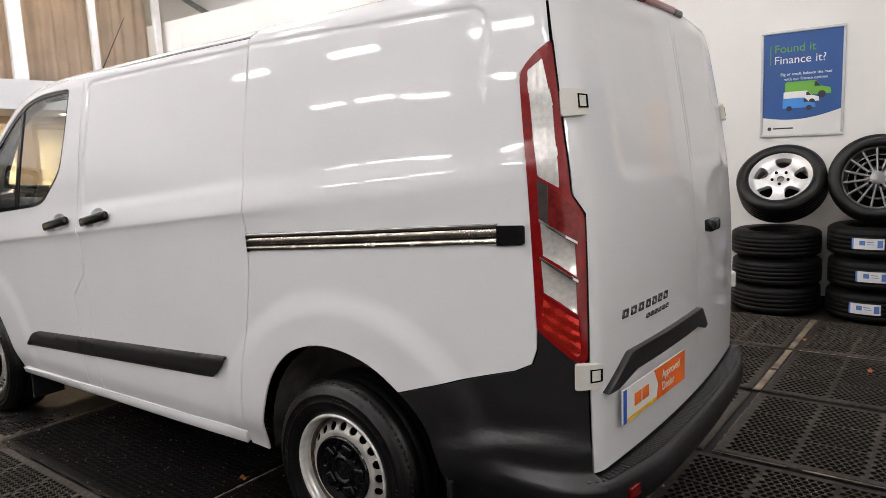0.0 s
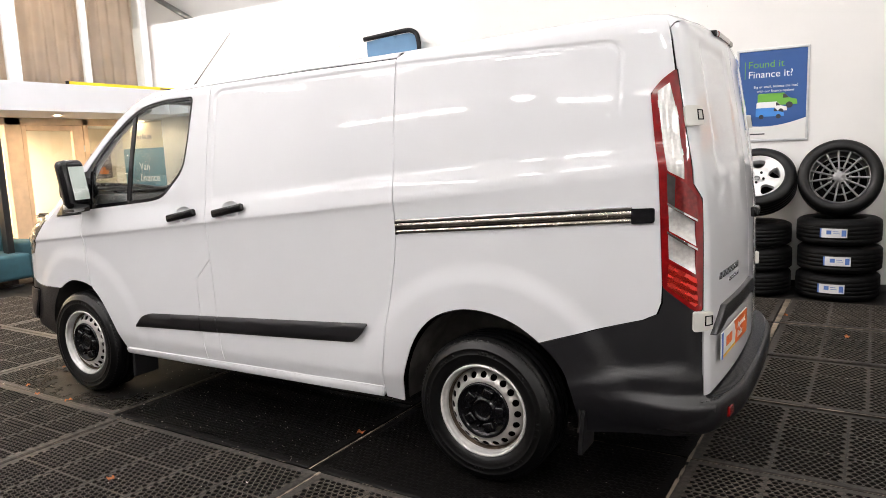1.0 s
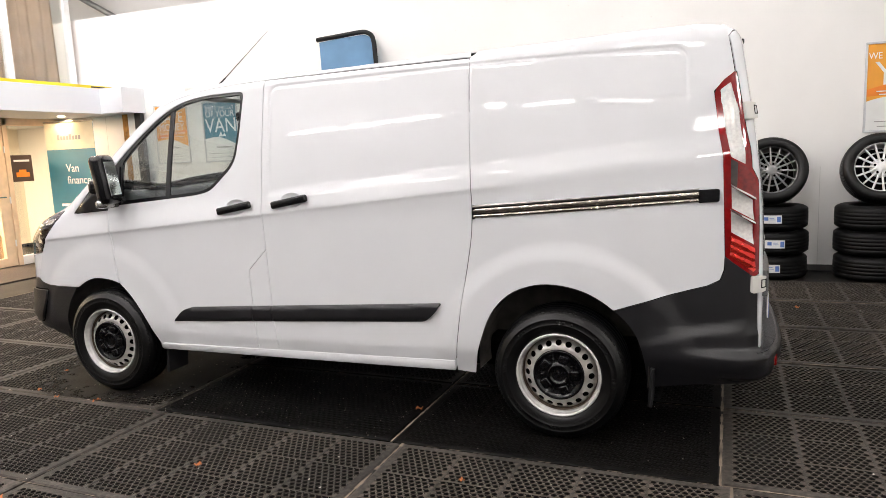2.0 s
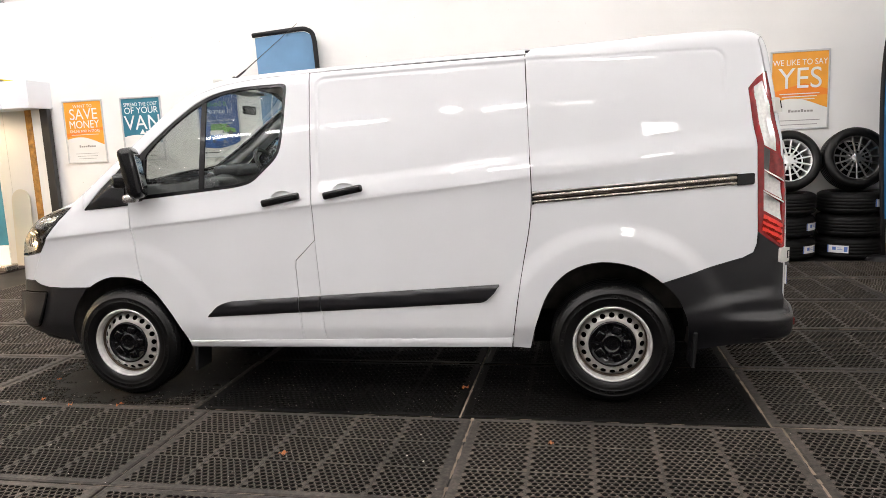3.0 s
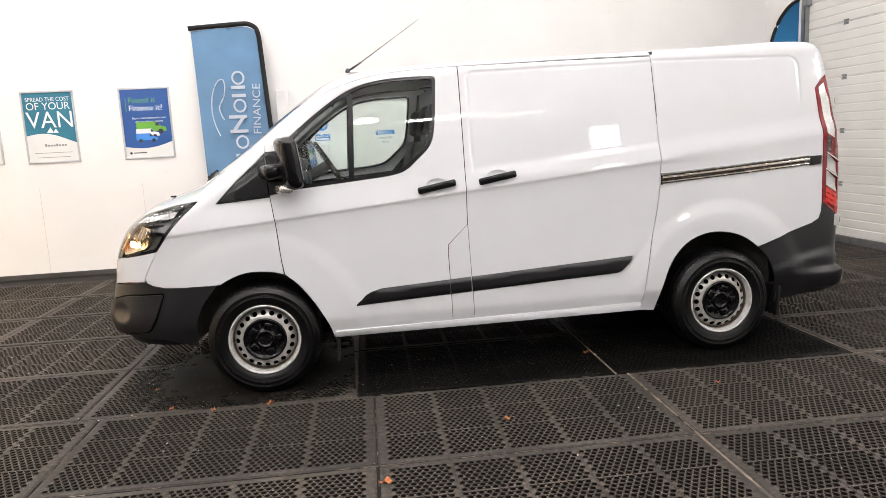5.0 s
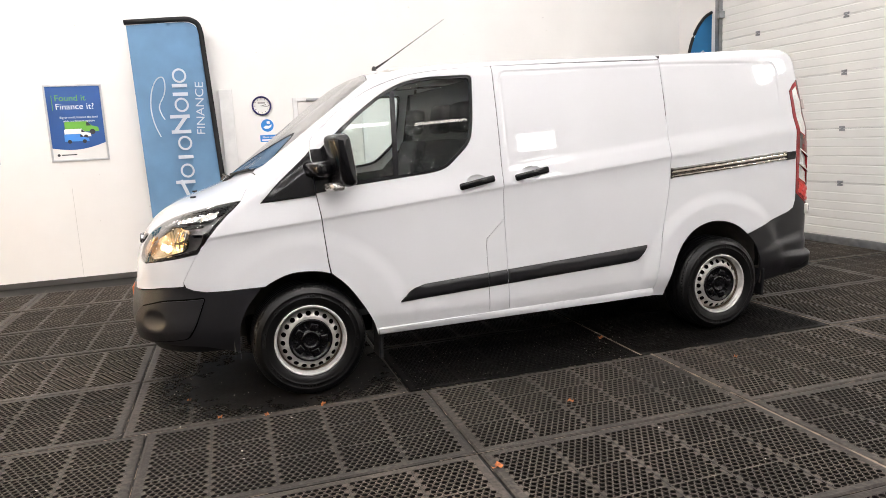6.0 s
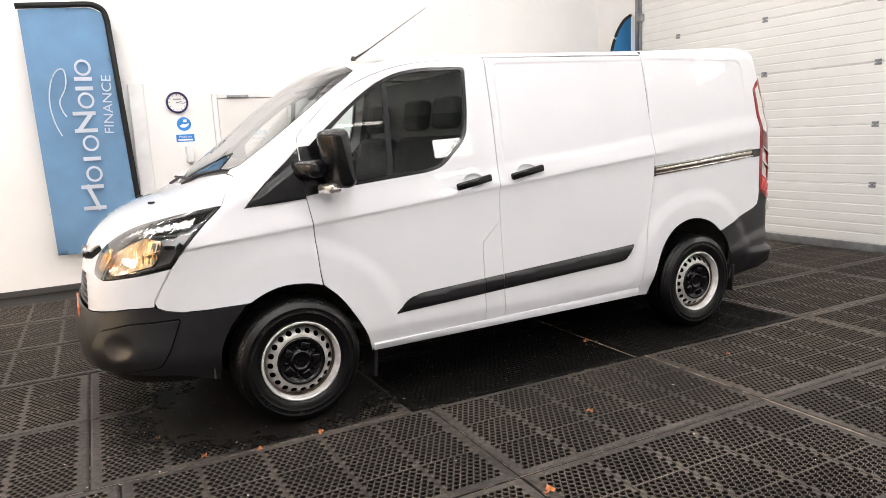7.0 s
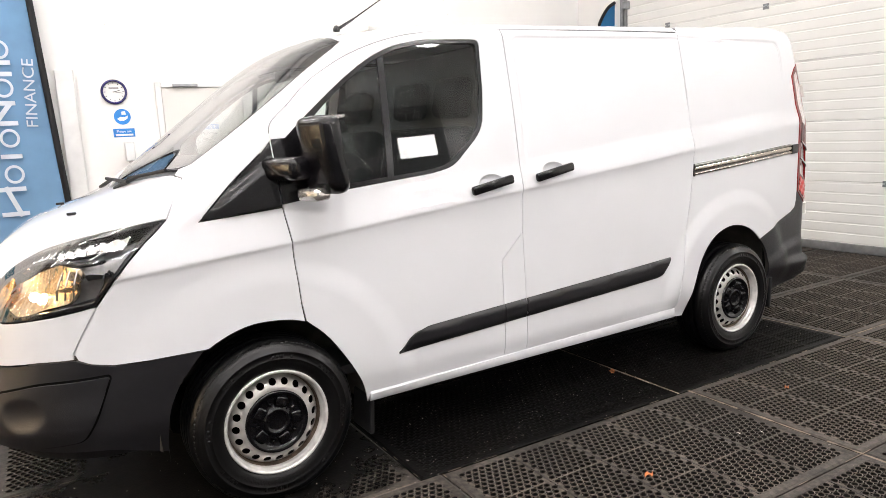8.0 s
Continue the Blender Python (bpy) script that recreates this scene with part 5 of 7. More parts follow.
    # tail: step and outer face of the bumper
    s_line = np.linspace(3.66, MID_R, 34)
    base = wrap([(s, 0.47) for s in s_line])
    nn = normals_at(base)
    nn[:, 2] = 0
    nn /= np.linalg.norm(nn, axis=1)[:, None]
    prof = [(-0.02, 0.478), (0.005, 0.480), (0.040, 0.476), (0.046, 0.468), (0.050, 0.450), (0.050, 0.40), (0.042, 0.36), (0.015, 0.338), (-0.04, 0.332)]
    full_b = np.vstack([base, (base * (1, -1, 1) + (0, 2 * VAN_Y, 0))[::-1][1:]])
    full_n = np.vstack([nn, (nn * (1, -1, 1))[::-1][1:]])
    ramp = sstep(3.40, 3.80, s_line)
    tuck = np.concatenate([np.where(s_line < 3.79, 0.006, 0.0), np.where(s_line < 3.79, 0.006, 0.0)[::-1][1:]])
    ramp = ramp * (1 + 0.75 * sstep(3.78, 4.02, s_line))
    scale = np.concatenate([ramp, ramp[::-1][1:]])
    verts, faces = [], []
    for p, n, k, tk in zip(full_b, full_n, scale, tuck):
        for o, z in prof:
            off = o * k - tk
            verts.append((p[0] + n[0] * off, p[1] + n[1] * off, z))
    m = len(prof)
    for i in range(len(full_b) - 1):
        for j in range(m - 1):
            faces.append((i * m + j, i * m + j + 1, (i + 1) * m + j + 1, (i + 1) * m + j))
    st = mesh_from("bumper_step", verts, faces, DARK_PLASTIC, van, True)
    st["label"] = "ribbed dark grey plastic rear bumper step"
    for i in range(4, len(full_b) - 5):
        for f in (0.25, 0.75):
            p, n = full_b[i] * (1 - f) + full_b[i + 1] * f, full_n[i] * (1 - f) + full_n[i + 1] * f
            a = math.degrees(math.atan2(n[1], n[0]))
            rib = part("step_rib", box_bm(0.006, 0.036 * scale[i], -0.006, 0.006, 0.0, 0.005, 0.002, 1), DARK_PLASTIC, st)
            rib.matrix_basis = pose(p[0], p[1], 0.477, 0, 0, a)
    for far in (False, True):
        p, n = wrap([(3.885, 0.41)])[0], normals_at(wrap([(3.885, 0.41)]))[0]
        a = math.degrees(math.atan2(n[1], n[0]))
        r = part("reflector", box_bm(0.045, 0.070, -0.045, 0.045, -0.022, 0.022, 0.004, 1), LAMP_RED, van, "small red reflector")
        r.matrix_basis = pose(p[0], p[1], 0.41, 0, 0, a) if not far else pose(p[0], 2 * VAN_Y - p[1], 0.41, 0, 0, -a)
    # grille
    gm = [(-1.47, 0.850), (-1.40, 0.80), (-1.33, 0.68), (MID_F, 0.672), (MID_F, 0.842)]
    up = [(-1.30, 0.972), (-1.40, 0.932), (MID_F, 0.892), (MID_F, 0.952), (-1.5, 0.985), (-1.31, 1.0)]
    for far in (False, True):
        g = skin("grille", gm, INNER_BLACK, van, step=0.04, lift=-0.03, lip=0.0, mirror=far)
        for k in range(5):
            z = 0.70 + k * 0.031
            s0 = -1.345 - (z - 0.68) * 0.55
            skin("grille_bar", [(s0, z - 0.005), (s0, z + 0.005), (MID_F, z + 0.003), (MID_F, z - 0.007)], DARK_PLASTIC, g, step=0.02, lift=-0.008, lip=0.012, gap=0, mirror=far)
        skin("upper_grille", up, INNER_BLACK, van, step=0.03, lift=-0.012, lip=0.0, mirror=far)
    c = wrap([(MID_F, 0.93)])[0]
    bm = lathe_bm([(0.0005, -0.016), (0.6, -0.012), (0.9, -0.010), (1.0, 0.0), (1.0, 0.012)], 40)
    bmesh.ops.scale(bm, vec=(0.085, 1, 0.035), verts=bm.verts)
    bd = part("badge", bm, BADGE, van, "oval dark metal badge", True)
    bd.matrix_basis = pose(c[0] - 0.004, VAN_Y, 0.925, 0, 0, -90)
    pl = part("number_plate", box_bm(-0.004, 0.006, -0.24, 0.24, -0.050, 0.050, 0.003, 1), material("plate_orange", (0.75, 0.22, 0.08), 0.4), van, "orange dealer plate on the front bumper")
    pl.matrix_basis = pose(FRONT(0.60) + 0.016, VAN_Y, 0.60)
    # inner shell, floor, bulkhead
    for far in (False, True):
        skin("inner_lining", [(-0.9, 0.35), (-0.9, 0.64), (-0.25, 0.80), (0.16, 0.80), (0.30, 0.62), (0.42, 0.35), (1.32, 0.36), (1.32, 1.88), (1.19, 1.86), (1.14, 1.44), (0.95, 1.24), (0.15, 1.18), (-0.20, 1.10), (-0.60, 0.88), (-0.9, 0.80)][4:12], INNER_BLACK, van, step=0.12, lift=-0.035, lip=0.0, gap=0, mirror=far)
        skin("inner_lining", [(1.20, 0.36), (2.42, 0.36), (2.44, 0.60), (2.65, 0.85), (3.15, 0.85), (3.30, 0.62), (3.33, 0.40), (4.50, 0.42), (4.50, 1.90), (3.72, 1.90), (1.20, 1.86)], INNER_BLACK, van, step=0.12, lift=-0.035, lip=0.0, gap=0, mirror=far)
        skin("inner_lining", [(-0.28, 0.78), (0.12, 0.78), (0.12, 1.15), (-0.18, 1.12), (-0.34, 1.10), (-0.66, 0.86), (-0.72, 0.72), (-0.40, 0.72)], INNER_BLACK, van, step=0.10, lift=-0.03, lip=0.0, gap=0, mirror=far)
    part("underbody", box_bm(-0.35, 3.70, 0.30, 1.61, 0.26, 0.44, 0.03, 2), INNER_BLACK, van)
    for cx in (0.0, 2.933):
        for far in (False, True):
            bm = bmesh.new()
            arcs = [[bm.verts.new((r * math.cos(radians(a)), o, r * math.sin(radians(a)) + lift)) for a in range(-12, 189, 8)]
                    for r, o, lift in ((0.43, 0.0, 0.03), (0.44, 0.03, 0.03), (0.44, 0.36, 0.02), (0.10, 0.37, 0.0))]
            for a, b in zip(arcs, arcs[1:]):
                for i in range(len(a) - 1):
                    bm.faces.new((a[i], a[i + 1], b[i + 1], b[i]))
            bmesh.ops.recalc_face_normals(bm, faces=bm.faces)
            wl = part("wheel_arch_liner", bm, LINER, van, "", True)
            wl.matrix_basis = pose(cx, 0.06, 0.343) if not far else pose(cx, 2 * VAN_Y - 0.06, 0.343, 0, 0, 180)
    part("bulkhead", box_bm(1.20, 1.23, 0.15, 1.76, 0.44, 1.85, 0.01), CABIN, van, "dark cargo bulkhead")
    # wheels, flaps
    for cx in (0.0, 2.933):
        wheel(cx, 0.0, van, False)
        wheel(cx, 2 * VAN_Y, van, True)
        for far in (False, True):
            bm = box_bm(-0.010, 0.012, 0.035 if cx == 0 else 0.05, 0.21, 0.0 if cx == 0 else 0.05, 0.17 if cx == 0 else 0.25, 0.006, 2)
            fl = part("mud_flap", bm, BLACK_RUBBER, van)
            y = 0.0 if not far else 2 * VAN_Y - 0.18
            fl.matrix_basis = pose(cx + (0.425 if cx == 0 else 0.43), y, 0.15 if cx == 0 else 0.14, 0, 4, 0)
    return van


van = build_van()


def sheet_matrix(s, z, lift, far=False, spin=0.0):
    """A pose on the van's skin at s and z: x along it, z out of it."""
    p = wrap([(s, z)])
    n = normals_at(p)[0]
    p = Vector(p[0]) + Vector(n) * lift
    n = Vector(n)
    across = Vector((0, 0, 1)).cross(n).normalized()
    up = n.cross(across)
    return Matrix.Translation(p) @ Matrix((across, up, n)).transposed().to_4x4() @ Matrix.Rotation(spin, 4, "Z")


def van_details(van):
    # door mirrors
    for far in (False, True):
        k = (lambda y: y) if not far else (lambda y: 2 * VAN_Y - y)

        def swing(b_, k=k):
            c_, s_ = math.cos(radians(22)), math.sin(radians(22))
            for v in b_.verts:
                x_, y_ = v.co.x - 0.20, v.co.y + 0.04
                v.co.x, v.co.y = 0.20 + x_ * c_ - y_ * s_, k(-0.04 + x_ * s_ + y_ * c_)
        m = part("door_mirror", bmesh.new(), WET_BLACK, van, "large black door mirror with amber repeater")
        bm = bmesh.new()
        add_box(bm, 0.156, 0.250, -0.215, -0.02, 1.235, 1.535, 0.040, 4)
        for v in bm.verts:
            f = (v.co.z - 1.385) / 0.15
            v.co.x -= 0.020 * f
            if v.co.x < 0.20:
                v.co.y = -0.1175 + (v.co.y + 0.1175) * 0.88
                v.co.z = 1.385 + (v.co.z - 1.385) * 0.95
        add_box(bm, 0.075, 0.23, -0.09, 0.10, 1.295, 1.382, 0.025, 3)
        swing(bm)
        bmesh.ops.recalc_face_normals(bm, faces=bm.faces)
        bm.to_mesh(m.data)
        bm.free()
        m.data.polygons.foreach_set("use_smooth", [True] * len(m.data.polygons))
        bm = box_bm(0.2480, 0.2515, -0.188, -0.048, 1.290, 1.490, 0.001, 1)
        for v in bm.verts:
            v.co.x -= 0.020 * (v.co.z - 1.385) / 0.15
        swing(bm)
        bmesh.ops.recalc_face_normals(bm, faces=bm.faces)
        part("mirror_glass", bm, CHROME, m, "mirror glass")
        bm = box_bm(0.135, 0.215, -0.145, -0.03, 1.212, 1.262, 0.018, 3)
        swing(bm)
        bmesh.ops.recalc_face_normals(bm, faces=bm.faces)
        part("repeater_lens", bm, LAMP_WHITE, m, "clear indicator repeater", True)
    # aerial
    ae = part("aerial", tube_bm([(0.69, 0.502, 1.988), (0.86, 0.479, 2.099), (1.083, 0.449, 2.245)], 0.0036, 8, 0.0014), DARK_PLASTIC, van, "thin black whip aerial", True)
    part("aerial_spring", tube_bm([(0.61, 0.513, 1.940), (0.70, 0.501, 1.994)], 0.0085, 10, 0.005), DARK_PLASTIC, ae, "", True)
    part("aerial_foot", lathe_bm([(0.0005, 0.016), (0.010, 0.012), (0.016, 0.0), (0.016, -0.012)], 20, "z"), DARK_PLASTIC, ae, "", True).location = (0.61, 0.513, 1.945)
    # wipers
    for ground, lifts in (([(-0.385, 0.80), (-0.315, 0.60), (-0.262, 0.43)], (0.0, 0.020, 0.018)), ([(-0.392, 1.28), (-0.372, 1.00), (-0.358, 0.74)], (0.0, 0.022, 0.018))):
        pts = [(x, y, z + k) for (x, y), k, z in zip(ground, lifts, lid(ground)[:, 2])]
        wp = part("wiper", tube_bm(pts, 0.010, 8, 0.006), BLACK_RUBBER, van, "black wiper arm", True)
        a, b = Vector(pts[1]), Vector(pts[2])
        part("wiper_blade", tube_bm([b + (b - a) * 0.35, b, b - (b - a) * 1.5], 0.008, 6), BLACK_RUBBER, wp)
    for y in (0.62, 1.29):
        z = float(lid([(-0.56, y)])[0][2])
        part("washer_jet", box_bm(-0.60, -0.565, y - 0.012, y + 0.012, z - 0.006, z + 0.005, 0.003, 2), BLACK_RUBBER, van)
    # tail: handle trim, plate, badges, brake lamp, door handle
    skin("plate_trim", rounded([(3.812, 0.735), (3.93, 0.828), (4.59, 0.828), (4.67, 0.742), (4.63, 0.735), (4.57, 0.765), (3.96, 0.765), (3.86, 0.735)], 0.01), DARK_PLASTIC, van, step=0.02, lift=0.022, lip=0.024, gap=0, label="black trim with the rear door grip")
    white = material("plate_white", (0.8, 0.8, 0.8), 0.35)
    orange = material("plate_orange_print", (0.85, 0.16, 0.02), 0.35)
    pm = sheet_matrix(4.095, 0.668, 0.014)
    pl = part("number_plate", box_bm(-0.26, 0.26, -0.056, 0.056, 0.0, 0.006, 0.002, 1), white, van, "white and orange dealer plate")
    pl.matrix_basis = pm
    bits = [("plate_field", plate_bm([(0.0, -0.054), (0.258, -0.054), (0.258, 0.054), (-0.02, 0.054), (0.015, 0.0)], 0.0012, "z"), orange),
            ("plate_stripe", box_bm(-0.258, -0.235, -0.054, 0.054, 0.0, 0.0012), material("plate_blue", (0.02, 0.10, 0.5), 0.4)),
            ("plate_stripe", box_bm(-0.235, 0.0, -0.054, -0.042, 0.0, 0.0012), material("plate_yellow", (0.85, 0.5, 0.03), 0.4)),
            ("plate_emblem", box_bm(-0.175, -0.125, -0.018, 0.022, 0.0, 0.0014, 0.0), orange),
            ("plate_emblem", box_bm(-0.115, -0.065, -0.018, 0.022, 0.0, 0.0014, 0.0), orange)]
    for nm, bm, mt in bits:
        o = part(nm, bm, mt, pl)
        o.matrix_basis = Matrix.Translation((0, 0, 0.0062))
    for txt, yy in (("Approved", 0.008), ("Dealer", -0.034)):
        words("plate_words", txt, 0.040, 0, 0, 0, white, pl, m=Matrix.Translation((0.045, yy, 0.0080)), depth=0.0006)
    for s0, s1, z, h in ((3.91, 4.26, 0.948, 0.026), (4.06, 4.26, 0.908, 0.015)):
        n = 7 if h > 0.02 else 6
        for i in range(n):
            a = s0 + (s1 - s0) * i / n
            w_ = (s1 - s0) / n * 0.62
            skin("tail_badge", [(a, z - h / 2), (a + 0.006, z + h / 2), (a + 0.006 + w_, z + h / 2), (a + w_, z - h / 2)], BADGE, van, holes=[np.array([(a + w_ * 0.28, z - h * 0.28), (a + 0.004 + w_ * 0.28, z + h * 0.22), (a + 0.004 + w_ * 0.80, z + h * 0.22), (a + w_ * 0.80, z - h * 0.28)])], step=0.03, lift=0.004, lip=0.004, gap=0, label="bright metal badge block")
    bk = part("brake_lamp", box_bm(3.70, 3.792, 0.76, 1.10, 1.952, 1.980, 0.008, 2), LAMP_RED, van, "high red brake lamp")
    part("lamp_end", box_bm(3.70, 3.790, 1.10, 1.20, 1.950, 1.978, 0.008, 2), BLACK_GLOSS, bk)
    part("lamp_end", box_bm(3.70, 3.790, 0.71, 0.76, 1.950, 1.978, 0.008, 2), BLACK_GLOSS, bk)
    hp = wrap([(4.78, 1.13)])[0]
    part("tail_handle", box_bm(hp[0] - 0.005, hp[0] + 0.035, hp[1] - 0.06, hp[1] + 0.06, 1.105, 1.155, 0.012, 2), BLACK_GLOSS, van, "black tail door handle", True)
    part("tow_eye", tube_bm([(3.86, 0.62, 0.30), (3.90, 0.62, 0.26), (3.86, 0.62, 0.24)], 0.009, 8), STEEL, van)
    # lower lip of the front bumper
    for far in (False, True):
        skin("bumper_lip", [(MID_F, 0.40), (-1.3, 0.395), (-0.95, 0.385), (-0.65, 0.362), (-0.50, 0.335), (-0.52, 0.300), (-0.8, 0.30), (MID_F, 0.31)], BLACK_RUBBER, van, step=0.05, lift=-0.05, lip=0.0, gap=0, mirror=far)


def cabin(van):
    bm = bmesh.new()
    prof = [(-0.30, 1.10), (-0.22, 1.262), (0.00, 1.285), (0.12, 1.300), (0.20, 1.285), (0.25, 1.22), (0.27, 1.10), (0.24, 0.80), (-0.05, 0.78)]
    n = 12
    rows = []
    for i in range(n + 1):
        y = 0.10 + (1.81 - 0.10) * i / n
        bump = 0.055 * math.exp(-((y - 1.42) / 0.20) ** 2)
        rows.append([bm.verts.new((x + (0.05 * math.sin(i * 0.5)) * 0.2, y, z + (bump if z > 1.2 and x > 0 else 0))) for x, z in prof])
    for a, b in zip(rows, rows[1:]):
        for j in range(len(prof) - 1):
            bm.faces.new((a[j], a[j + 1], b[j + 1], b[j]))
    bm.faces.new(rows[0])
    bm.faces.new(rows[-1][::-1])
    bmesh.ops.recalc_face_normals(bm, faces=bm.faces)
    dash = part("dashboard", bm, CABIN, van, "dark grey dashboard", True)
    part("instrument_hood", box_bm(0.02, 0.26, 1.22, 1.62, 1.30, 1.385, 0.035, 3), CABIN, dash, "", True)
    part("centre_console", box_bm(0.10, 0.30, 0.82, 1.10, 0.90, 1.30, 0.04, 3), CABIN, dash, "", True)
    tray = box_bm(0.02, 0.18, 0.30, 0.62, 1.298, 1.315, 0.006, 2)
    part("dash_tray", tray, INNER_BLACK, dash)
    for y in (0.22, 0.80, 1.10):
        vent = lathe_bm([(0.0005, 0.0), (0.035, 0.0), (0.045, 0.006), (0.045, -0.01)], 20, "z")
        v = part("air_vent", vent, BLACK_GLOSS, dash, "", True)
        v.matrix_basis = pose(0.262, y, 1.20, 0, 90, 0)
    # steering wheel
    st = part("steering_wheel", bmesh.new(), BLACK_RUBBER, van, "black three spoke steering wheel")
    bm = bmesh.new()
    R, r = 0.19, 0.016
    rings = []
    for i in range(36):
        a = 2 * math.pi * i / 36
        c = Vector((R * math.cos(a), R * math.sin(a), 0))
        rings.append([bm.verts.new(c + r * (math.cos(b) * c.normalized() + math.sin(b) * Vector((0, 0, 1)))) for b in [2 * math.pi * q / 10 for q in range(10)]])
    for i in range(36):
        a, b = rings[i], rings[(i + 1) % 36]
        for q in range(10):
            bm.faces.new((a[q], b[q], b[(q + 1) % 10], a[(q + 1) % 10]))
    add_box(bm, -0.17, 0.17, -0.022, 0.022, -0.012, 0.006, 0.006, 2)
    add_box(bm, -0.022, 0.022, -0.17, 0.0, -0.012, 0.006, 0.006, 2)
    add_box(bm, -0.075, 0.075, -0.06, 0.06, -0.02, 0.016, 0.014, 3)
    bmesh.ops.recalc_face_normals(bm, faces=bm.faces)
    bm.to_mesh(st.data)
    bm.free()
    st.data.polygons.foreach_set("use_smooth", [True] * len(st.data.polygons))
    st.matrix_basis = pose(0.43, 1.42, 1.33, 0, 58, 0) @ pose(0, 0, 0, 0, 0, 90)
    part("steering_column", tube_bm([(0.20, 1.42, 1.20), (0.42, 1.42, 1.325)], 0.04, 12), CABIN, van)
    # seats
    for y0, y1, heads in ((0.16, 0.98, (0.36, 0.78)), (1.18, 1.70, (1.44,))):
        seat = part("seat", box_bm(0.50, 1.00, y0, y1, 0.62, 0.86, 0.06, 3), SEAT_CLOTH, van, "dark cloth van seat", True)
        bm = box_bm(-0.07, 0.07, y0, y1, 0.0, 0.66, 0.055, 3)
        b = part("backrest", bm, SEAT_CLOTH, seat, "", True)
        b.matrix_basis = pose(1.00, 0, 0.82, 0, 12, 0)
        for hy in heads:
            h = part("headrest", box_bm(-0.05, 0.05, hy - 0.13, hy + 0.13, 0.70, 0.90, 0.04, 3), SEAT_CLOTH, seat, "", True)
            h.matrix_basis = pose(1.00, 0, 0.82, 0, 10, 0)
        part("seat_base", box_bm(0.52, 0.98, y0 + 0.04, y1 - 0.04, 0.44, 0.62), CABIN, seat)
    part("cab_floor", box_bm(-0.10, 1.20, 0.12, 1.79, 0.42, 0.46), CABIN, van)
    part("head_lining", box_bm(0.62, 1.20, 0.20, 1.71, 1.895, 1.915, 0.006), material("pale_headlining", (0.66, 0.65, 0.62), 0.9), van, "pale cloth headlining")
    part("sun_visor", box_bm(0.55, 0.66, 0.35, 0.85, 1.855, 1.87, 0.006), material("visor_cloth", (0.62, 0.61, 0.58), 0.9), van)
    pale = material("pale_trim", (0.58, 0.575, 0.55), 0.7)
    for far in (False, True):
        line = [(-0.13, 0.20), (0.10, 0.155), (0.33, 0.15), (0.50, 0.17), (0.60, 0.20)]
        pts = [(x, y if not far else 2 * VAN_Y - y, z - 0.055) for (x, y), z in zip(line, lid(line)[:, 2])]
        part("pillar_trim", tube_bm(pts, 0.030, 10), pale, van, "pale grey inner pillar trim", True)
    mir_ = part("inner_mirror", box_bm(0.48, 0.50, 0.86, 1.06, 1.74, 1.80, 0.012, 2), BLACK_GLOSS, van)


van_details(van)
cabin(van)

# ---- posters and signs on the wall ----
def wave(w, zl, zr, h, amp, n=16):
    """A sheet's lower field with a wavy upper edge."""
    up = [(-w + 2 * w * i / n, zl + (zr - zl) * i / n + amp * math.sin(math.pi * i / n * 1.2)) for i in range(n + 1)]
    return [(-w, -h)] + up[0:0] + [(w, -h)] + up[::-1]


def bar_rows(t, mat, x, z, w, n, gap, th=0.006, align="centre"):
    for i in range(n):
        ww = w * (1 - 0.12 * (i % 3))
        x0 = x - ww / 2 if align == "centre" else x
        part("small_print", box_bm(x0, x0 + ww, -0.0108, -0.0095, z - i * gap - th, z - i * gap), mat, t)


PRINT_WHITE = material("print_white", (0.85, 0.85, 0.85), 0.45)
PRINT_GREEN = material("print_green", (0.13, 0.38, 0.04), 0.45)
PRINT_SKY = material("print_sky_blue", (0.05, 0.25, 0.70), 0.45)
PRINT_GREY = material("print_grey", (0.30, 0.29, 0.28), 0.5)
PRINT_DARK = material("print_dark", (0.02, 0.02, 0.03), 0.5)
PRINT_DEEP = material("print_deep_orange", (0.85, 0.24, 0.015), 0.45)
LOGO_SHAPE = lambda t, x, z, w, mat: [part("logo_shape", box_bm(x + w * (i - 4) / 8, x + w * (i - 4) / 8 + w / 8 * 0.78, -0.0108, -0.0095, z, z + w * (0.12 if i in (0, 4) else 0.08)), mat, t) for i in range(8)]


def line(t, text, size, x, z, mat, align="LEFT", width=1.0):
    return words("poster_words", text, size, x, -0.0098, z, mat, t, depth=0.0006, align=align, width=width)


def drawn_van(t, x, z, w, mat):
    h = w * 0.42
    body_ = [(x, z + h * 0.22), (x, z + h * 0.92), (x + w * 0.04, z + h), (x + w * 0.66, z + h), (x + w * 0.80, z + h * 0.66), (x + w * 0.98, z + h * 0.54), (x + w, z + h * 0.22)]
    bm = plate_bm(body_, -0.0014)
    o = part("drawn_van", bm, mat, t)
    o.location.y = -0.0098 - drawn_van.k
    for cx in (0.2, 0.8):
        wl = lathe_bm([(0.0005, -0.0004), (w * 0.085, -0.0004), (w * 0.085, 0.001)], 18)
        q = part("drawn_wheel", wl, PRINT_DARK, t)
        q.location = (x + w * cx, -0.0122 - drawn_van.k, z + h * 0.2)
    g = part("drawn_window", plate_bm([(x + w * 0.64, z + h * 0.66), (x + w * 0.64, z + h * 0.92), (x + w * 0.69, z + h * 0.92), (x + w * 0.79, z + h * 0.66)], -0.0004), PRINT_DARK, t)
    g.location.y = -0.0114 - drawn_van.k
    drawn_van.k += 0.0016


def fill(t, w, h, mat):
    part("sheet", box_bm(-w, w, -0.008, -0.001, -h, h), mat, t)


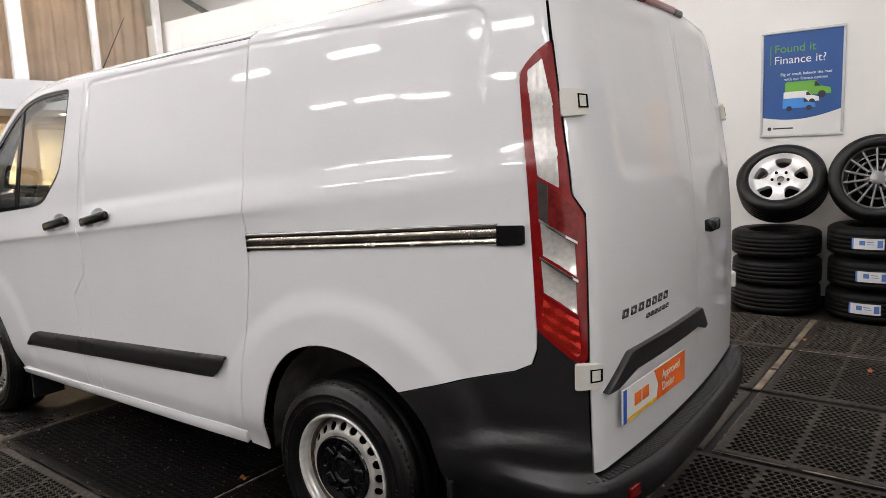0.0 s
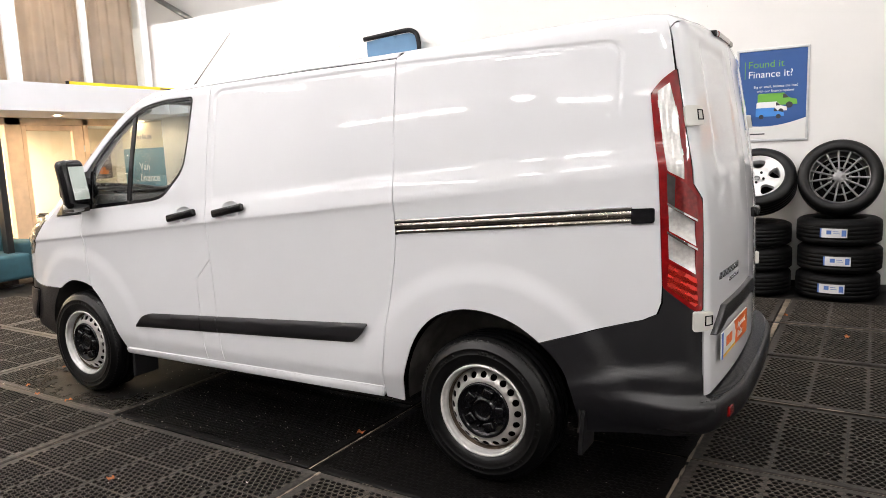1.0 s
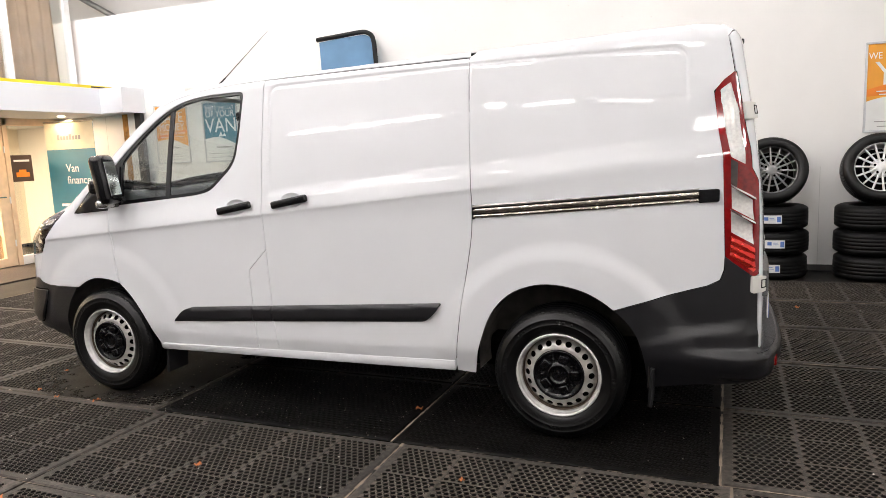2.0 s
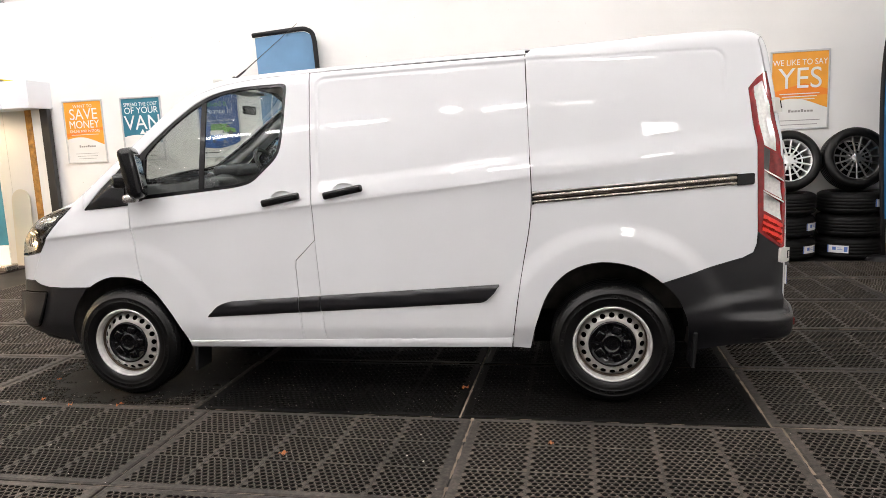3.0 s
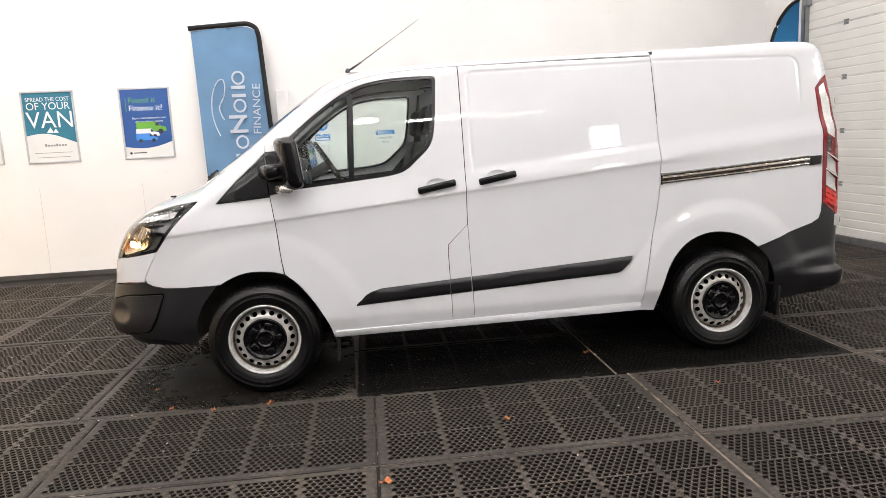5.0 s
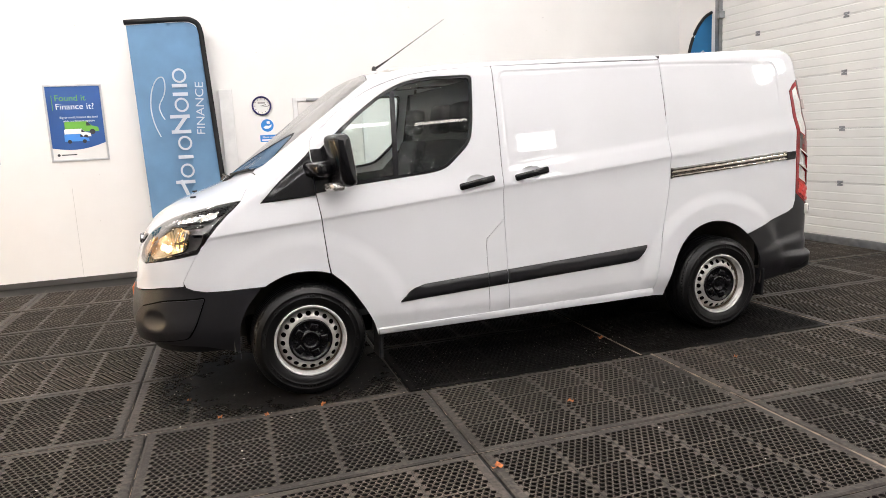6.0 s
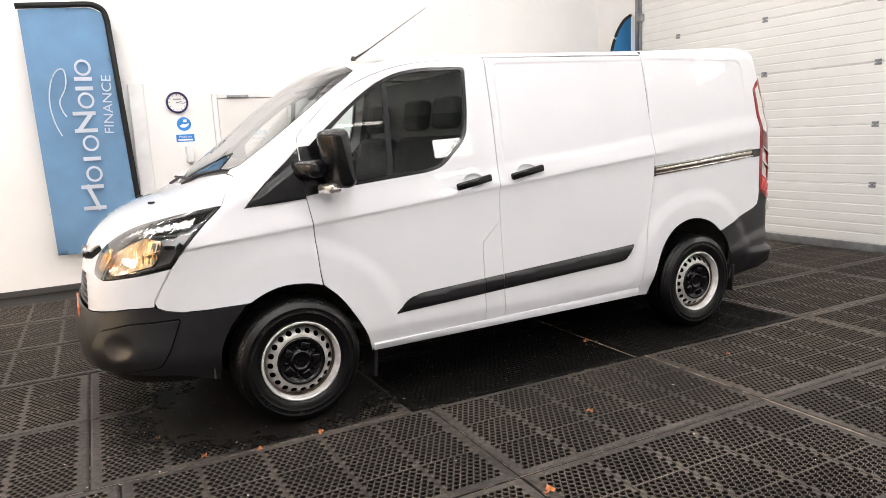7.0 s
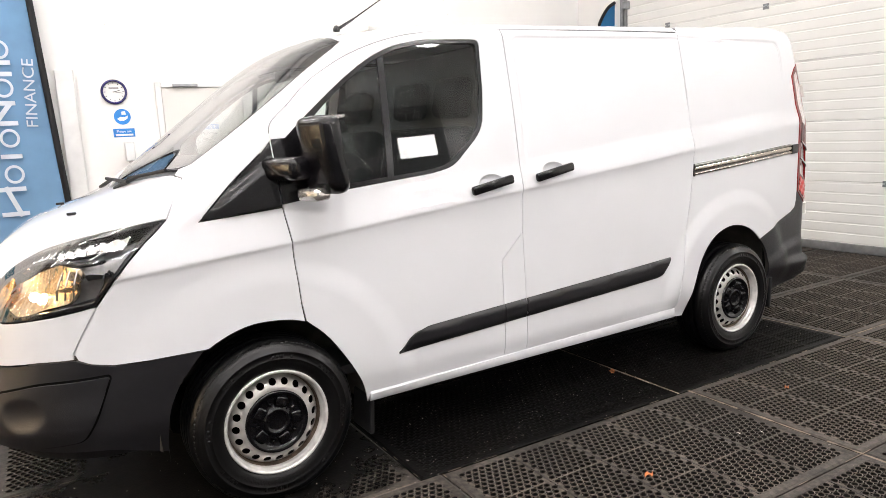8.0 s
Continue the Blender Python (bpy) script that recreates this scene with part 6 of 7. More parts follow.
def field(t, pts, mat, y=-0.0082):
    o = part("print_field", plate_bm(pts, -0.0008), mat, t)
    o.location.y = y
    return o


def save_poster(x0, x1, z0, z1):
    t, w, h = poster(x0, x1, z0, z1, "orange and white framed poster about saving money")
    fill(t, w, h, ORANGE)
    field(t, wave(w, -0.10, -0.16, h, 0.05), PAPER)
    field(t, [(-w, -0.02), (w, 0.06), (w, 0.02), (-w, -0.07)], PRINT_DEEP)
    line(t, "WANT TO", 0.062, 0.0, h - 0.085, PAPER, "CENTER")
    line(t, "SAVE", 0.215, 0.0, h - 0.245, PRINT_WHITE, "CENTER", 0.92)
    line(t, "MONEY", 0.150, 0.0, h - 0.365, PRINT_WHITE, "CENTER", 0.90)
    line(t, "ONLINE AND IN STORE", 0.052, 0.0, h - 0.425, PAPER, "CENTER", 0.84)
    bar_rows(t, PAPER, 0, h - 0.455, 0.42, 1, 0.02)
    LOGO_SHAPE(t, 0.02, -0.215, 0.26, PRINT_GREY)
    bar_rows(t, PRINT_GREY, 0, -0.30, 0.36, 3, 0.035, 0.005)


def cost_poster(x0, x1, z0, z1):
    t, w, h = poster(x0, x1, z0, z1, "teal and white framed poster about spreading the cost")
    fill(t, w, h, TEAL)
    field(t, wave(w, -0.10, -0.17, h, 0.05), PAPER)
    field(t, [(-0.05, -0.07), (0.0, 0.0), (0.03, -0.06), (0.06, -0.02), (0.09, -0.07)], PRINT_WHITE)
    line(t, "SPREAD THE COST", 0.070, 0.0, h - 0.105, PRINT_WHITE, "CENTER", 0.86)
    line(t, "OF YOUR", 0.125, 0.0, h - 0.205, PRINT_WHITE, "CENTER", 0.95)
    line(t, "VAN", 0.285, 0.0, h - 0.425, PRINT_WHITE, "CENTER", 0.95)
    LOGO_SHAPE(t, 0.04, -0.235, 0.26, PRINT_GREY)
    bar_rows(t, PRINT_GREY, 0, -0.31, 0.44, 2, 0.055, 0.006)


def found_poster(x0, x1, z0, z1, label):
    t, w, h = poster(x0, x1, z0, z1, label)
    fill(t, w, h, PAPER)
    n = 14
    field(t, [(-w, h)] + [(-w + 2 * w * i / n, -0.26 - 0.07 * math.sin(math.pi * (0.1 + 0.8 * i / n)) + 0.05 * (i / n)) for i in range(n + 1)] + [(w, h)], BLUE)
    part("side_rule", box_bm(-w + 0.055, -w + 0.061, -0.0108, -0.0095, h - 0.27, h - 0.10), PRINT_GREEN, t)
    line(t, "Found it", 0.096, -w + 0.085, h - 0.165, PRINT_GREEN, width=1.02)
    line(t, "Finance it?", 0.096, -w + 0.085, h - 0.262, PRINT_WHITE, width=1.02)
    line(t, "Big or small, balance the load", 0.034, 0.03, h - 0.365, PRINT_WHITE, "CENTER")
    line(t, "with our finance options", 0.034, 0.03, h - 0.408, PRINT_WHITE, "CENTER")
    drawn_van.k = 0.0
    drawn_van(t, -0.13, -0.135, 0.36, PRINT_GREEN)
    drawn_van(t, -0.14, -0.185, 0.28, PRINT_WHITE)
    drawn_van(t, -0.145, -0.235, 0.26, PRINT_SKY)
    o = part("logo_shape", lathe_bm([(0.0005, -0.001), (0.016, -0.001), (0.016, 0.001)], 16), PRINT_DARK, t)
    o.location = (-w + 0.06, -0.0095, -h + 0.055)
    bar_rows(t, PRINT_DARK, -w + 0.09, -h + 0.062, 0.16, 1, 0.03, 0.012, "left")


def yes_poster(x0, x1, z0, z1):
    t, w, h = poster(x0, x1, z0, z1, "orange and white framed poster above the tyres")
    fill(t, w, h, ORANGE)
    field(t, wave(w, -0.14, -0.18, h, 0.06), PAPER)
    field(t, [(-w, -0.02), (0.05, 0.08), (w, 0.00), (w, -0.06), (-w, -0.09)], PRINT_DEEP)
    line(t, "WE LIKE TO SAY", 0.094, 0.0, h - 0.150, PRINT_WHITE, "CENTER", 0.86)
    line(t, "YES", 0.340, 0.0, h - 0.415, PRINT_WHITE, "CENTER", 0.92)
    bar_rows(t, PAPER, 0, h - 0.475, 0.44, 3, 0.032, 0.010)
    LOGO_SHAPE(t, 0.02, -0.255, 0.28, PRINT_GREY)
    bar_rows(t, PRINT_GREY, 0, -0.345, 0.46, 2, 0.05, 0.008)


save_poster(-4.222, -3.603, 1.436, 2.313)
cost_poster(-3.331, -2.713, 1.432, 2.311)
found_poster(-2.187, -1.573, 1.428, 2.308, "blue framed finance poster with three drawn vans")
found_poster(3.297, 3.955, 1.458, 2.374, "blue framed finance poster above the tyre stacks")
yes_poster(5.130, 5.789, 1.456, 2.374)


def wall_clock():
    t = thing("wall_clock", 0.235, 5.146, 1.99, "round white wall clock with a dark blue rim", "clock")
    part("face", lathe_bm([(0.0005, -0.012), (0.10, -0.012), (0.10, -0.002)], 40), PAPER, t)
    part("rim", lathe_bm([(0.098, -0.004), (0.100, -0.028), (0.110, -0.036), (0.121, -0.026), (0.122, -0.002)], 48), material("navy_rim", (0.015, 0.012, 0.10), 0.25, coat=0.6), t, "", True)
    for i in range(12):
        m_ = part("hour_mark", box_bm(-0.003, 0.003, -0.0145, -0.0122, 0.078, 0.094), PRINT_DARK, t)
        m_.matrix_basis = pose(0, 0, 0, 0, i * 30, 0)
    for length, ang, wdt in ((0.055, 75, 0.006), (0.080, 100, 0.004)):
        hd = part("clock_needle", box_bm(-wdt / 2, wdt / 2, -0.0175, -0.0155, -0.012, length), PRINT_DARK, t)
        hd.matrix_basis = pose(0, 0, 0, 0, ang, 0)
    part("dial_print", box_bm(-0.045, 0.045, -0.0138, -0.0122, 0.028, 0.045), PRINT_GREY, t)


wall_clock()
SIGN_BLUE = material("sign_blue", (0.02, 0.22, 0.62), 0.4)


def hygiene_signs():
    t = thing("round_sign", 0.285, 5.146, 1.745, "round blue sign showing an open palm, on the wall", "sign")
    part("disc", lathe_bm([(0.0005, -0.004), (0.078, -0.004), (0.078, -0.0005)], 40), SIGN_BLUE, t)
    o = part("palm_print", plate_bm([(-0.05, -0.02), (-0.02, 0.0), (0.02, -0.005), (0.055, 0.012), (0.045, -0.02), (0.01, -0.04), (-0.03, -0.04)], -0.0012), PRINT_WHITE, t)
    o.location.y = -0.0042
    o = part("bottle_print", plate_bm([(-0.005, 0.02), (-0.005, 0.05), (0.03, 0.055), (0.035, 0.02)], -0.0012), PRINT_WHITE, t)
    o.location.y = -0.0042
    t = thing("wall_sign", 0.285, 5.146, 1.585, "small blue wall sign about sanitising", "sign")
    part("plate", box_bm(-0.10, 0.10, -0.005, -0.0005, -0.042, 0.042), SIGN_BLUE, t)
    words("sign_words", "Please use", 0.034, 0, -0.0056, 0.004, PRINT_WHITE, t, align="CENTER", depth=0.0005)
    part("small_print", box_bm(-0.082, 0.082, -0.0064, -0.0054, -0.030, -0.012), PRINT_WHITE, t)
    t = thing("soap_dispenser", 0.31, 5.146, 1.40, "small white wall dispenser", "dispenser")
    part("body", box_bm(-0.045, 0.045, -0.09, -0.0005, -0.10, 0.09, 0.015, 3), material("dispenser_plastic", (0.75, 0.76, 0.76), 0.35), t, "", True)
    part("nozzle", box_bm(-0.02, 0.02, -0.085, -0.045, -0.125, -0.10, 0.006, 2), PRINT_GREY, t)


hygiene_signs()
TRIM = material("white_trim", (0.80, 0.80, 0.79), 0.45)


def wall_extras():
    t = thing("wall_trunking", -0.19, 5.146, 0.0, "white boxed vertical trunking on the wall", "trunking")
    part("cover", box_bm(-0.08, 0.075, -0.05, -0.001, 0.0, 2.20, 0.006, 2), TRIM, t)
    part("edge_strip", box_bm(0.075, 0.085, -0.055, -0.001, 0.0, 2.20, 0.002, 1), PAPER, t)
    d = tagged(thing("door_2", 1.09, 5.146, 0.0, "", ""), "plain pale flush door in the white wall", "door", kind="structure")
    part("door_leaf", box_bm(-0.41, 0.41, -0.030, -0.001, 0.005, 2.02, 0.003, 1), material("door_leaf_paint", (0.76, 0.745, 0.71), 0.5, 0, 0.05, 2.0), d)
    fr = bmesh.new()
    add_box(fr, -0.47, -0.415, -0.045, -0.001, 0, 2.08, 0.004, 1)
    add_box(fr, 0.415, 0.47, -0.045, -0.001, 0, 2.08, 0.004, 1)
    add_box(fr, -0.415, 0.415, -0.045, -0.001, 2.025, 2.08, 0.004, 1)
    part("door_frame", fr, TRIM, d)
    part("door_closer", box_bm(-0.30, -0.05, -0.075, -0.045, 2.03, 2.06, 0.006, 2), GREY_METAL, d)
    part("door_handle", tube_bm([(0.34, -0.03, 1.02), (0.34, -0.08, 1.02), (0.24, -0.085, 1.02)], 0.009, 10), ALU, d)
    t = thing("notice_sign", 1.10, 5.11, 1.53, "small blue and white notice on the door", "sign")
    part("plate", box_bm(-0.125, 0.125, -0.005, -0.0005, -0.11, 0.11), PAPER, t)
    part("heading", box_bm(-0.123, 0.123, -0.0062, -0.005, 0.055, 0.108), SIGN_BLUE, t)
    words("sign_words", "NOTICE", 0.052, 0, -0.0068, 0.062, PRINT_WHITE, t, align="CENTER", depth=0.0004)
    words("sign_words", "EMPLOYEES", 0.036, 0, -0.0062, 0.000, PRINT_DARK, t, align="CENTER", depth=0.0004)
    words("sign_words", "ONLY", 0.036, 0, -0.0062, -0.056, PRINT_DARK, t, align="CENTER", depth=0.0004)
    # skirting and board joints
    sk = part("baseboard", box_bm(-4.4, 6.46, 5.128, 5.145, -0.015, 0.05, 0.003, 1), material("dark_skirting", (0.05, 0.048, 0.045), 0.6), None)
    tagged(sk, "low dark skirting along the white wall", "skirting", kind="structure")
    for x in (-5.2, -2.02, -3.25, -0.78, 2.45, 4.75):
        tagged(part("trim", box_bm(x - 0.002, x + 0.002, 5.1445, 5.150, 0.05, 1.12 if x != -5.2 else 3.6), material("joint_shade", (0.60, 0.59, 0.57), 0.7)), "narrow joint between wall boards", "joint", kind="structure")
    # chips and screw marks on the wall
    r = random.Random(11)
    verts, faces = [], []
    for _ in range(45):
        x, z = r.uniform(-5.4, 6.3), r.choice((r.uniform(0.5, 1.4), r.uniform(2.3, 3.4), r.uniform(1.0, 3.2)))
        n, a = r.randint(4, 6), r.uniform(0.003, 0.008)
        k = len(verts)
        for i in range(n):
            q = 2 * math.pi * i / n
            verts.append((x + a * r.uniform(0.5, 2.2) * math.cos(q), 5.1445, z + a * r.uniform(0.4, 1.0) * math.sin(q)))
        faces.append(tuple(range(k, k + n)))
    sc = mesh_from("wall_chips", verts, faces, material("chip_grey", (0.55, 0.53, 0.50), 0.8))
    tagged(sc, "small grey chips and scuffs in the wall paint", "paint chips", kind="stuff")


wall_extras()


# ---- advertising flags ----
def flag(name, outline, y, pole, label, colour, folds=0.012, sleeve=0.030):
    t = thing(name, 0, 0, 0, label, "flag", "advertising flags")
    pts = np.array(outline)
    c = pts.mean(0)
    v2, fs, rings = tri_fill(resample(pts, 0.04), [], 0.05)
    yy = y + folds * np.sin(v2[:, 0] * 9 + v2[:, 1] * 2.3) + folds * 1.4 * np.sin(v2[:, 0] * 3 - v2[:, 1] * 7) * sstep(1.6, 0.5, v2[:, 1])
    front = np.stack([v2[:, 0], yy, v2[:, 1]], 1)
    back = front + np.array((0, 0.003, 0))
    n = len(front)
    a, b, cc = front[fs[:, 0]], front[fs[:, 1]], front[fs[:, 2]]
    if np.cross(b - a, cc - a)[:, 1].sum() > 0:
        fs = fs[:, ::-1]
    faces = [tuple(f) for f in fs] + [tuple(n + i for i in f[::-1]) for f in fs]
    mesh_from("banner", np.vstack([front, back]), faces, colour, t, True)
    part("pole_sleeve", tube_bm(pole, sleeve, 10), BLACK_RUBBER, t, "black pole sleeve", True)
    return t


FLAG_BLUE = material("flag_cloth_blue", (0.125, 0.245, 0.40), 0.8, 0, 0.12, 4.0, 0.3, 200.0)
FLAG_CYAN = material("flag_cloth_cyan", (0.015, 0.16, 0.36), 0.75, 0, 0.12, 4.0, 0.3, 200.0)
f1 = flag("advertising_flag", [(-1.215, 2.945)] + curve([(-0.60, 2.985), (-0.52, 2.975), (-0.45, 2.93), (-0.42, 2.84)], 4) + [(-0.335, 1.06), (-0.31, 0.50), (-0.66, 0.39), (-1.165, 0.40)], 5.00,
          [(-1.235, 4.99, 2.975)] + [(x, 4.99, z) for x, z in curve([(-0.85, 3.00), (-0.58, 3.015), (-0.49, 3.0), (-0.425, 2.95), (-0.40, 2.85)], 5)] + [(-0.315, 4.99, 1.06), (-0.27, 4.98, 0.06)],
          "pale blue cloth advertising flag on a black pole beside the wall", FLAG_BLUE)
part("flag_foot", lathe_bm([(0.0005, 0.06), (0.16, 0.05), (0.19, 0.0), (0.0005, 0.0)], 28, "z"), BLACK_RUBBER, f1).location = (-0.27, 4.93, 0.0)
SILVER_PRINT = material("flag_print_silver", (0.55, 0.60, 0.66), 0.7)
# plain blocks in place of the lettered name, the word that follows in letters
for i, (a, b) in enumerate(((0.86, 1.13), (1.16, 1.33), (1.36, 1.46), (1.49, 1.66), (1.69, 1.91), (1.94, 2.11), (2.13, 2.27), (2.28, 2.45))):
    xo = -0.64 + (a - 0.86) * 0.017
    if i in (1, 3, 5, 7):
        o = part("name_block", lathe_bm([(0.36, -0.5), (0.5, -0.5), (0.5, 0.5), (0.36, 0.5)], 20, "y", True), SILVER_PRINT, f1)
        o.matrix_basis = pose(xo - 0.08, 4.968, (a + b) / 2) @ Matrix.Diagonal((0.16, 0.004, b - a, 1))
    else:
        wdt = 0.22 if i in (0, 4) else 0.17
        for z0 in ((a, b - 0.04) if i != 2 else ((a + b) / 2 - 0.02,)):
            part("name_block", box_bm(xo - wdt, xo, 4.966, 4.970, z0, z0 + 0.04), SILVER_PRINT, f1)
        if i in (0, 4):
            o = part("name_block", box_bm(-0.02, 0.02, 4.965, 4.969, -(b - a) * 0.55, (b - a) * 0.55), SILVER_PRINT, f1)
            o.matrix_basis = pose(xo - wdt / 2, 0, (a + b) / 2, 0, 38 if i == 4 else -20, 0)
words("flag_words", "FINANCE", 0.135, -0.470, 4.968, 1.66, SILVER_PRINT, f1, rx=90, ry=-87, rz=0, depth=0.002, width=1.12)
o = part("emblem_line", tube_bm([(a, 4.970, b) for a, b in curve([(-0.97, 1.66), (-1.02, 1.80), (-1.045, 1.98), (-1.02, 2.18), (-0.955, 2.32), (-0.885, 2.35), (-0.865, 2.27), (-0.885, 2.15), (-0.95, 2.02), (-0.935, 1.92), (-0.905, 1.86)], 5)], 0.008, 6), SILVER_PRINT, f1)
feather = curve([(6.13, 0.44), (6.09, 1.2), (6.075, 1.9), (6.11, 2.40), (6.21, 2.72), (6.36, 2.93), (6.50, 3.02)], 5)
f2 = flag("advertising_flag", feather + [(6.56, 2.90), (6.555, 1.2), (6.56, 0.66)], 4.42,
          [(6.15, 4.42, 0.05)] + [(x - 0.012, 4.42, z + 0.012) for x, z in feather],
          "bright blue feather flag on a black pole near the door track", FLAG_CYAN, sleeve=0.022)
part("flag_foot", lathe_bm([(0.0005, 0.06), (0.16, 0.05), (0.19, 0.0), (0.0005, 0.0)], 28, "z"), BLACK_RUBBER, f2).location = (6.16, 4.42, 0.0)
for i, (a, b) in enumerate(((1.20, 1.40), (1.43, 1.56), (1.59, 1.66), (1.69, 1.82), (1.85, 2.00), (2.03, 2.15), (2.18, 2.28), (2.31, 2.43))):
    if i in (1, 3, 5, 7):
        o = part("name_block", lathe_bm([(0.38, -0.5), (0.5, -0.5), (0.5, 0.5), (0.38, 0.5)], 20, "y", True), SILVER_PRINT, f2)
        o.matrix_basis = pose(6.44, 4.398, (a + b) / 2) @ Matrix.Diagonal((0.12, 0.004, b - a, 1))
    else:
        for z0 in (a, b - 0.025):
            part("name_block", box_bm(6.37, 6.37 + (0.16 if i in (0, 4) else 0.12), 4.396, 4.400, z0, z0 + 0.025), SILVER_PRINT, f2)
part("emblem_line", tube_bm([(x, 4.395, z) for x, z in curve([(6.22, 2.00), (6.205, 2.12), (6.215, 2.28), (6.26, 2.42), (6.32, 2.50), (6.345, 2.46), (6.33, 2.36), (6.28, 2.26), (6.285, 2.18), (6.31, 2.13)], 5)], 0.007, 6), SILVER_PRINT, f2)
bx = thing("wood_offcut", 6.33, 4.93, 0.0, "low brown wooden offcut lying by the wall", "wood offcut")
part("block", box_bm(-0.14, 0.13, -0.05, 0.05, 0.0, 0.10, 0.004, 1), material("raw_wood", (0.36, 0.22, 0.10), 0.7, 0, 0.3, 12.0), bx)


# ---- stacked tyres and wheels ----
def tyre_bm(R, W, r, seg=56):
    prof = [(r, 0.02), (r + 0.012, 0.004), (r + 0.03, 0.0), (R - 0.05, -0.006), (R - 0.02, 0.010), (R - 0.008, 0.022)]
    n = 5
    a0, a1 = 0.026, W - 0.026
    for k in range(n):
        y0, y1 = a0 + (a1 - a0) * k / n, a0 + (a1 - a0) * (k + 1) / n
        bulge = 0.006 * (1 - ((y0 + y1) / W - 1) ** 2)
        prof += [(R - 0.006 + bulge, y0 + 0.001), (R - 0.006 + bulge, y1 - 0.006), (R - 0.0082 + bulge, y1 - 0.005), (R - 0.0082 + bulge, y1 - 0.001)]
    prof += [(R - 0.008, W - 0.022), (R - 0.02, W - 0.010), (R - 0.05, W + 0.006), (r + 0.03, W), (r + 0.012, W - 0.004), (r, W - 0.02), (r + 0.02, W / 2)]
    return lathe_bm(prof, seg, "z", True)


STICKER = material("white_sticker", (0.78, 0.78, 0.78), 0.4)
STICKER_BLUE = material("sticker_blue", (0.10, 0.20, 0.55), 0.4)
base_tyre = thing("tyre", 0, 0, -50, "black road tyre lying flat in a stack", "tyre", "stacked tyres")
part("casing", tyre_bm(0.352, 0.248, 0.215), STACK_RUBBER, base_tyre, "", True)
rt = random.Random(3)
first = True
for cx, turns in ((3.52, None), (4.26, (-97, -92, -96)), (5.20, (-50, -42, None)), (5.93, (-128, None, -52))):
    for k in range(3):
        m = pose(cx + rt.uniform(-0.008, 0.008), 4.785 + rt.uniform(-0.006, 0.006), (0.255 if turns else 0.236) * k, 0, 0, rt.uniform(0, 360)) @ Matrix.Diagonal((1, 1, 1 if turns else 0.925, 1))
        if first:
            ty = base_tyre
            ty.matrix_world = m
            first = False
        else:
            ty = copy_thing(base_tyre, m)
        if turns and turns[k] is not None:
            a = radians(turns[k])
            bm = bmesh.new()
            for w0, w1, hh in ((-0.11, 0.11, 0.045),):
                n = 8
                vs = []
                for i in range(n + 1):
                    b = a + (w0 + (w1 - w0) * i / n) / 0.357
                    vs.append((bm.verts.new((0.3575 * math.cos(b), 0.3575 * math.sin(b), 0.124 - hh)), bm.verts.new((0.3575 * math.cos(b), 0.3575 * math.sin(b), 0.124 + hh))))
                for p, q in zip(vs, vs[1:]):
                    bm.faces.new((p[0], q[0], q[1], p[1]))
            lab = part("tyre_label", bm, STICKER, ty, "white paper tyre label")
            inv_ = m.inverted()
            here = Matrix.Translation(m.translation)
            lab.matrix_basis = inv_ @ here
            bm = bmesh.new()
            for x0, x1, z0, z1 in ((-0.110, -0.096, -0.045, 0.045), (-0.055, -0.015, -0.012, 0.026), (-0.005, 0.04, 0.012, 0.018), (0.0, 0.05, -0.006, -0.001), (0.065, 0.10, -0.030, 0.030)):
                b0, b1 = a + x0 / 0.357, a + x1 / 0.357
                q = [bm.verts.new((0.359 * math.cos(b), 0.359 * math.sin(b), 0.124 + z)) for b, z in ((b0, z0), (b1, z0), (b1, z1), (b0, z1))]
                bm.faces.new(q)
            o = part("label_print", bm, STICKER_BLUE, ty)
            o.matrix_basis = inv_ @ here

RIM_SILVER = material("alloy_silver", (0.80, 0.80, 0.80), 0.34, 0.6, 0.1, 20.0)
RIM_GREY = material("alloy_gunmetal", (0.20, 0.20, 0.20), 0.3, 0.9, 0.15, 20.0)


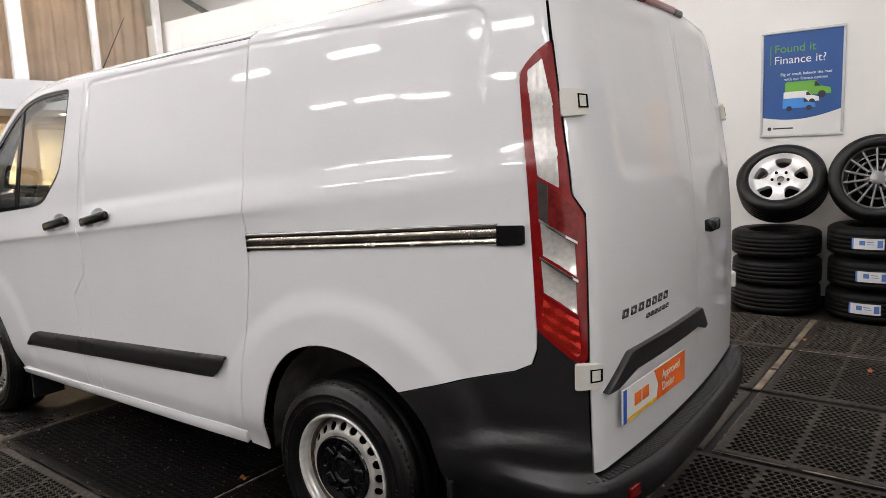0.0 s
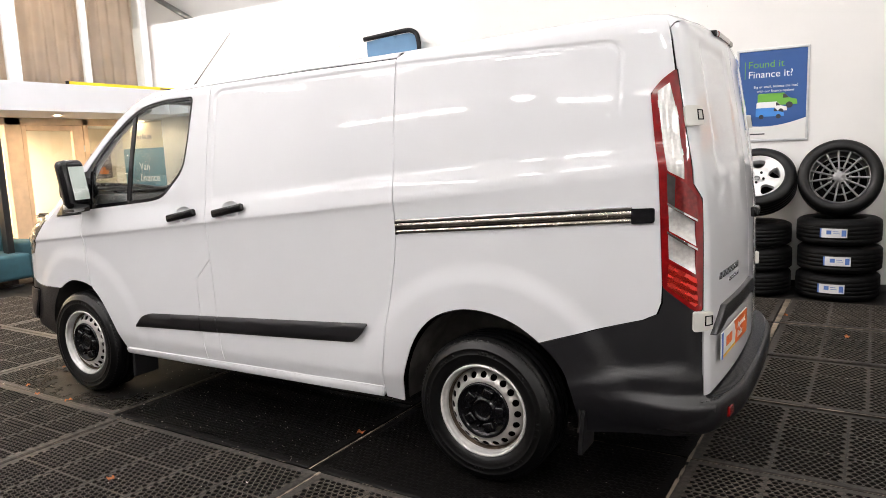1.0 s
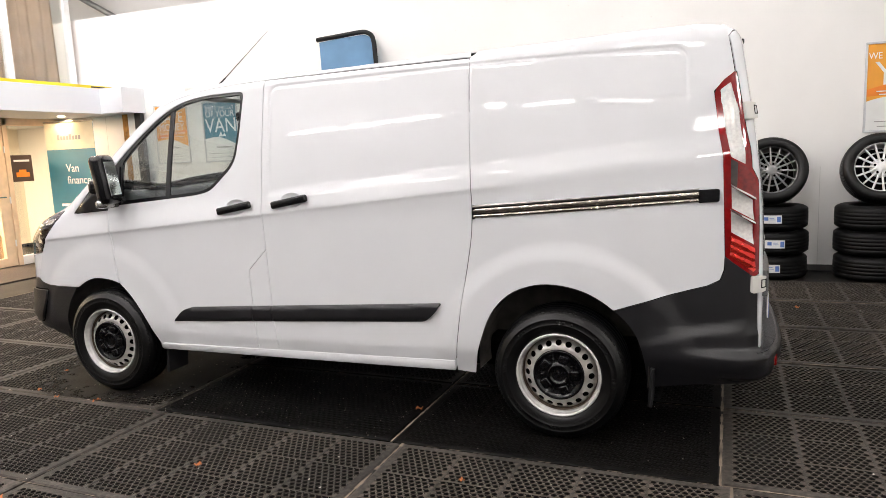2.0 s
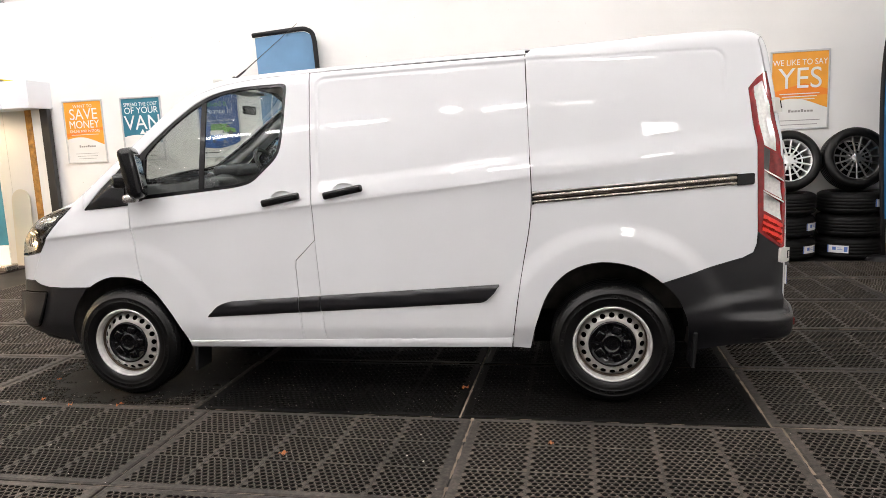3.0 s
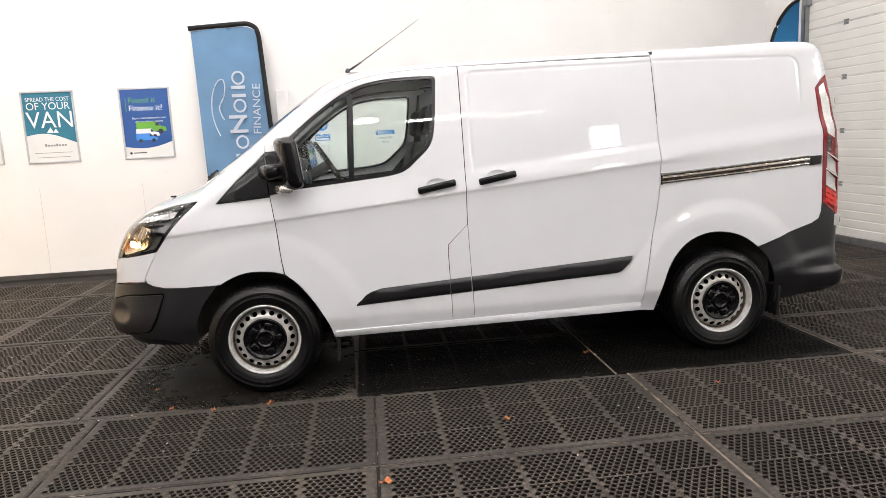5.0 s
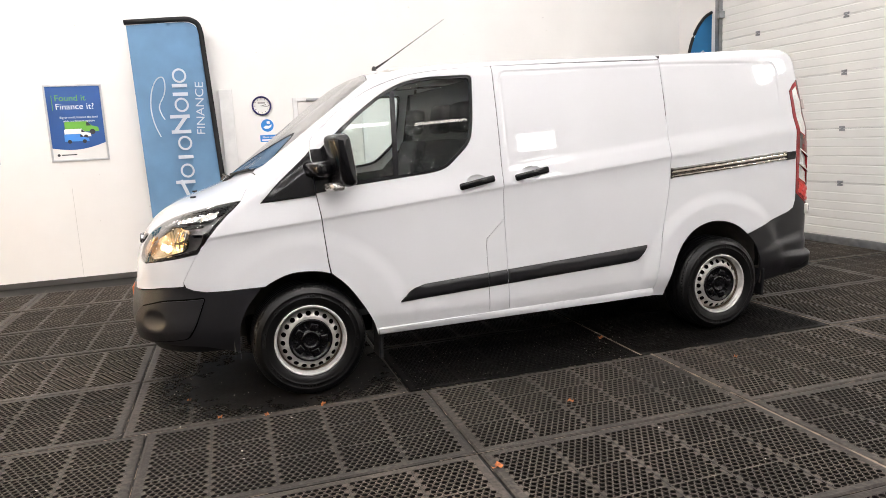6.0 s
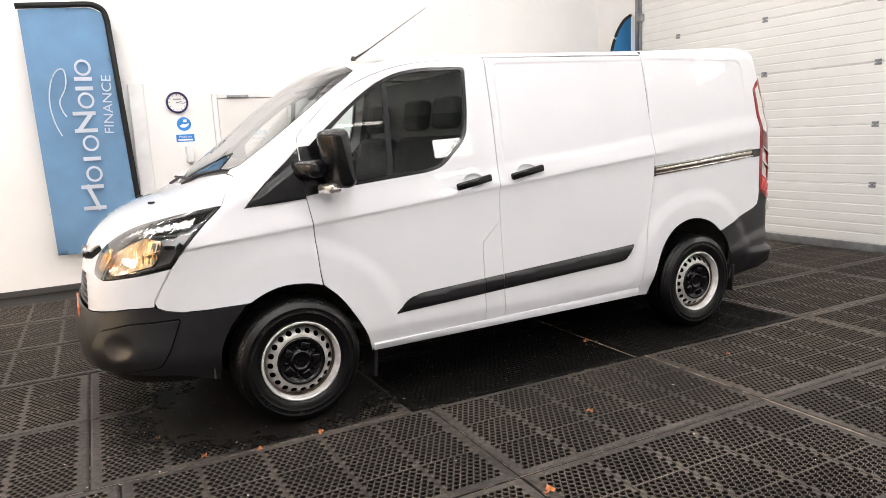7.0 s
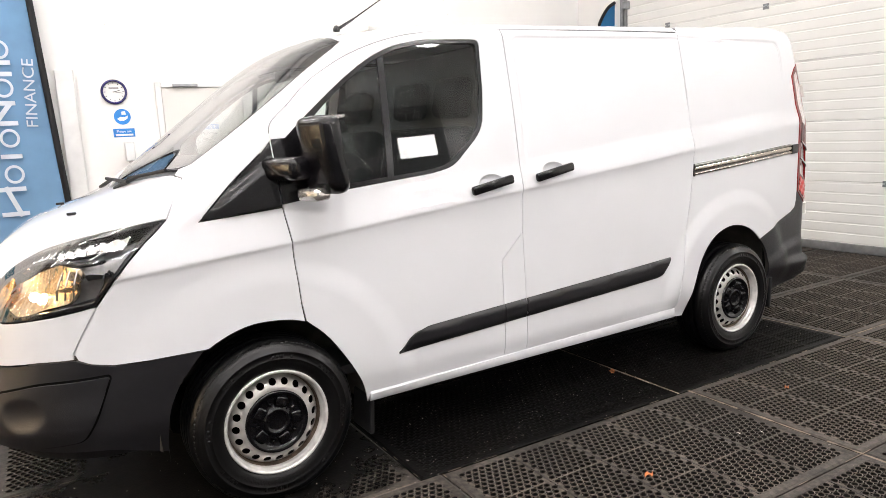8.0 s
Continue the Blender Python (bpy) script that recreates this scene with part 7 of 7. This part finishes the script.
def loose_wheel(x, z, mat, spokes, label, spin, lean=14):
    t = thing("loose_wheel", x, 4.80, z, label, "wheel", "wheels on the tyre stacks")
    t.matrix_world = pose(x, 4.80, z, 90 - lean, 0, 0) @ pose(0, 0, 0, 0, 0, spin)
    # local z points to the viewer after the turn, so the wheel is turned over its axle
    part("tyre", tyre_bm(0.350, 0.235, 0.245), TYRE_RUBBER, t, "", True).matrix_basis = pose(0, 0, -0.1175)
    part("rim", lathe_bm([(0.245, -0.09), (0.240, 0.075), (0.256, 0.092), (0.252, 0.100), (0.238, 0.095), (0.230, 0.060), (0.225, -0.09)], 56, "z", True), mat, t, "", True)
    if spokes > 8:
        for i in range(spokes):
            bm = bmesh.new()
            add_box(bm, -0.009, 0.009, 0.05, 0.238, 0.055, 0.080, 0.004, 1)
            for v in bm.verts:
                v.co.z += 0.012 * (v.co.y - 0.05) / 0.19
            o = part("spoke", bm, mat, t)
            o.matrix_basis = pose(0, 0, 0, 0, 0, 360 * i / spokes)
        part("inner_ring", lathe_bm([(0.150, 0.030), (0.158, 0.040), (0.166, 0.030)], 40, "z"), mat, t, "", True)
        part("hub", lathe_bm([(0.0005, 0.082), (0.045, 0.082), (0.060, 0.074), (0.095, 0.066), (0.098, 0.02)], 36, "z"), mat, t, "", True)
    else:
        # a dished disc with tapered openings between broad spokes
        gaps = []
        for i in range(spokes):
            c = 2 * math.pi * (i + 0.5) / spokes
            gaps.append(rounded([(r * math.cos(c + w), r * math.sin(c + w)) for r, w in ((0.108, -0.20), (0.112, 0.20), (0.165, 0.36), (0.212, 0.33), (0.216, 0.0), (0.212, -0.33), (0.165, -0.36))], 0.03, 3))
        ring = np.array([(0.236 * math.cos(c), 0.236 * math.sin(c)) for c in np.linspace(0, 2 * math.pi, 60, endpoint=False)])
        v2, fs, rings = tri_fill(ring, [resample(g, 0.012) for g in gaps], 0.016)
        rr = np.hypot(v2[:, 0], v2[:, 1])
        top = np.interp(rr, [0.0, 0.03, 0.05, 0.095, 0.15, 0.21, 0.236], [0.058, 0.058, 0.070, 0.074, 0.060, 0.066, 0.088])
        front = np.column_stack([v2, top])
        verts, faces = list(front), [tuple(f) for f in fs]
        for rg in rings[1:]:
            k, m = len(verts), len(rg)
            verts += list(front[rg]) + list(front[rg] * (0.96, 0.96, 1) - (0, 0, 0.045))
            faces += [(k + i, k + (i + 1) % m, k + m + (i + 1) % m, k + m + i) for i in range(m)]
        mesh_from("wheel_face", verts, faces, mat, t, True)
        part("hub", lathe_bm([(0.0005, 0.066), (0.024, 0.066), (0.030, 0.060), (0.030, 0.05)], 28, "z"), RIM_GREY, t, "", True)
    for i in range(5):
        a = 2 * math.pi * i / 5
        o = part("bolt_hole", lathe_bm([(0.0005, 0.002), (0.012, 0.002), (0.012, -0.01)], 12, "z"), INNER_BLACK, t)
        o.location = (0.065 * math.cos(a), 0.065 * math.sin(a), 0.080)
    part("inner_barrel", lathe_bm([(0.224, -0.10), (0.0005, -0.10)], 32, "z"), INNER_BLACK, t)
    return t


loose_wheel(3.545, 1.072, RIM_SILVER, 5, "silver five spoke alloy wheel leaning on a tyre stack", 54, 40)
loose_wheel(4.245, 1.095, RIM_GREY, 15, "dark grey multi spoke alloy wheel on a tyre stack", 4)
loose_wheel(5.24, 1.095, RIM_SILVER, 15, "bright silver multi spoke alloy wheel on a tyre stack", 15)
loose_wheel(5.955, 1.098, RIM_GREY, 15, "dark grey multi spoke alloy wheel beside the flag", 9)

# ---- office side ----
CANOPY = material("canopy_white", (0.78, 0.80, 0.84), 0.5, 0, 0.03, 2.0)
WOOD_FRAME = material("pale_wood_frame", (0.74, 0.56, 0.39), 0.5, 0, 0.12, 8.0)
UPVC = material("white_frame", (0.80, 0.80, 0.80), 0.4)
CURTAIN = material("beige_curtain", (0.64, 0.50, 0.385), 0.9, 0, 0.2, 3.0, 0.4, 60.0)
WARM_WALL = material("office_wall_cream", (0.78, 0.72, 0.60), 0.7, 0, 0.05, 2.0)
BLACK_POST = material("black_post_paint", (0.012, 0.012, 0.013), 0.5)


def office():
    bm = box_bm(-6.2, -4.80, -9.0, 5.145, 2.215, 2.58)
    add_box(bm, -4.80, -4.38, 4.70, 5.145, 2.215, 2.58)
    structure("canopy", bm, CANOPY, "white boxed canopy over the office front", "canopy")
    structure("wall_return", box_bm(-6.2, -4.90, 5.146, 5.30, -0.016, 3.70), WALL_WHITE, "white wall running behind the canopy")
    structure("wall_office_upper", box_bm(-6.0, -5.55, -9.0, -0.6, 2.58, 5.3), WALL_WHITE, "plain white wall beside the upper glazing")
    structure("wall_office_lower", box_bm(-6.35, -6.2, -9.0, -0.6, -0.016, 2.215), WARM_WALL, "cream wall beside the office front")
    structure("office_back_wall", box_bm(-9.2, -9.0, -1.0, 6.6, -0.016, 2.215), WARM_WALL, "cream wall inside the lit office")
    structure("office_ceiling", box_bm(-12.0, -6.2, -9.0, 6.6, 2.215, 2.40), CEIL_WHITE, "white office ceiling", "ceiling")
    structure("office_floor", box_bm(-9.0, -4.9, -9.0, 5.145, -0.016, 0.004), material("brown_carpet", (0.045, 0.032, 0.026), 0.95, 0, 0.3, 10.0, 0.5, 200.0), "dark brown office carpet", "floor")
    # upper glazing
    w = tagged(thing("window_1", -5.62, 0, 0, "", ""), "tall white framed upper glazing with curtains behind", "window", kind="structure")
    for y0, y1 in ((2.78, 2.96), (3.905, 4.0), (4.94, 5.05), (1.75, 1.85), (0.65, 0.83), (-0.6, -0.5)):
        part("mullion", box_bm(-0.04, 0.04, y0, y1, 2.58, 5.25, 0.006, 1), UPVC, w)
    part("window_sill", box_bm(-0.05, 0.06, -0.6, 5.05, 2.58, 2.66, 0.006, 1), UPVC, w)
    part("head_rail", box_bm(-0.04, 0.04, -0.6, 5.05, 5.15, 5.25), UPVC, w)
    for y0, y1 in ((2.96, 3.905), (4.0, 4.94), (1.85, 2.78), (0.83, 1.75), (-0.5, 0.65)):
        p_ = part("pane", box_bm(-0.006, 0.0, y0, y1, 2.66, 5.15), OFFICE_GLASS, w)
        p_.visible_shadow = False
    r = random.Random(8)
    for y0, y1 in ((-0.5, 0.9), (0.9, 1.95), (1.95, 2.9), (2.9, 3.95), (3.95, 5.0)):
        c = thing("curtain", -5.86, (y0 + y1) / 2, 2.60, "beige pleated curtain behind the upper glazing", "curtain", "office curtains")
        bm = bmesh.new()
        rows = []
        n = 60
        ph = [r.uniform(0, 6) for _ in range(4)]
        for zz in np.linspace(0.0, 2.6, 8):
            row = []
            for i in range(n + 1):
                u = (y1 - y0) * (i / n - 0.5)
                row.append(bm.verts.new((0.035 * math.sin(u * 34 + ph[0] + 0.4 * math.sin(u * 7 + ph[1])) + 0.02 * math.sin(u * 13 + ph[2] + zz), u, float(zz))))
            rows.append(row)
        for a, b in zip(rows, rows[1:]):
            for i in range(n):
                bm.faces.new((a[i], a[i + 1], b[i + 1], b[i]))
        g = bmesh.ops.solidify(bm, geom=bm.faces[:], thickness=0.004)
        part("cloth", bm, CURTAIN, c, "", True)
    structure("upper_room_wall", box_bm(-8.2, -8.0, -1.0, 6.6, 2.40, 5.3), WARM_WALL, "dim wall of the upper room behind the curtains")
    # yellow level lying on the canopy
    t = thing("spirit_level", -4.86, 4.0, 2.58, "long yellow spirit level lying on the canopy", "spirit level")
    part("beam", box_bm(-0.02, 0.02, -0.85, 1.10, 0.0, 0.045, 0.003, 1), material("yellow_enamel", (0.80, 0.62, 0.02), 0.4), t)
    part("end_cap", box_bm(-0.022, 0.022, 1.10, 1.13, -0.0, 0.047, 0.003, 1), BLACK_RUBBER, t)
    part("end_cap", box_bm(-0.022, 0.022, -0.88, -0.85, -0.0, 0.047, 0.003, 1), BLACK_RUBBER, t)
    part("print", box_bm(0.020, 0.0215, 0.60, 0.85, 0.012, 0.030), PRINT_DARK, t)
    # office front
    f = tagged(thing("window_2", -6.2, 0, 0, "", ""), "wood framed glass office front with a glazed door", "office front", kind="structure")
    for y0, y1 in ((2.93, 3.16), (4.12, 4.20), (5.05, 5.14), (1.95, 2.03), (-0.6, -0.5), (0.7, 0.78)):
        part("post", box_bm(-0.06, 0.05, y0, y1, 0.0, 2.215, 0.005, 1), WOOD_FRAME, f)
    part("head_rail", box_bm(-0.06, 0.05, -0.6, 5.14, 2.11, 2.215, 0.004, 1), WOOD_FRAME, f)
    for y0, y1 in ((4.20, 5.05), (2.03, 2.93), (0.78, 1.95), (-0.5, 0.7)):
        part("bottom_rail", box_bm(-0.05, 0.04, y0, y1, 0.0, 0.14, 0.004, 1), UPVC, f)
        p_ = part("pane", box_bm(-0.008, 0.0, y0, y1, 0.14, 2.11), OFFICE_GLASS, f)
        p_.visible_shadow = False
    d = tagged(thing("door_3", -6.2, 3.16, 0.0, "", ""), "glazed white framed office door, closed", "door", kind="structure")
    bm = bmesh.new()
    add_box(bm, -0.03, 0.04, 0.005, 0.075, 0.01, 2.105, 0.005, 1)
    add_box(bm, -0.03, 0.04, 0.785, 0.955, 0.01, 2.105, 0.005, 1)
    add_box(bm, -0.03, 0.04, 0.075, 0.785, 2.03, 2.105, 0.005, 1)
    add_box(bm, -0.03, 0.04, 0.075, 0.785, 0.01, 0.14, 0.005, 1)
    part("door_frame", bm, WOOD_FRAME, d)
    p_ = part("pane", box_bm(0.0, 0.008, 0.075, 0.785, 0.14, 2.03), OFFICE_GLASS, d)
    p_.visible_shadow = False
    part("door_handle", tube_bm([(0.04, 0.86, 1.05), (0.085, 0.86, 1.05), (0.09, 0.75, 1.05)], 0.010, 8), ALU, d)
    for z in (0.35, 1.0, 1.75):
        part("door_hinge", tube_bm([(0.05, 0.95, z - 0.05), (0.05, 0.95, z + 0.05)], 0.011, 8), UPVC, d)
    # posts under the canopy, the edge of a board
    for x, y in ((-4.44, 5.06), (-4.88, 2.12)):
        t = thing("canopy_post", x, y, 0.0, "slim black square post under the white canopy", "post", "canopy posts")
        part("shaft", box_bm(-0.06, 0.06, -0.04, 0.04, 0.0, 2.215, 0.004, 1), BLACK_POST, t)
        part("foot_plate", box_bm(-0.10, 0.14, -0.08, 0.06, 0.0, 0.02, 0.003, 1), BLACK_POST, t)
    t = thing("insulation_board", -4.70, 5.06, 0.0, "upright board with a rough orange foam edge", "board")
    part("foam_edge", box_bm(-0.05, 0.05, -0.03, 0.05, 0.0, 2.21, 0.012, 2), material("foam_orange", (0.45, 0.22, 0.05), 0.9, 0, 0.5, 18.0, 0.9, 40.0), t)
    part("facing", box_bm(0.052, 0.19, -0.02, 0.05, 0.0, 2.21, 0.003, 1), WALL_WHITE, t)
    t = thing("leaning_board", -5.02, 5.02, 0.0, "pale oval topped board leaning on the wall", "board")
    bm = plate_bm([(0.15 * math.cos(a), 0.95 + 0.16 * math.sin(a)) for a in np.linspace(0, math.pi, 14)] + [(-0.15, 0.0), (0.15, 0.0)], 0.018)
    part("sheet", bm, WARM_WALL, t).matrix_basis = pose(0, 0, 0, -3, 0, 0)
    # roll-up banner
    t = thing("rollup_banner", -5.38, 4.60, 0.0, "teal and cream pull up banner standing under the canopy", "banner")
    part("base", box_bm(-0.50, 0.50, -0.12, 0.12, 0.0, 0.09, 0.02, 3), ALU, t)
    part("cloth", box_bm(-0.49, 0.49, -0.004, 0.0, 0.09, 2.12), TEAL, t)
    part("upper_field", box_bm(-0.49, 0.49, -0.0055, -0.004, 1.72, 2.12), material("banner_cream", (0.75, 0.70, 0.52), 0.6), t)
    part("lower_field", box_bm(-0.49, 0.49, -0.0055, -0.004, 0.09, 0.36), PAPER, t)
    part("top_rail", box_bm(-0.50, 0.50, -0.012, 0.008, 2.115, 2.145, 0.005, 2), ALU, t)
    part("prop", tube_bm([(0.0, 0.02, 0.09), (0.0, 0.02, 2.12)], 0.012, 8), ALU, t)
    for i in range(8):
        part("logo_shape", box_bm(-0.24 + i * 0.06, -0.24 + i * 0.06 + 0.046, -0.0070, -0.0055, 1.86, 1.945 if i in (0, 4) else 1.92), PRINT_GREY, t)
    words("banner_words", "Van", 0.17, -0.13, -0.006, 1.38, PRINT_WHITE, t, depth=0.001)
    words("banner_words", "finance", 0.17, -0.13, -0.006, 1.20, PRINT_WHITE, t, depth=0.001)
    for i in range(3):
        part("small_print", box_bm(-0.30, 0.30 - 0.1 * i, -0.0070, -0.0055, 0.86 - 0.1 * i, 0.90 - 0.1 * i), PRINT_WHITE, t)
    # small dark picture on the glass
    t = thing("window_poster", -6.175, 4.385, 1.465, "dark small poster with an orange car shape on the glass", "poster")
    part("sheet", box_bm(0.0, 0.006, -0.175, 0.175, -0.20, 0.20), material("poster_dark", (0.06, 0.035, 0.025), 0.5), t)
    part("car_shape", box_bm(0.006, 0.008, -0.11, 0.11, -0.13, -0.06, 0.0), PRINT_DEEP, t)
    part("car_shape", box_bm(0.006, 0.008, -0.06, 0.06, -0.06, -0.02, 0.0), PRINT_DEEP, t)
    part("print_line", box_bm(0.006, 0.0075, -0.13, 0.13, 0.10, 0.13), PAPER, t)
    t = thing("window_sticker", -6.195, 2.62, 1.78, "orange arrow sticker on the office glass", "sticker")
    part("arrow", plate_bm([(-0.10, -0.15), (0.10, -0.10), (0.06, 0.0), (0.12, 0.15), (-0.05, 0.05)], 0.004, "x"), PRINT_DEEP, t)


office()


def armchair(x, y, rz):
    t = thing("office_chair", x, y, 0.004, "dark upholstered office armchair on a bent metal frame", "chair", "office chairs", rz)
    seat = part("seat", box_bm(-0.25, 0.25, -0.25, 0.25, 0.42, 0.50, 0.03, 3), material("chair_cloth", (0.03, 0.035, 0.04), 0.9), t, "", True)
    b = part("backrest", box_bm(-0.24, 0.24, -0.03, 0.03, 0.0, 0.45, 0.03, 3), SEAT_CLOTH, t, "", True)
    b.matrix_basis = pose(0, 0.27, 0.50, -10, 0, 0)
    for s in (-0.27, 0.27):
        part("frame", tube_bm([(s, 0.28, 0.02), (s, -0.25, 0.02), (s, -0.27, 0.10), (s, -0.22, 0.62), (s, -0.18, 0.66), (s, 0.24, 0.66)], 0.013, 8), CHROME, t, "", True)
        part("armrest", box_bm(s - 0.025, s + 0.025, -0.20, 0.20, 0.665, 0.69, 0.01, 2), BLACK_RUBBER, t)


armchair(-7.5, 4.25, 150)
armchair(-7.6, 2.75, 110)


def low_table():
    t = thing("low_table", -6.85, 3.80, 0.004, "small pale wooden side table in the office", "table")
    wood = material("pale_pine", (0.55, 0.36, 0.19), 0.5, 0, 0.2, 9.0)
    part("tabletop", box_bm(-0.28, 0.28, -0.45, 0.45, 0.40, 0.44, 0.006, 2), wood, t)
    for a in (-0.24, 0.24):
        for b in (-0.40, 0.40):
            part("leg", box_bm(a - 0.025, a + 0.025, b - 0.025, b + 0.025, 0.0, 0.40, 0.004, 1), wood, t)


low_table()


def sofa():
    t = thing("sofa", -5.0, 1.55, 0.004, "low teal fabric sofa outside the office glass", "sofa")
    cloth = material("teal_fabric", (0.025, 0.085, 0.11), 0.9, 0, 0.15, 12.0, 0.3, 250.0)
    part("seat", box_bm(-0.40, 0.40, -0.70, 0.70, 0.10, 0.42, 0.05, 3), cloth, t, "", True)
    part("backrest", box_bm(-0.48, -0.26, -0.72, 0.72, 0.30, 0.82, 0.06, 3), cloth, t, "", True)
    for s in (-0.80, 0.80):
        part("armrest", box_bm(-0.44, 0.40, s - 0.11, s + 0.11, 0.08, 0.56, 0.05, 3), cloth, t, "", True)
    for a in (-0.35, 0.33):
        for b in (-0.75, 0.75):
            part("foot", box_bm(a - 0.03, a + 0.03, b - 0.03, b + 0.03, 0.0, 0.10), BLACK_RUBBER, t)


sofa()
WARM_GLOW = glowing("warm_downlight", (1.0, 0.72, 0.46), 600.0)
for i, (x, y) in enumerate(((-5.45, 4.55), (-5.45, 3.3), (-5.45, 1.9), (-5.45, 0.5))):
    t = thing("downlight", x, y, 2.215, "small warm recessed downlight under the canopy", "downlight", "downlights")
    part("bezel", lathe_bm([(0.055, 0.0), (0.075, -0.002), (0.075, -0.008), (0.055, -0.010)], 24, "z"), UPVC, t)
    part("lamp_disc", lathe_bm([(0.0005, -0.005), (0.055, -0.005), (0.055, -0.001)], 24, "z"), WARM_GLOW, t, "glowing warm disc")
WARM_PANEL = glowing("office_panel_light", (1.0, 0.76, 0.52), 270.0)
for x, y in ((-7.6, 3.9), (-7.6, 2.2), (-7.6, 0.4)):
    t = thing("panel_light", x, y, 2.215, "square office ceiling panel light, lit", "ceiling lamp", "office panel lights")
    part("frame", box_bm(-0.32, 0.32, -0.32, 0.32, -0.012, -0.001), UPVC, t)
    part("diffuser", box_bm(-0.29, 0.29, -0.29, 0.29, -0.016, -0.012), WARM_PANEL, t, "glowing diffuser")

# steel brace under the roof
t = thing("roof_brace", 0, 0, 0, "grey steel roof brace above the partition", "brace")
part("tube", tube_bm([(-8.0, 6.45, 5.05), (-5.2, 6.45, 3.52)], 0.05, 12), GREY_METAL, t, "", True)
t = thing("roof_beam", 0, 0, 0, "pale steel roof beam above the partition", "beam")
bm = bmesh.new()
add_box(bm, -9.0, 6.4, 6.20, 6.36, 5.28, 5.30)
add_box(bm, -9.0, 6.4, 6.272, 6.288, 5.06, 5.28)
add_box(bm, -9.0, 6.4, 6.20, 6.36, 5.04, 5.06)
part("flange_and_web", bm, material("beam_paint", (0.5, 0.5, 0.5), 0.6), t)


# ---- fallen leaves and grit ----
def leaf(x, y, rz, size, k):
    bm = bmesh.new()
    n = 9
    ring = [bm.verts.new((size * (i / (n - 1) - 0.5), size * 0.32 * math.sin(math.pi * i / (n - 1)) * (1 + 0.25 * math.sin(i * 2.4 + k)), 0.004 + 0.010 * math.sin(i * 1.1 + k))) for i in range(n)]
    ring2 = [bm.verts.new((size * (i / (n - 1) - 0.5), -size * 0.30 * math.sin(math.pi * i / (n - 1)) * (1 + 0.25 * math.cos(i * 2.0 + k)), 0.005 + 0.008 * math.cos(i * 1.3 + k))) for i in range(1, n - 1)]
    mid = [ring[0]] + [bm.verts.new((size * (i / (n - 1) - 0.5), 0, 0.002 + 0.003 * math.sin(i + k))) for i in range(1, n - 1)] + [ring[-1]]
    low = [ring[0]] + ring2 + [ring[-1]]
    for a, b in ((ring, mid), (mid, low)):
        for i in range(n - 1):
            q = []
            for v in (a[i], a[i + 1], b[i + 1], b[i]):
                if v not in q:
                    q.append(v)
            if len(q) > 2:
                bm.faces.new(q)
    ob = part("leaf", bm, LEAF, None, "", True)
    ob.matrix_world = pose(x, y, 0.001, 0, 0, rz)
    tagged(ob, "small curled orange brown leaf on the rubber mat", "leaf", "fallen leaves")


LEAF = material("dead_leaf", (0.42, 0.13, 0.035), 0.8, 0, 0.5, 40.0)
rl = random.Random(21)
for x, y, sz in ((2.077, 0.21, 0.06), (0.02, -0.17, 0.05), (-0.30, -0.19, 0.035), (-0.55, -0.11, 0.04), (1.30, -0.75, 0.05), (0.63, -1.29, 0.07), (-0.72, 0.25, 0.03), (4.35, 3.2, 0.06), (3.9, 3.75, 0.05), (2.6, -0.55, 0.03)):
    leaf(x, y, rl.uniform(0, 360), sz, rl.uniform(0, 6))
verts, faces = [], []
for q in range(1100):
    x, y = (rl.uniform(-2.5, 5.5), rl.uniform(-2.6, 4.6)) if q < 700 else (rl.gauss(1.2, 0.9), rl.uniform(-0.22, 0.75))
    a = rl.uniform(0.001, 0.003)
    k = len(verts)
    verts += [(x - a, y - a * 0.6, 0.0025), (x + a, y - a * 0.5, 0.0025), (x + a * 0.4, y + a, 0.0025), (x, y, 0.0025 + a * 1.2)]
    faces += [(k, k + 1, k + 3), (k + 1, k + 2, k + 3), (k + 2, k, k + 3)]
for q in range(90):
    x, y = rl.uniform(-2.6, 0.4) if q < 60 else rl.uniform(0.4, 4.5), rl.uniform(-1.8, 2.4)
    a, b = rl.uniform(0.004, 0.010), rl.uniform(0, 6.3)
    k = len(verts)
    verts += [(x + a * math.cos(b + c) * w, y + a * math.sin(b + c) * w, 0.003 + h) for c, w, h in ((0, 1.3, 0.002), (1.9, 0.6, 0), (3.2, 1.0, 0.003), (4.6, 0.5, 0.001))]
    faces += [(k, k + 1, k + 2), (k, k + 2, k + 3)]
tagged(mesh_from("floor_grit", verts, faces, material("grit_pale", (0.42, 0.38, 0.33), 0.8)), "pale grit scattered on the rubber mats", "grit", kind="stuff")


# dark film that covers the mats round the front wheel
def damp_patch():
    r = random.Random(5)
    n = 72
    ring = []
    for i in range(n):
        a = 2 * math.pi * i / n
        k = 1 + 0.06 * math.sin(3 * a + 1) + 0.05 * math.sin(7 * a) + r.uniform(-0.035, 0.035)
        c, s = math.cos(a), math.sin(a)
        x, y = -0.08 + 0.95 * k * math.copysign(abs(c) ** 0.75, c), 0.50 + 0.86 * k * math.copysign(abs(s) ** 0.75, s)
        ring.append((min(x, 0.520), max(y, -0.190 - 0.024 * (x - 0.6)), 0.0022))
    ob = mesh_from("damp_patch", ring + [(-0.08, 0.50, 0.0022)], [(i, (i + 1) % n, n) for i in range(n)], DARK_FILM)
    tagged(ob, "dark film covering the mat holes round the wheel", "wet patch", kind="stuff")


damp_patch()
